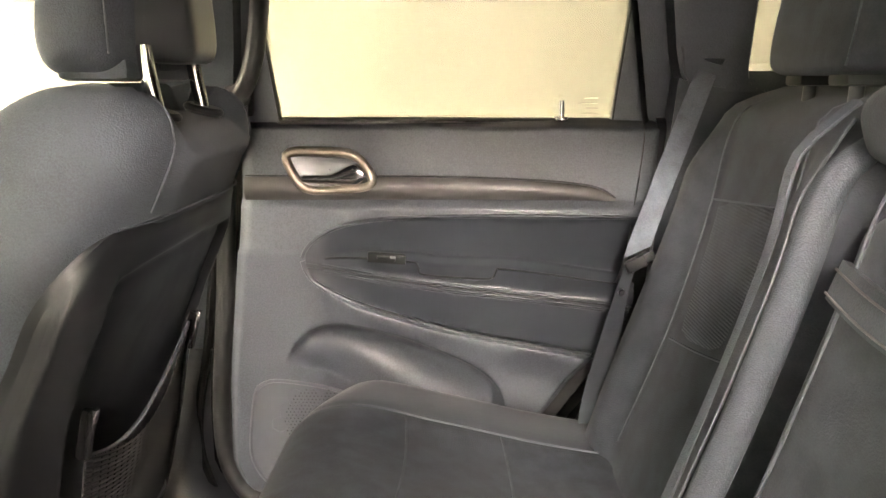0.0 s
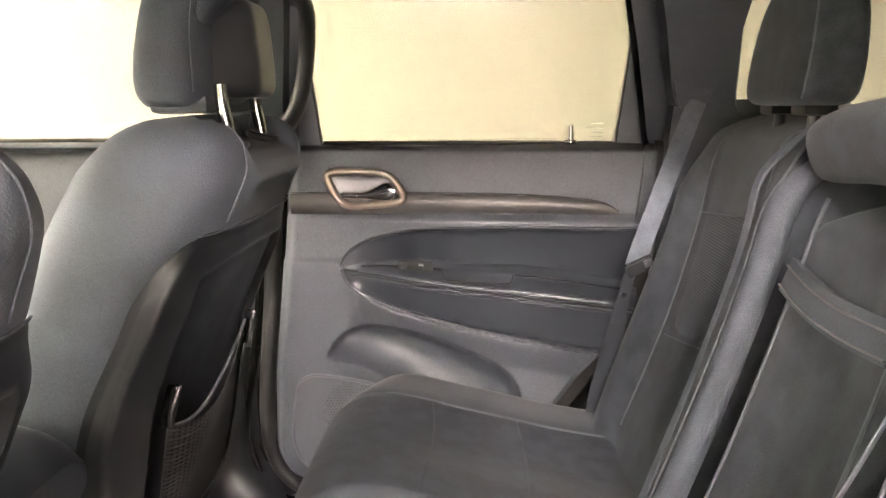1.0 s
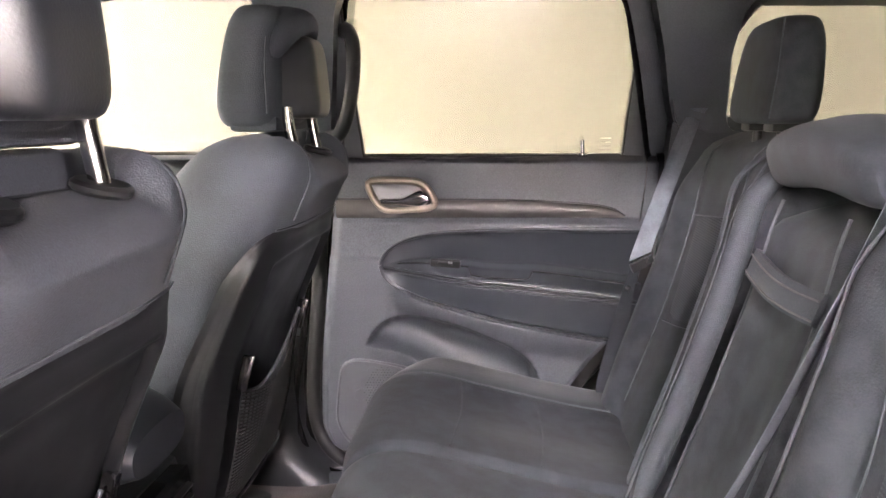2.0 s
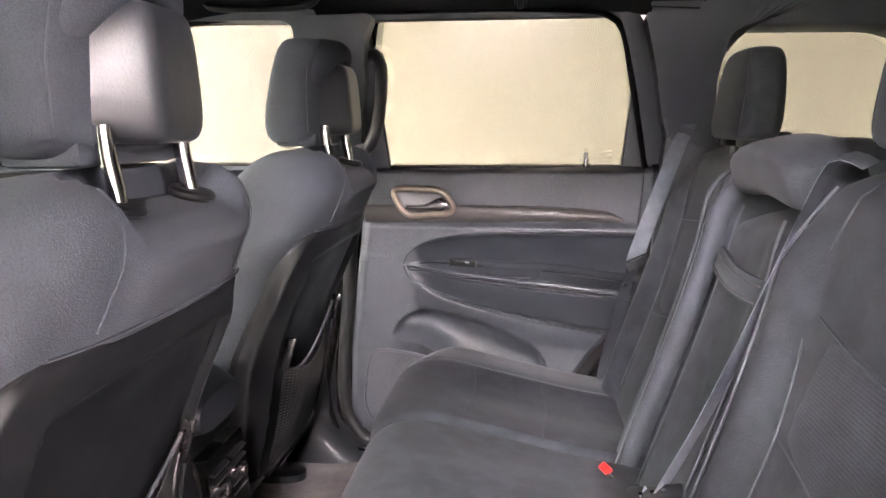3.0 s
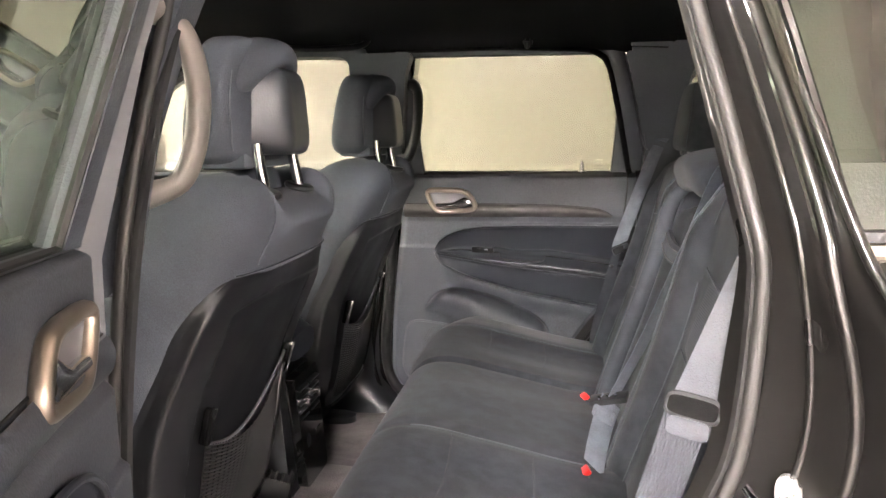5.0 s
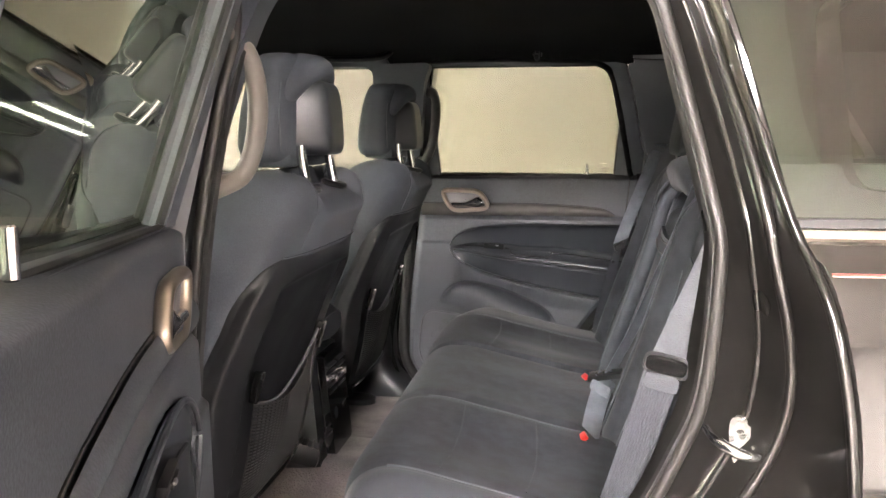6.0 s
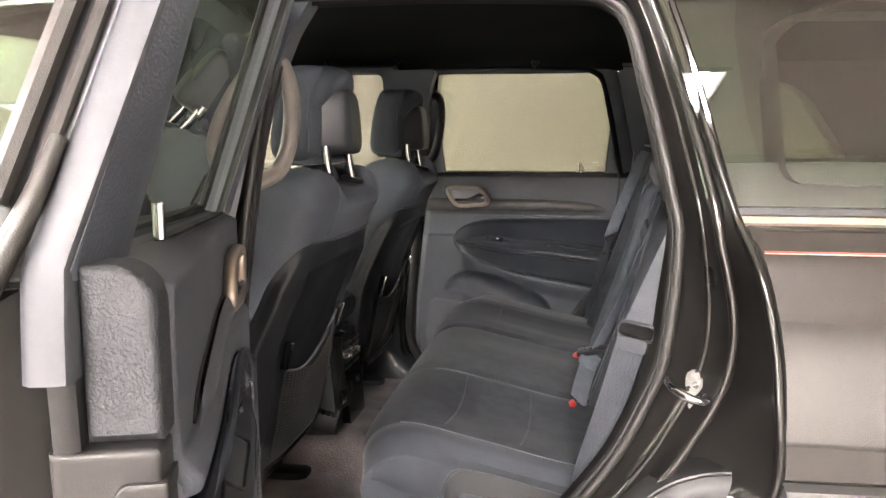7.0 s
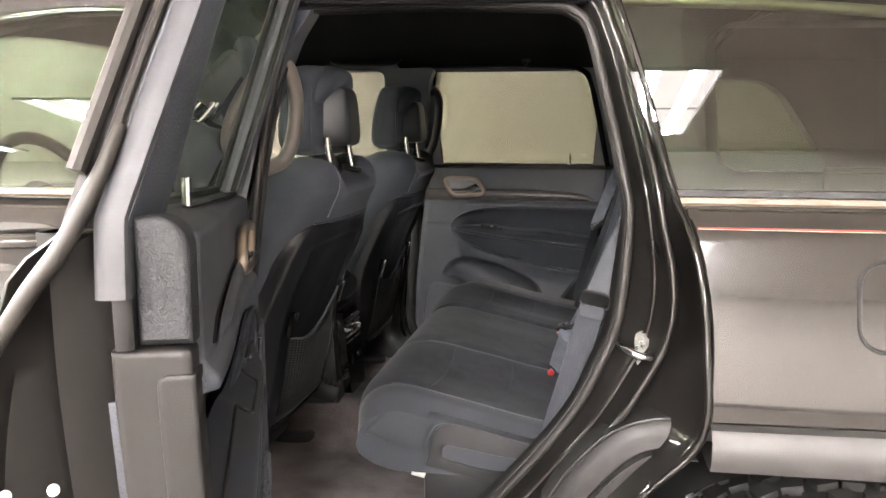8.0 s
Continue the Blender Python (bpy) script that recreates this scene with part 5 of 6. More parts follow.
def front_seat(y0, group="front seats"):
    ob = thing("front_seat", "charcoal cloth front seat with hard back shell, map net and headrest", "car seat", (-0.75, y0, 0.45), group)
    # backrest with a dip for the headrest posts
    rows = []
    zs = [lerp(0.648, 1.15, k / 26) for k in range(26)] + [lerp(1.15, 1.226, (k / 16) ** 0.8) for k in range(17)]
    for z in zs:
        row = []
        for k in range(72):
            v = back_point(y0, z, 2 * math.pi * k / 72)
            mid = smooth01(0.135, 0.105, abs(v.y - y0))
            rear = smooth01(-0.405, -0.385, v.x)
            dip = 0.036 * mid * rear * smooth01(1.12, 1.215, z)
            v.z -= dip
            v.x += 0.004 * mid * smooth01(1.02, 1.15, z) * (v.x > back_x(z))
            v.x += 0.02 * (v.x < back_x(z)) * smooth01(0.16, 0.08, abs(v.y - y0))
            row.append(v)
        rows.append(row)
    back = part("backrest", rows_mesh(bmesh.new(), rows, closed=True, caps=True), CLOTH, ob, "charcoal woven cloth backrest")
    for e in (-1, 1):
        line = []
        for k in range(30):
            z = lerp(1.10, 1.212, k / 29)
            y = y0 + e * lerp(0.146, 0.134, k / 29)
            f = 0.0
            best = min((back_point(y0, z, f) for f in (e * j * 0.01 for j in range(156))), key=lambda v: abs(v.y - y))
            line.append(Vector((best.x + 0.0012, y, z - 0.001)))
        part("seam", tube(bmesh.new(), spline(line[::4] + [line[-1]], 40), 0.0012, 6), CLOTH, back)
    # hard shell over the back
    rows = []
    for k in range(91):
        t = k / 90
        z = lerp(0.652, 1.088, t)
        u = max(0, (t - 0.80) / 0.20)
        wide = 1.30 - 0.14 * smooth01(0.4, 0.8, t) - 0.50 * (1 - (1 - 0.98 * u * u) ** 0.5)
        row = []
        for i in range(97):
            q = lerp(-1, 1, i / 96)
            f = wide * q
            v = back_point(y0, z, f, 0.003 + 0.016 * smooth01(1.0, 0.78, abs(q)) * smooth01(1.0, 0.84, t))
            v.x -= 0.004 * smooth01(0.96, 1.0, abs(q)) + 0.004 * smooth01(0.98, 1.0, t)
            inner = smooth01(0.80, 0.745, abs(v.y - y0) / 0.235) * smooth01(0.92, 0.885, t + 0.10 * abs(q) ** 2) * smooth01(0.0, 0.08, t)
            v.x -= 0.015 * inner
            row.append(v)
        rows.append(row)
    shell = part("back_shell", sheet(rows, (-0.004, 0, 0)), PLASTIC_SMOOTH, ob, "black moulded plastic back shell")
    # piping where cloth meets shell
    line = []
    for i in range(60):
        q = lerp(-1, 1, i / 59)
        z = 1.090
        line.append(back_point(y0, z, 0.72 * q, 0.003))
    part("shell_edge", tube(bmesh.new(), line, 0.0014, 6), SEAM, shell)

    # map net: hooks, cord and strands
    def net_x(y, z):
        f = min((j * 0.03 for j in range(-40, 41)), key=lambda g: abs(back_point(0, z, g).y - y))
        return back_point(0, z, f, 0.019).x - 0.008

    def cord(y):
        t = (y + 0.145) / 0.29
        return 0.842 - 0.05 * math.sin(math.pi * t) * (1 - 0.3 * t) + 0.055 * t
    net = part("map_net", tube(bmesh.new(), [Vector((net_x(y, cord(y)) + 0.006, y0 + y, cord(y))) for y in (lerp(-0.145, 0.148, k / 40) for k in range(41))], 0.0026, 8), SEAM, ob, "black elastic map net with a twisted cord")
    # pale flecks of the twisted cord
    bm = bmesh.new()
    for k in range(27):
        ends = [lerp(-0.143, 0.146, (k + f) / 27) for f in (0.25, 0.65)]
        tube(bm, [Vector((net_x(y, cord(y)) + 0.0068, y0 + y, cord(y) + dz)) for y, dz in zip(ends, (-0.001, 0.001))], 0.0024, 6)
    tagged(part("cord_fleck", bm, PIPING, net), kind="stuff")
    bm = bmesh.new()
    for k in range(34):
        t = (k + 0.5) / 34
        pts = []
        for i in range(17):
            y = lerp(-0.142, 0.146, i / 16)
            z = lerp(0.655 - 0.015 * (1 - i / 16), cord(y), t)
            pts.append(Vector((net_x(y, z) + 0.006 + 0.014 * math.sin(math.pi * i / 16) * t, y0 + y, z)))
        tube(bm, pts, 0.0015, 4)
    tagged(part("net_weave", bm, NET, net), kind="stuff")
    bm = bmesh.new()
    for i in range(22):
        y = lerp(-0.142, 0.146, i / 21)
        pts = [Vector((net_x(y, z) + 0.0045 + 0.014 * math.sin(math.pi * i / 21) * t, y0 + y, z)) for t, z in ((t, lerp(0.648, cord(y), t)) for t in (0, 0.25, 0.5, 0.75, 1.0))]
        tube(bm, pts, 0.0010, 4)
    tagged(part("net_mesh", bm, NET, net), kind="stuff")
    bm = bmesh.new()
    tube(bm, [Vector((net_x(y, 0.65) + 0.006, y0 + y, 0.65 - 0.012 * (0.146 - y))) for y in (lerp(-0.15, 0.155, k / 10) for k in range(11))], 0.006, 8)
    tube(bm, [Vector((net_x(0.152, z) + 0.006, y0 + 0.152, z)) for z in (lerp(0.65, 0.875, k / 12) for k in range(13))], 0.0055, 8)
    part("net_frame", bm, GLOSS, net)
    for y, z in ((-0.158, 0.873), (0.158, 0.885)):
        h = part("hook", box(bmesh.new(), (net_x(y, z) + 0.012, y0 + y, z), (0.016, 0.011, 0.055), 0.004, (0, 14, 0)), GLOSS, ob, "glossy black bag hook")
        part("hook_tip", box(bmesh.new(), (net_x(y, z) + 0.022, y0 + y, z + 0.020), (0.008, 0.010, 0.016), 0.003, (0, 14, 0)), CHROME, h)

    # headrest: front body wrapped over a smaller rear pad
    def lobe(z0, z1, xc, thick, wide, top, p=3.0, lean=0.10, thin=1.0):
        rows = []
        for k in range(27):
            t = k / 26
            z = lerp(z0, z1, 0.5 - 0.5 * math.cos(math.pi * t))
            e = abs(2 * t - 1)
            shrink = max(0.02, (1 - e ** 3.4) ** 0.5) if 0 < t < 1 else 0.1
            grow = lerp(1.0, top, smooth01(0.35, 1.0, t)) * lerp(0.90, 1.0, smooth01(0, 0.3, t))
            c = (xc + lean * (z - z0), y0, z)
            rows.append(ring_at(c, thick * (0.22 + 0.78 * shrink) * lerp(1, thin, smooth01(0.2, 1, t)), wide * (0.30 + 0.70 * shrink) * grow, p, 104, (1, 0, 0), (0, 1, 0)))
        return rows
    rest_rows = lobe(1.228, 1.412, -0.402, 0.056, 0.128, 0.70, 3.0, 0.07, 0.74)
    rest = part("headrest", rows_mesh(bmesh.new(), rest_rows, closed=True, caps=True), CLOTH, ob, "charcoal cloth headrest")
    # hood of the headrest that arches back over the pad
    rows = []
    for k in range(29):
        a = radians(lerp(-72, 72, k / 28))
        out = Vector((0, math.sin(a), math.cos(a)))
        c = Vector((-0.350 - 0.05 * (1 - math.cos(a)), y0 + 0.094 * math.sin(a), 1.300 + 0.093 * math.cos(a)))
        rows.append(ring_at(c, 0.036 * (0.7 + 0.3 * math.cos(a)), 0.021, 2.6, 20, (1, 0, -0.15), out))
    part("hood", rows_mesh(bmesh.new(), rows, closed=True, caps=True), CLOTH, rest)
    edge = [Vector((-0.362 - 0.02 * (z - 1.228), y0 + e * 0.118 * (1 - 0.26 * smooth01(1.30, 1.416, z)), z)) for e in (-1,) for z in (lerp(1.25, 1.36, k / 12) for k in range(13))]
    part("seam", tube(bmesh.new(), edge, 0.0012, 6), SEAM, rest)
    pad = lobe(1.243, 1.368, -0.340, 0.040, 0.076, 0.86, 9.0, -0.08)
    pad = [[Vector((v.x, y0 + (v.y - y0) * (1 - 0.42 * (v.x + 0.342) / 0.04), v.z)) for v in row] for row in pad]
    part("rear_pad", rows_mesh(bmesh.new(), pad, closed=True, caps=True), PAD_VINYL, rest, "smooth black vinyl rear pad")
    part("underside", box(bmesh.new(), (-0.392, y0, 1.236), (0.075, 0.19, 0.024), 0.010), CLOTH, rest)
    for y in (-0.074, 0.074):
        pts = spline([(-0.345, y0 + y, 1.26), (-0.343, y0 + y, 1.235), (-0.338, y0 + y, 1.205), (-0.333, y0 + y, 1.175)], 12)
        post = part("post", tube(bmesh.new(), pts, 0.0085, 14, up=(1, 0, 0)), CHROME, ob, "bright chrome headrest post")
        part("collar", disc(bmesh.new(), (-0.335, y0 + y, 1.191), (0.25, 0, 1), 0.024, 0.010, 24, 0.003), PLASTIC_SMOOTH, post)
    # cushion, base and rails
    rows = []
    for k in range(21):
        t = k / 20
        x = lerp(-1.06, -0.53, t)
        e = abs(2 * t - 1) ** 6
        rows.append(ring_at((x, y0, 0.63), 0.245 * (1 - 0.25 * e), 0.085 * (1 - 0.45 * e), 3.2, 40, (0, 1, 0), (0, 0, 1)))
    part("cushion", rows_mesh(bmesh.new(), rows, closed=True, caps=True), CLOTH, ob)
    part("base", box(bmesh.new(), (-0.76, y0, 0.535), (0.42, 0.40, 0.06), 0.02), PLASTIC_SMOOTH, ob)
    part("crossbar", tube(bmesh.new(), [Vector((-0.492, y0 + y, 0.633)) for y in (-0.20, -0.1, 0.1, 0.20)], 0.014, 12), CLOTH, ob, "grey covered rear tube of the seat frame")
    for y in (-0.19, 0.19):
        rail = part("rail", box(bmesh.new(), (-0.77, y0 + y, 0.505), (0.40, 0.045, 0.04), 0.006), PLASTIC_SMOOTH, ob)
        bm = bmesh.new()
        out = ring_at((-0.545, y0 + y, 0.484), 0.065, 0.036, 2.3, 28, (1, 0, 0), (0, 1, 0))
        rows_mesh(bm, [out, [v + Vector((0, 0, 0.016)) for v in out], [Vector((-0.545, y0 + y, 0.506)).lerp(v + Vector((0, 0, 0.02)), 0.85) for v in out]], closed=True, caps=True)
        box(bm, (-0.575, y0 + y, 0.53), (0.04, 0.03, 0.06), 0.006)
        part("rail_foot", bm, PLASTIC_SMOOTH, rail)
    return ob


near_seat = front_seat(-0.36)
far_seat = copy_thing(near_seat, pose(-0.75, 0.375, 0.45))


# ---- rear bench ----
def bench_back_x(z):
    """Front face of the rear backrests at height z."""
    return table([(0.66, 0.176), (0.75, 0.205), (0.94, 0.270), (1.07, 0.308), (1.15, 0.326), (1.24, 0.352)])(z)


def backrest(parent, name, ya, yb, top, material, bolster, label="", insert=True):
    """One rear backrest between ya and yb, with raised side bolsters."""
    ny, nz = 44, 52
    rows = []
    for k in range(nz):
        t = k / (nz - 1)
        z = lerp(0.64, top, t)
        row = []
        for i in range(ny):
            u = i / (ny - 1)
            y = lerp(ya, yb, u)
            d = min(u, 1 - u) * (yb - ya)
            rise = bolster * smooth01(0.0, 0.03, d) * smooth01(0.115, 0.055, d) * smooth01(1.20, 1.10, z)
            round_edge = 0.045 * (1 - smooth01(0.0, 0.04, d)) ** 2
            round_top = 0.09 * smooth01(0.90, 1.0, t) ** 2.4
            x = bench_back_x(z) - rise + round_edge + round_top
            x += 0.004 * smooth01(0.13, 0.2, d) - 0.002 * math.sin(14 * z + 3 * y)
            zz = z - 0.03 * (1 - smooth01(0.0, 0.07, d)) ** 2 * t
            row.append(Vector((x, y, zz)))
        rows.append(row)
    return part(name, sheet(rows, lambda p: Vector((0.13, 0, 0.0))), material, parent, label)


def rear_headrest(parent, y0, width=0.120):
    rows = []
    for k in range(27):
        t = k / 26
        z = lerp(1.230, 1.380, 0.5 - 0.5 * math.cos(math.pi * t))
        e = abs(2 * t - 1)
        shrink = max(0.02, (1 - e ** 3.6) ** 0.5) if 0 < t < 1 else 0.1
        slim = lerp(1.0, 0.72, smooth01(0.4, 1.05, t))
        rows.append(ring_at((0.372 + 0.10 * (z - 1.234), y0, z), 0.046 * (0.25 + 0.75 * shrink) * lerp(1.0, 0.72, t), width * (0.35 + 0.65 * shrink) * slim, 3.2, 44, (1, 0, 0), (0, 1, 0)))
    rest = part("headrest", rows_mesh(bmesh.new(), rows, closed=True, caps=True), SUEDE, parent, "black cloth headrest with a piped edge")
    for e in (-1, 1):
        line = [rows[k][22 + 6 * e] for k in range(4, 24)]
        part("seam", tube(bmesh.new(), line, 0.0014, 6), CLOTH, rest)
    for y in (-0.055, 0.055):
        part("post", tube(bmesh.new(), [Vector((0.374, y0 + y, 1.25)), Vector((0.372, y0 + y, 1.2))], 0.0075, 12), PLASTIC_SMOOTH, rest)
        part("collar", box(bmesh.new(), (0.372, y0 + y, 1.226), (0.04, 0.045, 0.014), 0.005), PLASTIC_SMOOTH, rest)
    return rest


def seam_on_back(parent, pts, lift=0.0, r=0.0012, m=None):
    """A sewn line on a backrest through (y, z) points, lifted on the bolster and sinking over the rounded top."""
    line = []
    for p in spline([(0, y, z) for y, z in pts], 40):
        over = 0.09 * smooth01(0.90, 1.0, (p.z - 0.64) / 0.59) ** 2.4
        line.append(Vector((bench_back_x(p.z) - lift * smooth01(1.20, 1.10, p.z) - 0.001 + over, p.y, p.z)))
    part("seam", tube(bmesh.new(), line, r, 6), m or SEAM, parent)


def insert_patch(parent, quad, material, out, label=""):
    """A sewn cloth patch lying on a backrest: corners (y, z) from lower near, going round."""
    (a, b, c, d) = [Vector((0, *q)) for q in quad]
    rows = []
    for k in range(16):
        t = k / 15
        p, q = a.lerp(d, t), b.lerp(c, t)
        row = []
        for i in range(16):
            v = p.lerp(q, i / 15)
            e = min(i, 15 - i, k, 15 - k) / 1.5
            row.append(Vector((bench_back_x(v.z) - out * smooth01(-0.2, 1, e) + 0.003, v.y, v.z)))
        rows.append(row)
    return part("cloth_insert", rows_mesh(bmesh.new(), rows), material, parent, label, fix=False)


def bench_edge(parent, y_strip, y_roll):
    """Ribbed strip and padded roll along the inner edge of a backrest."""
    pts = [Vector((bench_back_x(z) - 0.0275 + 0.05 * smooth01(1.12, 1.22, z) ** 2, y_strip + 0.02 * smooth01(1.05, 1.22, z) * (1 if y_strip > 0 else -1), z)) for z in (lerp(0.70, 1.205, k / 30) for k in range(31))]
    part("ribbed_strip", ribbon(pts, (0.002, 0.013, 0), 0.006, 5), CLOTH, parent, "narrow ribbed cloth strip")
    pts = [Vector((bench_back_x(z) - 0.016 + 0.05 * smooth01(1.10, 1.20, z) ** 2, y_roll, z)) for z in (lerp(0.69, 1.185, k / 30) for k in range(31))]
    part("edge_roll", tube(bmesh.new(), pts, lambda t: 0.017 * min(1, 0.55 + 4 * t, 0.55 + 4 * (1 - t)), 14, up=(1, 0, 0)), CLOTH, parent, "soft grey edge roll")


def rear_bench():
    far = thing("rear_bench", "black suede rear backrest with ribbed cloth insert and headrest", "car seat", (0.35, 0.40, 0.64), "rear backrests")
    b = backrest(far, "backrest", 0.165, 0.618, 1.232, SUEDE, 0.030)
    insert_patch(b, ((0.268, 0.932), (0.478, 0.898), (0.500, 1.073), (0.268, 1.096)), RIBBED, 0.004)
    seam_on_back(b, ((0.50, 0.74), (0.49, 0.9), (0.505, 1.075), (0.52, 1.16), (0.50, 1.205)), 0.004)
    seam_on_back(b, ((0.505, 1.075), (0.40, 1.085), (0.275, 1.098)), 0.001, 0.0014, CLOTH)
    seam_on_back(b, ((0.48, 0.895), (0.38, 0.91), (0.275, 0.93)), 0.001, 0.0014, CLOTH)
    seam_on_back(b, ((0.265, 0.70), (0.262, 0.9), (0.262, 1.09), (0.29, 1.21)), 0.006)
    seam_on_back(b, ((0.205, 0.68), (0.20, 0.9), (0.198, 1.08), (0.215, 1.19)), 0.031, 0.0018)
    rear_headrest(far, 0.345)
    bench_edge(b, 0.236, 0.186)
    part("clip", disc(bmesh.new(), (0.243, 0.605, 0.80), (-1, -0.3, 0.3), 0.008, 0.006, 14, 0.002), PLASTIC_SMOOTH, far)

    mid = thing("fold_down_armrest", "black cloth fold-down centre armrest with a grey pull strap", "armrest", (0.35, 0.0, 0.64), "rear backrests")
    b = backrest(mid, "armrest", -0.135, 0.150, 1.15, SUEDE, 0.010)
    seam_on_back(b, ((0.112, 0.68), (0.108, 0.9), (0.105, 1.06), (0.100, 1.142)), 0.010, 0.0022)
    seam_on_back(b, ((-0.10, 0.68), (-0.098, 0.9), (-0.095, 1.06), (-0.09, 1.142)), 0.010, 0.0022)
    strap = [Vector((bench_back_x(1.06) - 0.014 - 0.006 * math.sin(math.pi * t), lerp(0.118, -0.100, t), lerp(1.062, 1.052, t) - 0.006 * math.sin(math.pi * t))) for t in (k / 20 for k in range(21))]
    st = part("pull_strap", ribbon(strap, (0.006, 0, 0.017), 0.009, 0), CLOTH, mid, "grey padded pull strap")
    for dz in (-0.010, 0.010):
        part("stitching", tube(bmesh.new(), [v + Vector((-0.0065 + 0.35 * dz, 0, dz)) for v in strap], 0.0012, 5), PIPING, st)
    # padded hump that serves as the middle headrest
    rows = []
    for k in range(31):
        t = k / 30
        a = lerp(-1, 1, t)
        y = 0.008 + 0.142 * a
        e = max(0.05, (1 - abs(a) ** 5) ** 0.5)
        rows.append(ring_at((0.352, y, 1.203 - 0.016 * a * a), 0.052 * (0.6 + 0.4 * e), 0.037 * (0.6 + 0.4 * e), 3.2, 34, (1, 0, 0.2), (-0.32, 0, 1)))
    part("middle_headrest", rows_mesh(bmesh.new(), rows, closed=True, caps=True), SUEDE, mid, "low padded middle headrest")

    near = thing("rear_bench", "black suede rear backrest with ribbed cloth insert beside the open door", "car seat", (0.35, -0.38, 0.64), "rear backrests")
    b = backrest(near, "backrest", -0.64, -0.145, 1.228, SUEDE, 0.030)
    insert_patch(b, ((-0.488, 0.905), (-0.272, 0.937), (-0.242, 1.065), (-0.50, 1.037)), RIBBED, 0.004)
    seam_on_back(b, ((-0.25, 0.70), (-0.268, 0.93), (-0.238, 1.066), (-0.245, 1.14), (-0.27, 1.21)), 0.005)
    seam_on_back(b, ((-0.238, 1.066), (-0.35, 1.05), (-0.50, 1.035)), 0.001, 0.0014, CLOTH)
    seam_on_back(b, ((-0.272, 0.937), (-0.38, 0.925), (-0.49, 0.90)), 0.001, 0.0014, CLOTH)
    seam_on_back(b, ((-0.185, 0.68), (-0.18, 0.9), (-0.178, 1.08), (-0.19, 1.19)), 0.031, 0.0018)
    rear_headrest(near, -0.355)
    part("clip", disc(bmesh.new(), (0.235, -0.545, 0.805), (-1, 0.2, 0.3), 0.008, 0.006, 14, 0.002), PLASTIC_SMOOTH, near)


rear_bench()


CUSHION_CLOTH = mat("cushion_cloth", (0.0267, 0.03, 0.036), 0.7, grain=600, relief=0.4, patch=14, vary=0.14, sheen=0.15, distance=0.001, speck=0.8, spec=0.2, hard=0.25)


def cushion_top(x, y):
    z = table([(-0.30, 0.742), (-0.24, 0.768), (-0.17, 0.776), (-0.05, 0.755), (0.10, 0.722), (0.24, 0.70)])(x)
    # shallow seats between raised edges
    z -= 0.014 * (smooth01(0.16, 0.02, abs(y - 0.42)) + smooth01(0.17, 0.02, abs(y + 0.39))) * smooth01(-0.2, -0.05, x)
    z += 0.005 * smooth01(0.12, 0.0, abs(y)) * smooth01(-0.2, -0.05, x)
    for g in (-0.205, 0.195):
        z -= 0.007 * smooth01(0.022, 0.0, abs(y - g))
    for g in (-0.56, 0.535):
        z -= 0.003 * smooth01(0.014, 0.0, abs(y - g))
    return z


def rear_cushion(name, ya, yb, label, outer):
    """Seat cushion between ya and yb; outer is the side that rounds down beside a door."""
    ob = thing(name, label, "car seat", (-0.03, (ya + yb) / 2, 0.5), "rear cushions")
    nx, ny = 50, 60
    rows = []
    for i in range(ny):
        y = lerp(ya, yb, i / (ny - 1))
        dist = (y - ya) if outer < 0 else (yb - y)
        other = (yb - y) if outer < 0 else (y - ya)
        e = (1 - smooth01(0.0, 0.05, dist)) ** 2
        e2 = (1 - smooth01(0.0, 0.02, other)) ** 2
        cut = 0.06 * (1 - smooth01(0.0, 0.20, dist)) ** 2
        x0 = -0.262 + 0.5 * cut - 0.01 * smooth01(0.2, 0.3, y) + (0.02 * smooth01(0.5, 0.68, y))
        row = []
        for k in range(nx):
            t = k / (nx - 1)
            if t < 0.45:
                q = t / 0.45
                # front roll, from the lower edge up and over
                if q < 0.35:
                    r = q / 0.35 * math.pi / 2
                    x, z = x0 + 0.10 * (1 - math.sin(r)), 0.622 + 0.078 * (1 - math.cos(r))
                else:
                    r = (q - 0.35) / 0.65 * math.pi / 2
                    x = x0 + 0.085 * (1 - math.cos(r))
                    z = lerp(0.700, cushion_top(x0 + 0.085, y), math.sin(r))
            else:
                x = lerp(x0 + 0.085, 0.235, (t - 0.45) / 0.55)
                z = cushion_top(x, y)
            z -= (0.035 * e + 0.012 * e2) * smooth01(0.6, 0.72, z)
            row.append(Vector((x, y, z)))
        rows.append(row)
    # side wall beside the door
    bm = bmesh.new()
    full = []
    for row in rows:
        full.append(row + [Vector((0.235, row[0].y, 0.63)), Vector((0.1, row[0].y, 0.622))])
    rows_mesh(bm, full, closed=True, caps=True)
    body = part("cushion", bm, SUEDE, ob, "black suede top with worn nap and grey cloth roll")
    body.data.materials.append(CUSHION_CLOTH)
    mid = (ya + yb) / 2
    for face in body.data.polygons:
        y = face.center.y + mid
        face.material_index = int(y < -0.56 if outer < 0 else y > 0.535)
    return ob, body


far_c, far_body = rear_cushion("rear_cushion", 0.198, 0.672, "black suede rear seat cushion with ribbed middle and piped edges", 1)
near_c, near_body = rear_cushion("rear_cushion", -0.625, 0.192, "wide black suede rear seat cushion with worn patches, grey side", -1)


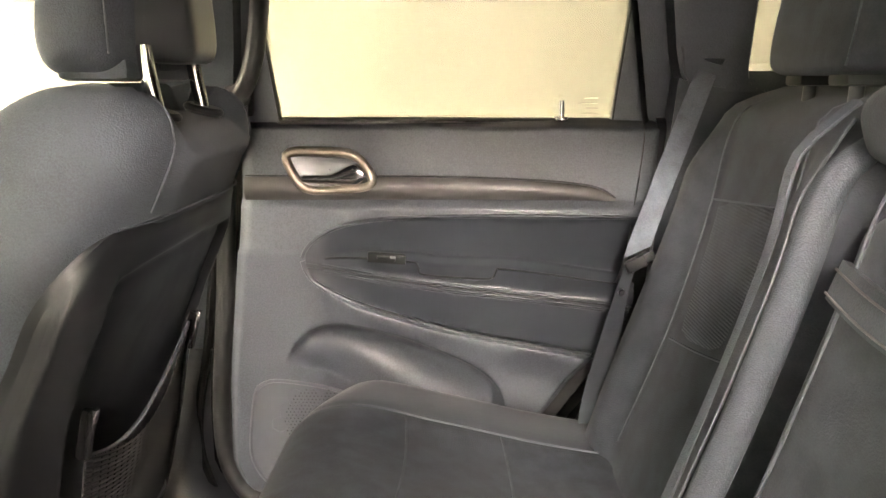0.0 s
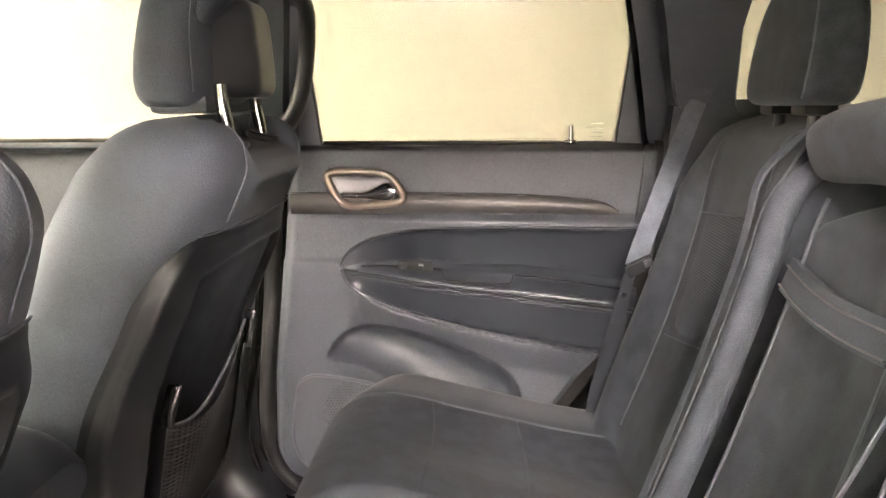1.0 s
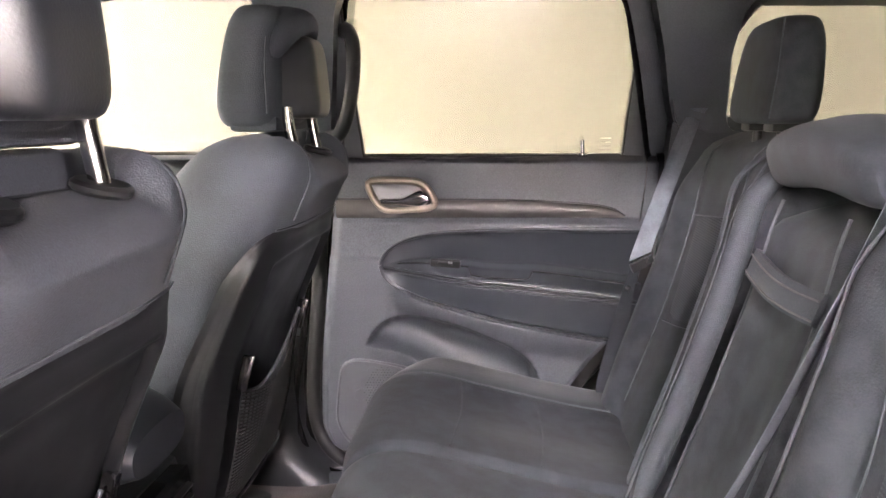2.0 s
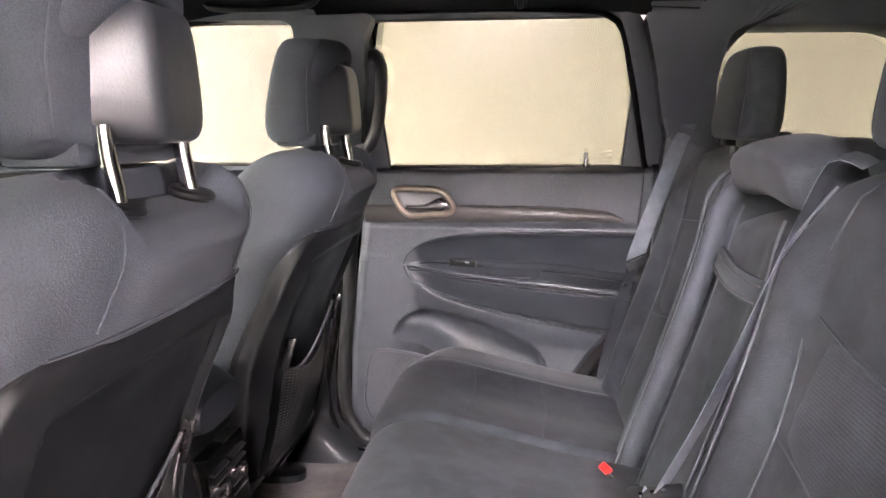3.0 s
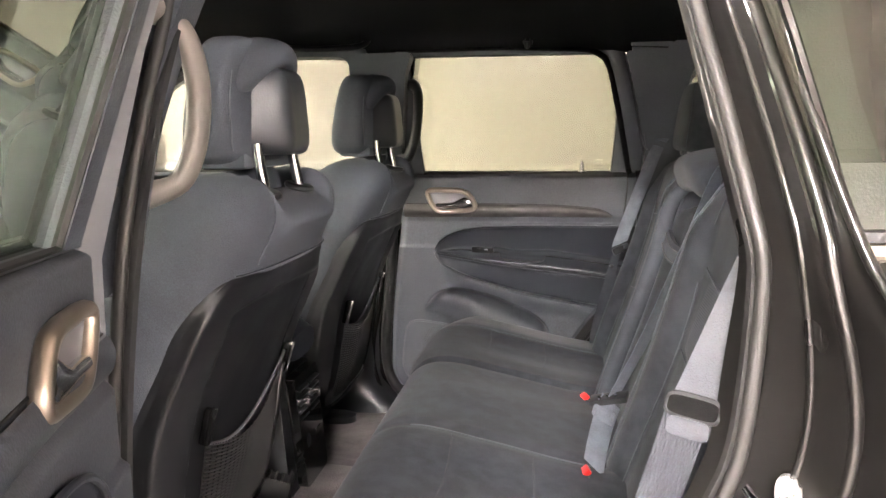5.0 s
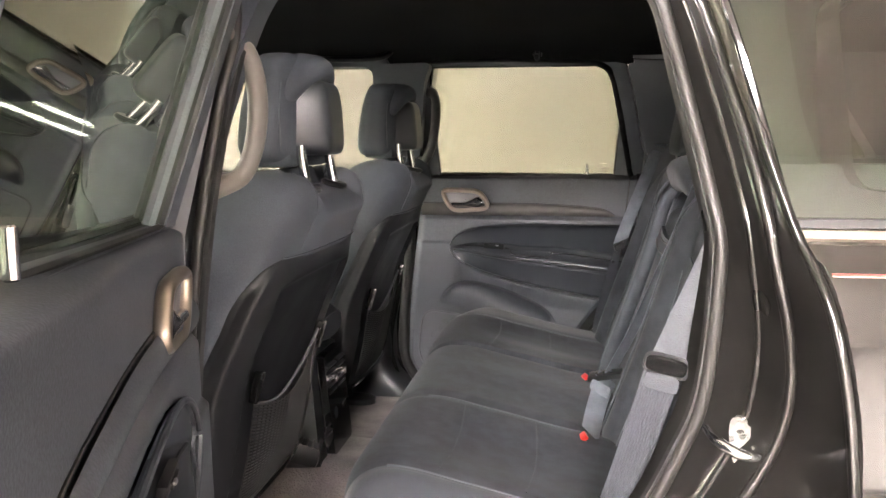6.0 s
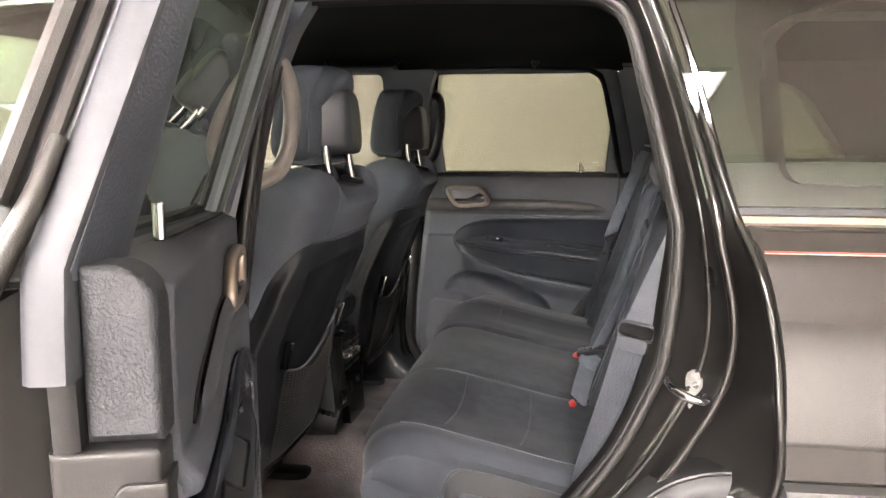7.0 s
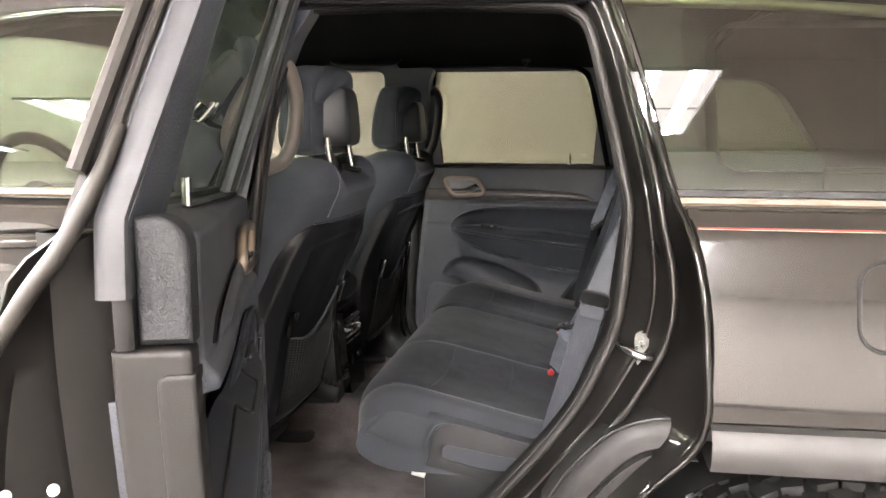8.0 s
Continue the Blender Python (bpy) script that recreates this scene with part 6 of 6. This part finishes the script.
def cushion_seam(parent, y, xa=-0.245, xb=0.20, r=0.0020, m=None):
    pts = [Vector((x, y, cushion_top(x, y) + 0.0012)) for x in (lerp(max(xa, -0.175), xb, k / 30) for k in range(31))]
    part("seam", tube(bmesh.new(), pts, r, 6), m or SEAM, parent)


for y in (-0.56, -0.205):
    cushion_seam(near_body, y)
for y in (0.535,):
    cushion_seam(far_body, y)
for yc, par in ((-0.385, near_body), (0.375, far_body)):
    for dx in (-0.10, 0.035):
        pts = [Vector((dx + 0.01 * math.cos(9 * q), yc + q, cushion_top(dx, yc + q) + 0.001)) for q in (lerp(-0.155, 0.15, k / 16) for k in range(17))]
        part("cross_seam", tube(bmesh.new(), pts, 0.0014, 6), SUEDE, par)
# grey cloth cheek on the cushion's door side
rows = []
for k in range(90):
    x = lerp(-0.212, 0.215, k / 89)
    top = cushion_top(max(x, -0.16), -0.60) - 0.022 - 0.05 * smooth01(-0.15, -0.22, x) ** 2
    low = table([(-0.22, 0.69), (-0.196, 0.668), (-0.163, 0.638), (-0.129, 0.630), (-0.100, 0.622), (-0.088, 0.665), (-0.079, 0.694), (-0.068, 0.710), (-0.052, 0.716), (0.002, 0.713), (0.051, 0.702), (0.093, 0.690), (0.22, 0.66)])(x)
    rows.append([Vector((x, lerp(-0.608, -0.632, math.sin(math.pi * min(1, t * 1.15)) ** 0.7), lerp(top, low, t))) for t in (j / 12 for j in range(13))])
part("cheek", sheet(rows, (0, 0.03, 0)), CUSHION_CLOTH, near_c, "smooth grey cloth side")
part("cheek_piping", tube(bmesh.new(), [row[-1] + Vector((0, -0.003, 0)) for row in rows[24:80]], 0.0022, 6), SEAM, near_c)
rows = []
for k in range(36):
    x = lerp(-0.092, 0.20, k / 35)
    top = table([(-0.092, 0.640), (-0.084, 0.690), (-0.07, 0.712), (-0.052, 0.720), (0.002, 0.717), (0.051, 0.706), (0.093, 0.694), (0.20, 0.668)])(x)
    foot = table([(-0.092, 0.635), (-0.05, 0.628), (0.035, 0.612), (0.09, 0.618), (0.20, 0.62)])(x)
    row = []
    for j in range(15):
        t = j / 14
        # grip hollow along the middle of the cover
        hollow = 0.016 * smooth01(-0.07, -0.045, x) * smooth01(0.10, 0.07, x) * smooth01(0.44, 0.52, t) * smooth01(0.80, 0.70, t)
        row.append(Vector((x, -0.6275 - 0.003 * math.sin(math.pi * t) + hollow, lerp(top, foot, t))))
    rows.append(row)
cover = part("side_cover", sheet(rows, (0, 0.03, 0)), PLASTIC_SMOOTH, near_c, "black plastic side cover with a grip hollow")
part("tag", box(bmesh.new(), (-0.108, -0.622, 0.616), (0.026, 0.02, 0.004), 0.001, (0, 12, 0)), WHITE, near_c, "small white label")
# base under the bench
bm = box(bmesh.new(), (0.06, 0.02, 0.545), (0.34, 1.20, 0.17), 0.02)
part("base", bm, PLASTIC_SMOOTH, far_c, "black plastic seat base")


# ---- belts ----
def far_belt():
    ob = thing("seat_belt", "grey webbing seat belt hanging by the closed rear door", "seat belt", (0.22, 0.60, 0.70), "seat belts")
    up = spline([(0.352, 0.668, 1.272), (0.338, 0.652, 1.250), (0.322, 0.642, 1.224), (0.285, 0.622, 1.13), (0.243, 0.602, 1.02), (0.232, 0.598, 0.985)], 30)
    part("webbing", ribbon(up, (0.0215, 0.006, 0.0085), 0.0016), BELT, ob)
    low = spline([(0.226, 0.612, 0.965), (0.212, 0.620, 0.90), (0.195, 0.626, 0.80), (0.184, 0.628, 0.735), (0.181, 0.628, 0.685)], 30)
    # lap part in the dimmed copy: its darker look is put into the colour
    part("lap_webbing", ribbon(low, lambda t: Vector((lerp(0.012, 0.024, smooth01(0, 0.8, t)), 0.010, 0.002)), 0.0016), WEAVE_DIMMED, ob)
    bm = box(bmesh.new(), (0.231, 0.588, 0.972), (0.038, 0.012, 0.018), 0.004, (0, -25, 12))
    tongue = part("tongue", bm, PLASTIC_SMOOTH, ob, "black belt tongue")
    part("blade", box(bmesh.new(), (0.246, 0.582, 0.982), (0.016, 0.004, 0.014), 0.001, (0, -25, 12)), CHROME, tongue)
    part("stop_button", disc(bmesh.new(), (0.212, 0.598, 0.925), (0, 1, 0), 0.005, 0.010, 14, 0.002), PLASTIC_SMOOTH, ob)
    part("outlet_slot", box(bmesh.new(), (0.334, 0.664, 1.270), (0.080, 0.010, 0.011), 0.003, (0, 18, 0)), RUBBER, ob, "dark slot in the pillar trim")
    guide = [(0.290, 1.272), (0.297, 1.238), (0.306, 1.222), (0.360, 1.216), (0.366, 1.228), (0.362, 1.243), (0.330, 1.252), (0.305, 1.262)]
    bm = extrude([Vector((x, 0.672 - 0.3 * (z - 1.17), z)) for x, z in guide], (0, -0.006, 0))
    part("belt_guide", soften(bm, 0.002), PILLAR, ob, "black belt outlet in the pillar trim")
    return ob


def near_belt():
    ob = thing("seat_belt", "grey webbing seat belt with black buckle tongue by the open door", "seat belt", (0.2, -0.66, 0.70), "seat belts")
    up = spline([(0.330, -0.655, 1.26), (0.312, -0.655, 1.225), (0.285, -0.662, 1.15), (0.248, -0.675, 1.06), (0.218, -0.682, 0.985)], 30)
    # dimmed copy, so light through the open door does not bleach the belt
    part("webbing", ribbon(up, lambda t: Vector((0.0225, -0.010, -0.004)) * lerp(0.62, 0.9, t), 0.0018), WEAVE_DIMMED, ob)
    low = spline([(0.216, -0.686, 0.985), (0.203, -0.676, 0.93), (0.180, -0.660, 0.84), (0.157, -0.645, 0.755), (0.145, -0.638, 0.70)], 30)
    part("lap_webbing", ribbon(low, (0.0220, -0.010, -0.002), 0.0024, 13), WEAVE_DIMMED, ob, "dotted grey webbing, shade put into its colour")
    d = Vector((0.90, -0.42, -0.10)).normalized()
    c = Vector((0.219, -0.692, 0.986))
    up = Vector((0.20, 0.12, 0.97))
    bm = bmesh.new()
    tube(bm, ring_at(c, 0.0275, 0.0115, 4.0, 36, d, up), 0.0034, 8, True)
    tongue = part("tongue", bm, PLASTIC_SMOOTH, ob, "black plastic belt tongue")
    out = d.cross(up).normalized()
    out = out if out.y < 0 else -out
    plate = extrude(ring_at(c - out * 0.002, 0.0265, 0.0105, 4.0, 28, d, up), out * 0.005)
    part("tongue_plate", soften(plate, 0.0015), GLOSS, tongue)
    fold = ring_at(c - up * 0.022 + out * 0.001, 0.022, 0.010, 5.0, 28, d, up)
    part("fold", soften(extrude(fold, out * 0.005), 0.002), WEAVE_DIMMED, tongue, "stitched fold of the webbing")
    return ob


def centre_belt():
    ob = thing("seat_belt", "grey webbing centre belt clipped into a red-buttoned buckle", "seat belt", (0.2, -0.15, 0.72), "seat belts")
    up = spline([(0.372, -0.185, 1.212), (0.350, -0.180, 1.222), (0.333, -0.172, 1.205), (0.288, -0.155, 1.08), (0.232, -0.135, 0.93), (0.186, -0.125, 0.83), (0.176, -0.122, 0.808)], 40)
    part("webbing", ribbon(up, (0.015, 0.0165, 0.004), 0.0018), BELT, ob)
    low = spline([(0.172, -0.125, 0.800), (0.158, -0.155, 0.775), (0.146, -0.20, 0.748), (0.138, -0.235, 0.722)], 20)
    part("lap_webbing", ribbon(low, (0.016, -0.004, -0.014), 0.0018), BELT, ob)
    tongue = part("tongue", box(bmesh.new(), (0.168, -0.130, 0.806), (0.070, 0.030, 0.011), 0.004, (12, -14, -16)), PLASTIC_SMOOTH, ob, "black belt tongue with small studs")
    fold = ring_at((0.160, -0.150, 0.782), 0.021, 0.012, 5.0, 24, (0.86, -0.35, -0.36), (0.30, 0.62, 0.72))
    part("fold", soften(extrude(fold, (-0.003, -0.004, 0.003)), 0.001), BELT, tongue, "stitched fold of the webbing")
    for k in range(3):
        part("stud", disc(bmesh.new(), (0.150 + 0.014 * k, -0.137, 0.809 + 0.003 * k), (-0.2, -0.3, 1), 0.003, 0.004, 8), CHROME, tongue)
    return ob


def buckle(at, turn, label):
    ob = thing("belt_buckle", label, "belt buckle", at, "belt buckles")
    c = Vector(at)
    part("housing", box(bmesh.new(), c - Vector((0, 0, 0.028)), (0.030, 0.042, 0.062), 0.006, turn), PLASTIC_SMOOTH, ob)
    part("button", box(bmesh.new(), c + Vector((-0.008, 0.0, 0.006)), (0.014, 0.026, 0.009), 0.003, turn), RED, ob, "red release button")


far_belt()
near_belt()
centre_belt()
buckle((0.142, 0.135, 0.715), (0, -38, 20), "black belt buckle with a red button by the seat gap")
buckle((0.134, -0.242, 0.712), (0, -38, 10), "belt buckle with a red button sunk in the cushion")


# ---- console, dashboard and controls ----
def console():
    ob = thing("centre_console", "black centre console with rear air vents and padded lid", "console", (-0.7, 0.0, 0.45))
    rows = []
    for x, hw, h in ((-1.25, 0.115, 0.80), (-0.9, 0.112, 0.80), (-0.60, 0.108, 0.82), (-0.50, 0.104, 0.815), (-0.455, 0.098, 0.80)):
        rows.append([Vector((x - 0.03 * smooth01(0.7, 0.5, z) * (x > -0.6) * -1, y, z)) for y, z in ((-hw, 0.46), (-hw, 0.60), (-hw * 0.97, h - 0.03), (-hw * 0.85, h), (hw * 0.85, h), (hw * 0.97, h - 0.03), (hw, 0.60), (hw, 0.46))])
    body = part("body", rows_mesh(bmesh.new(), rows, closed=True, caps=True), FOOT_BLACK, ob, "black grained plastic console sides")
    face = [(-0.066, 0.575), (-0.070, 0.80), (0.070, 0.80), (0.066, 0.575)]
    bm = extrude([Vector((-0.452 + 0.02 * smooth01(0.8, 0.575, z), y, z)) for y, z in rounded(face, 0.012)], (0.020, 0, 0))
    pan = part("rear_panel", soften(bm, 0.003), GLOSS, ob, "glossy black rear panel")
    for y in (-0.034, 0.034):
        for k in range(5):
            part("vent_slat", box(bmesh.new(), (-0.430, y, 0.715 + 0.015 * k), (0.014, 0.056, 0.004), 0.001, (0, 20, 0)), PLASTIC_SMOOTH, pan)
        part("vent_tab", box(bmesh.new(), (-0.420, y, 0.743), (0.014, 0.014, 0.016), 0.003), CHROME, pan, "bright vent tab")
    part("socket", disc(bmesh.new(), (-0.424, -0.03, 0.662), (1, 0, 0.1), 0.016, 0.010, 24, 0.003), PLASTIC_SMOOTH, pan)
    part("socket_port", box(bmesh.new(), (-0.424, 0.035, 0.662), (0.010, 0.03, 0.016), 0.003), CHROME, pan)
    rows = []
    for k in range(19):
        t = k / 18
        x = lerp(-0.86, -0.435, t)
        e = abs(2 * t - 1) ** 5
        rows.append(ring_at((x, 0.0, 0.868 - 0.012 * e), 0.106 * (1 - 0.3 * e), 0.052 * (1 - 0.5 * e), 2.8, 32, (0, 1, 0), (0, 0, 1)))
    part("lid", rows_mesh(bmesh.new(), rows, closed=True, caps=True), VINYL, ob, "padded black vinyl lid")
    # floor air outlet on the near side
    out = part("air_outlet", box(bmesh.new(), (-0.487, -0.085, 0.602), (0.10, 0.10, 0.05), 0.014, (0, 18, 12)), PLASTIC_SMOOTH, ob)
    for k in range(5):
        part("outlet_slat", box(bmesh.new(), (-0.467 + 0.012 * k - 0.02, -0.098 + 0.002 * k, 0.630 - 0.004 * k), (0.004, 0.085, 0.006), 0.001, (0, 18, 12)), GREY_PLASTIC, out)


console()


def dashboard():
    ob = thing("dashboard", "dark padded dashboard with round air vents", "dashboard", (-1.3, 0, 0.9))
    rows = []
    for i in range(21):
        y = lerp(-0.74, 0.74, i / 20)
        hump = 0.035 * smooth01(0.22, 0.08, abs(y + 0.36))
        rows.append(spline([(-1.22, y, 0.62), (-1.17, y, 0.80), (-1.16, y, 0.95), (-1.20, y, 1.06 + hump), (-1.30, y, 1.10 + hump), (-1.45, y, 1.09), (-1.70, y, 1.05), (-1.72, y, 0.6)], 26))
    part("body", rows_mesh(bmesh.new(), rows, closed=True, caps=True), PLASTIC_SMOOTH, ob)
    for y in (-0.64, -0.12, 0.12, 0.64):
        v = part("air_vent", disc(bmesh.new(), (-1.165, y, 0.985), (1, 0, 0.15), 0.055, 0.03, 30, 0.006), GLOSS, ob)
        for k in range(5):
            part("vent_slat", box(bmesh.new(), (-1.147, y, 0.955 + 0.015 * k), (0.010, 0.085, 0.004), 0.001), CHROME, v)
    part("screen", box(bmesh.new(), (-1.158, 0.0, 0.90), (0.02, 0.19, 0.12), 0.006, (0, -8, 0)), GLOSS, ob, "dark glossy centre screen")
    return ob


def steering_wheel():
    ob = thing("steering_wheel", "dark leather steering wheel with a padded hub", "steering wheel", (-1.05, -0.36, 1.08))
    c, tilt = Vector((-1.04, -0.36, 1.09)), radians(24)
    u, v = Vector((0, 1, 0)), Vector((-math.sin(tilt), 0, math.cos(tilt)))
    ringp = [c + u * 0.185 * math.cos(a) + v * 0.185 * math.sin(a) for a in (k * 2 * math.pi / 60 for k in range(60))]
    part("rim", tube(bmesh.new(), ringp, 0.0155, 12, True, up=(1, 0, 0.4)), VINYL, ob)
    n = u.cross(v)
    part("hub", disc(bmesh.new(), c - n * 0.03, n, 0.085, 0.05, 30, 0.02), PLASTIC_SMOOTH, ob)
    for a in (0, math.pi, -math.pi / 2):
        e = c + u * 0.175 * math.cos(a) + v * 0.175 * math.sin(a)
        part("spoke", tube(bmesh.new(), [c - n * 0.025, c.lerp(e, 0.6) - n * 0.02, e], 0.016, 10, flat=0.6), PLASTIC_SMOOTH, ob)
    part("column", tube(bmesh.new(), [c - n * 0.04, c - n * 0.22], 0.05, 16), PLASTIC_SMOOTH, ob)


dashboard()
steering_wheel()

# windscreen, its pillars, bonnet and scuttle
pts = [Vector((-1.72, -0.66, 1.07)), Vector((-1.72, 0.66, 1.07)), Vector((-1.08, 0.58, 1.53)), Vector((-1.08, -0.58, 1.53))]
setting("window_4", sheet_of(pts), WINDSCREEN, "clear windscreen over the dashboard", "window", smooth=False)
for s, name in ((-1, "trim_windscreen_pillar_near"), (1, "trim_windscreen_pillar_far")):
    line = [Vector((-1.75, s * 0.72, 1.06)), Vector((-1.4, s * 0.69, 1.32)), Vector((-1.08, s * 0.64, 1.53))]
    setting(name, tube(bmesh.new(), line, 0.04, 14, flat=0.8), PILLAR, "charcoal windscreen pillar trim", "pillar trim")
rows = [[Vector((x, y, 1.08 - 0.06 * smooth01(-1.8, -2.7, x) - 0.05 * (abs(y) / 0.8) ** 3)) for y in (lerp(-0.82, 0.82, i / 12) for i in range(13))] for x in (-1.70, -1.9, -2.2, -2.5, -2.75)]
setting("car_bonnet", sheet(rows, (0, 0, -0.03)), PAINT, "glossy black bonnet", "bonnet")
setting("car_front", box(bmesh.new(), (-2.55, 0, 0.68), (0.45, 1.7, 0.56), 0.08), PAINT, "glossy black front end of the car", "car body")
for s, name in ((-1, "body_wing_near"), (1, "body_wing_far")):
    rows = [[Vector((x, s * (quarter_y(max(0.86, z)) - 0.02 - 0.04 * smooth01(-1.8, -2.7, x)), z)) for z in (lerp(0.80 if -2.7 < x < -1.85 else 0.45, 1.06, k / 12) for k in range(13))]
            for x in (-1.455, -1.6, -1.75, -1.84, -1.86, -2.2, -2.6, -2.75)]
    setting(name, sheet(rows, (0, -s * 0.004, 0)), PAINT, "glossy black front wing", "car body")


def mirror():
    ob = thing("rear_view_mirror", "dark rear view mirror hanging under the windscreen top", "mirror", (-1.02, 0.0, 1.44))
    rows = [ring_at((-1.0 - 0.012 * k, 0.0, 1.43), 0.115 * e, 0.034 * e, 3.2, 32, (0, 1, 0), (0, 0, 1)) for k, e in ((0, 0.9), (0.3, 1.0), (1.2, 0.95), (2.4, 0.6))]
    part("housing", rows_mesh(bmesh.new(), rows, closed=True, caps=True), PLASTIC_SMOOTH, ob)
    part("mirror_glass", extrude(ring_at((-0.998, 0, 1.43), 0.100, 0.028, 3.2, 28, (0, 1, 0), (0, 0, 1)), (0.001, 0, 0)), CHROME, ob)
    part("stem", tube(bmesh.new(), [Vector((-1.02, 0, 1.45)), Vector((-1.06, 0, 1.50)), Vector((-1.085, 0, 1.525))], 0.012, 10), PLASTIC_SMOOTH, ob)


mirror()


def side_mirror(s):
    ob = thing("side_mirror", "glossy black door mirror with a bright glass", "mirror", (-1.25, s * 0.95, 1.2), "door mirrors")
    rows = [ring_at((-1.27 - 0.02 * k, s * 0.99, 1.225), 0.10 * e, 0.075 * e, 3.0, 32, (0, 1, 0), (0, 0, 1)) for k, e in ((0, 0.96), (0.5, 1.0), (3, 0.9), (5, 0.55))]
    part("housing", rows_mesh(bmesh.new(), rows, closed=True, caps=True), PAINT, ob)
    part("mirror_glass", extrude(ring_at((-1.268, s * 0.99, 1.225), 0.088, 0.063, 3.0, 28, (0, 1, 0), (0, 0, 1)), (0.002, 0, 0)), CHROME, ob)
    part("foot", box(bmesh.new(), (-1.28, s * 0.87, 1.17), (0.07, 0.10, 0.035), 0.012), PLASTIC_SMOOTH, ob)


side_mirror(1)
side_mirror(-1)


def reading_lamp():
    ob = thing("roof_handle", "black folding grab handle on the headliner", "grab handle", (-0.55, 0.57, 1.52))
    pts = spline([(-0.66, 0.585, 1.528), (-0.645, 0.565, 1.505), (-0.58, 0.555, 1.498), (-0.50, 0.555, 1.498), (-0.44, 0.565, 1.505), (-0.425, 0.585, 1.528)], 30)
    part("grip", tube(bmesh.new(), pts, 0.012, 10, flat=0.7), PLASTIC_SMOOTH, ob)


reading_lamp()


def fuel_flap():
    ob = thing("fuel_flap", "black painted round-cornered fuel flap in the quarter panel", "fuel flap", (0.68, -0.89, 1.02))
    out = rounded([(0.582, 0.965), (0.582, 1.088), (0.74, 1.088), (0.74, 0.965)], 0.04, 8)
    line = [Vector((x, -quarter_y(z) - 0.0005, z)) for x, z in out]
    part("gap", tube(bmesh.new(), line, 0.0035, 6, True, up=(0, 1, 0)), RUBBER, ob)
    mid = Vector((0.661, 0, 1.026))
    rows = []
    for t, e in ((0.975, -0.001), (0.965, 0.002), (0.7, 0.0025), (0.4, 0.0025), (0.02, 0.0025)):
        rows.append([Vector((lerp(mid.x, p.x, t), -quarter_y(lerp(mid.z, p.z, t)) - e, lerp(mid.z, p.z, t))) for p in line])
    part("flap", rows_mesh(bmesh.new(), rows, closed=True), PAINT, ob, fix=False)


fuel_flap()
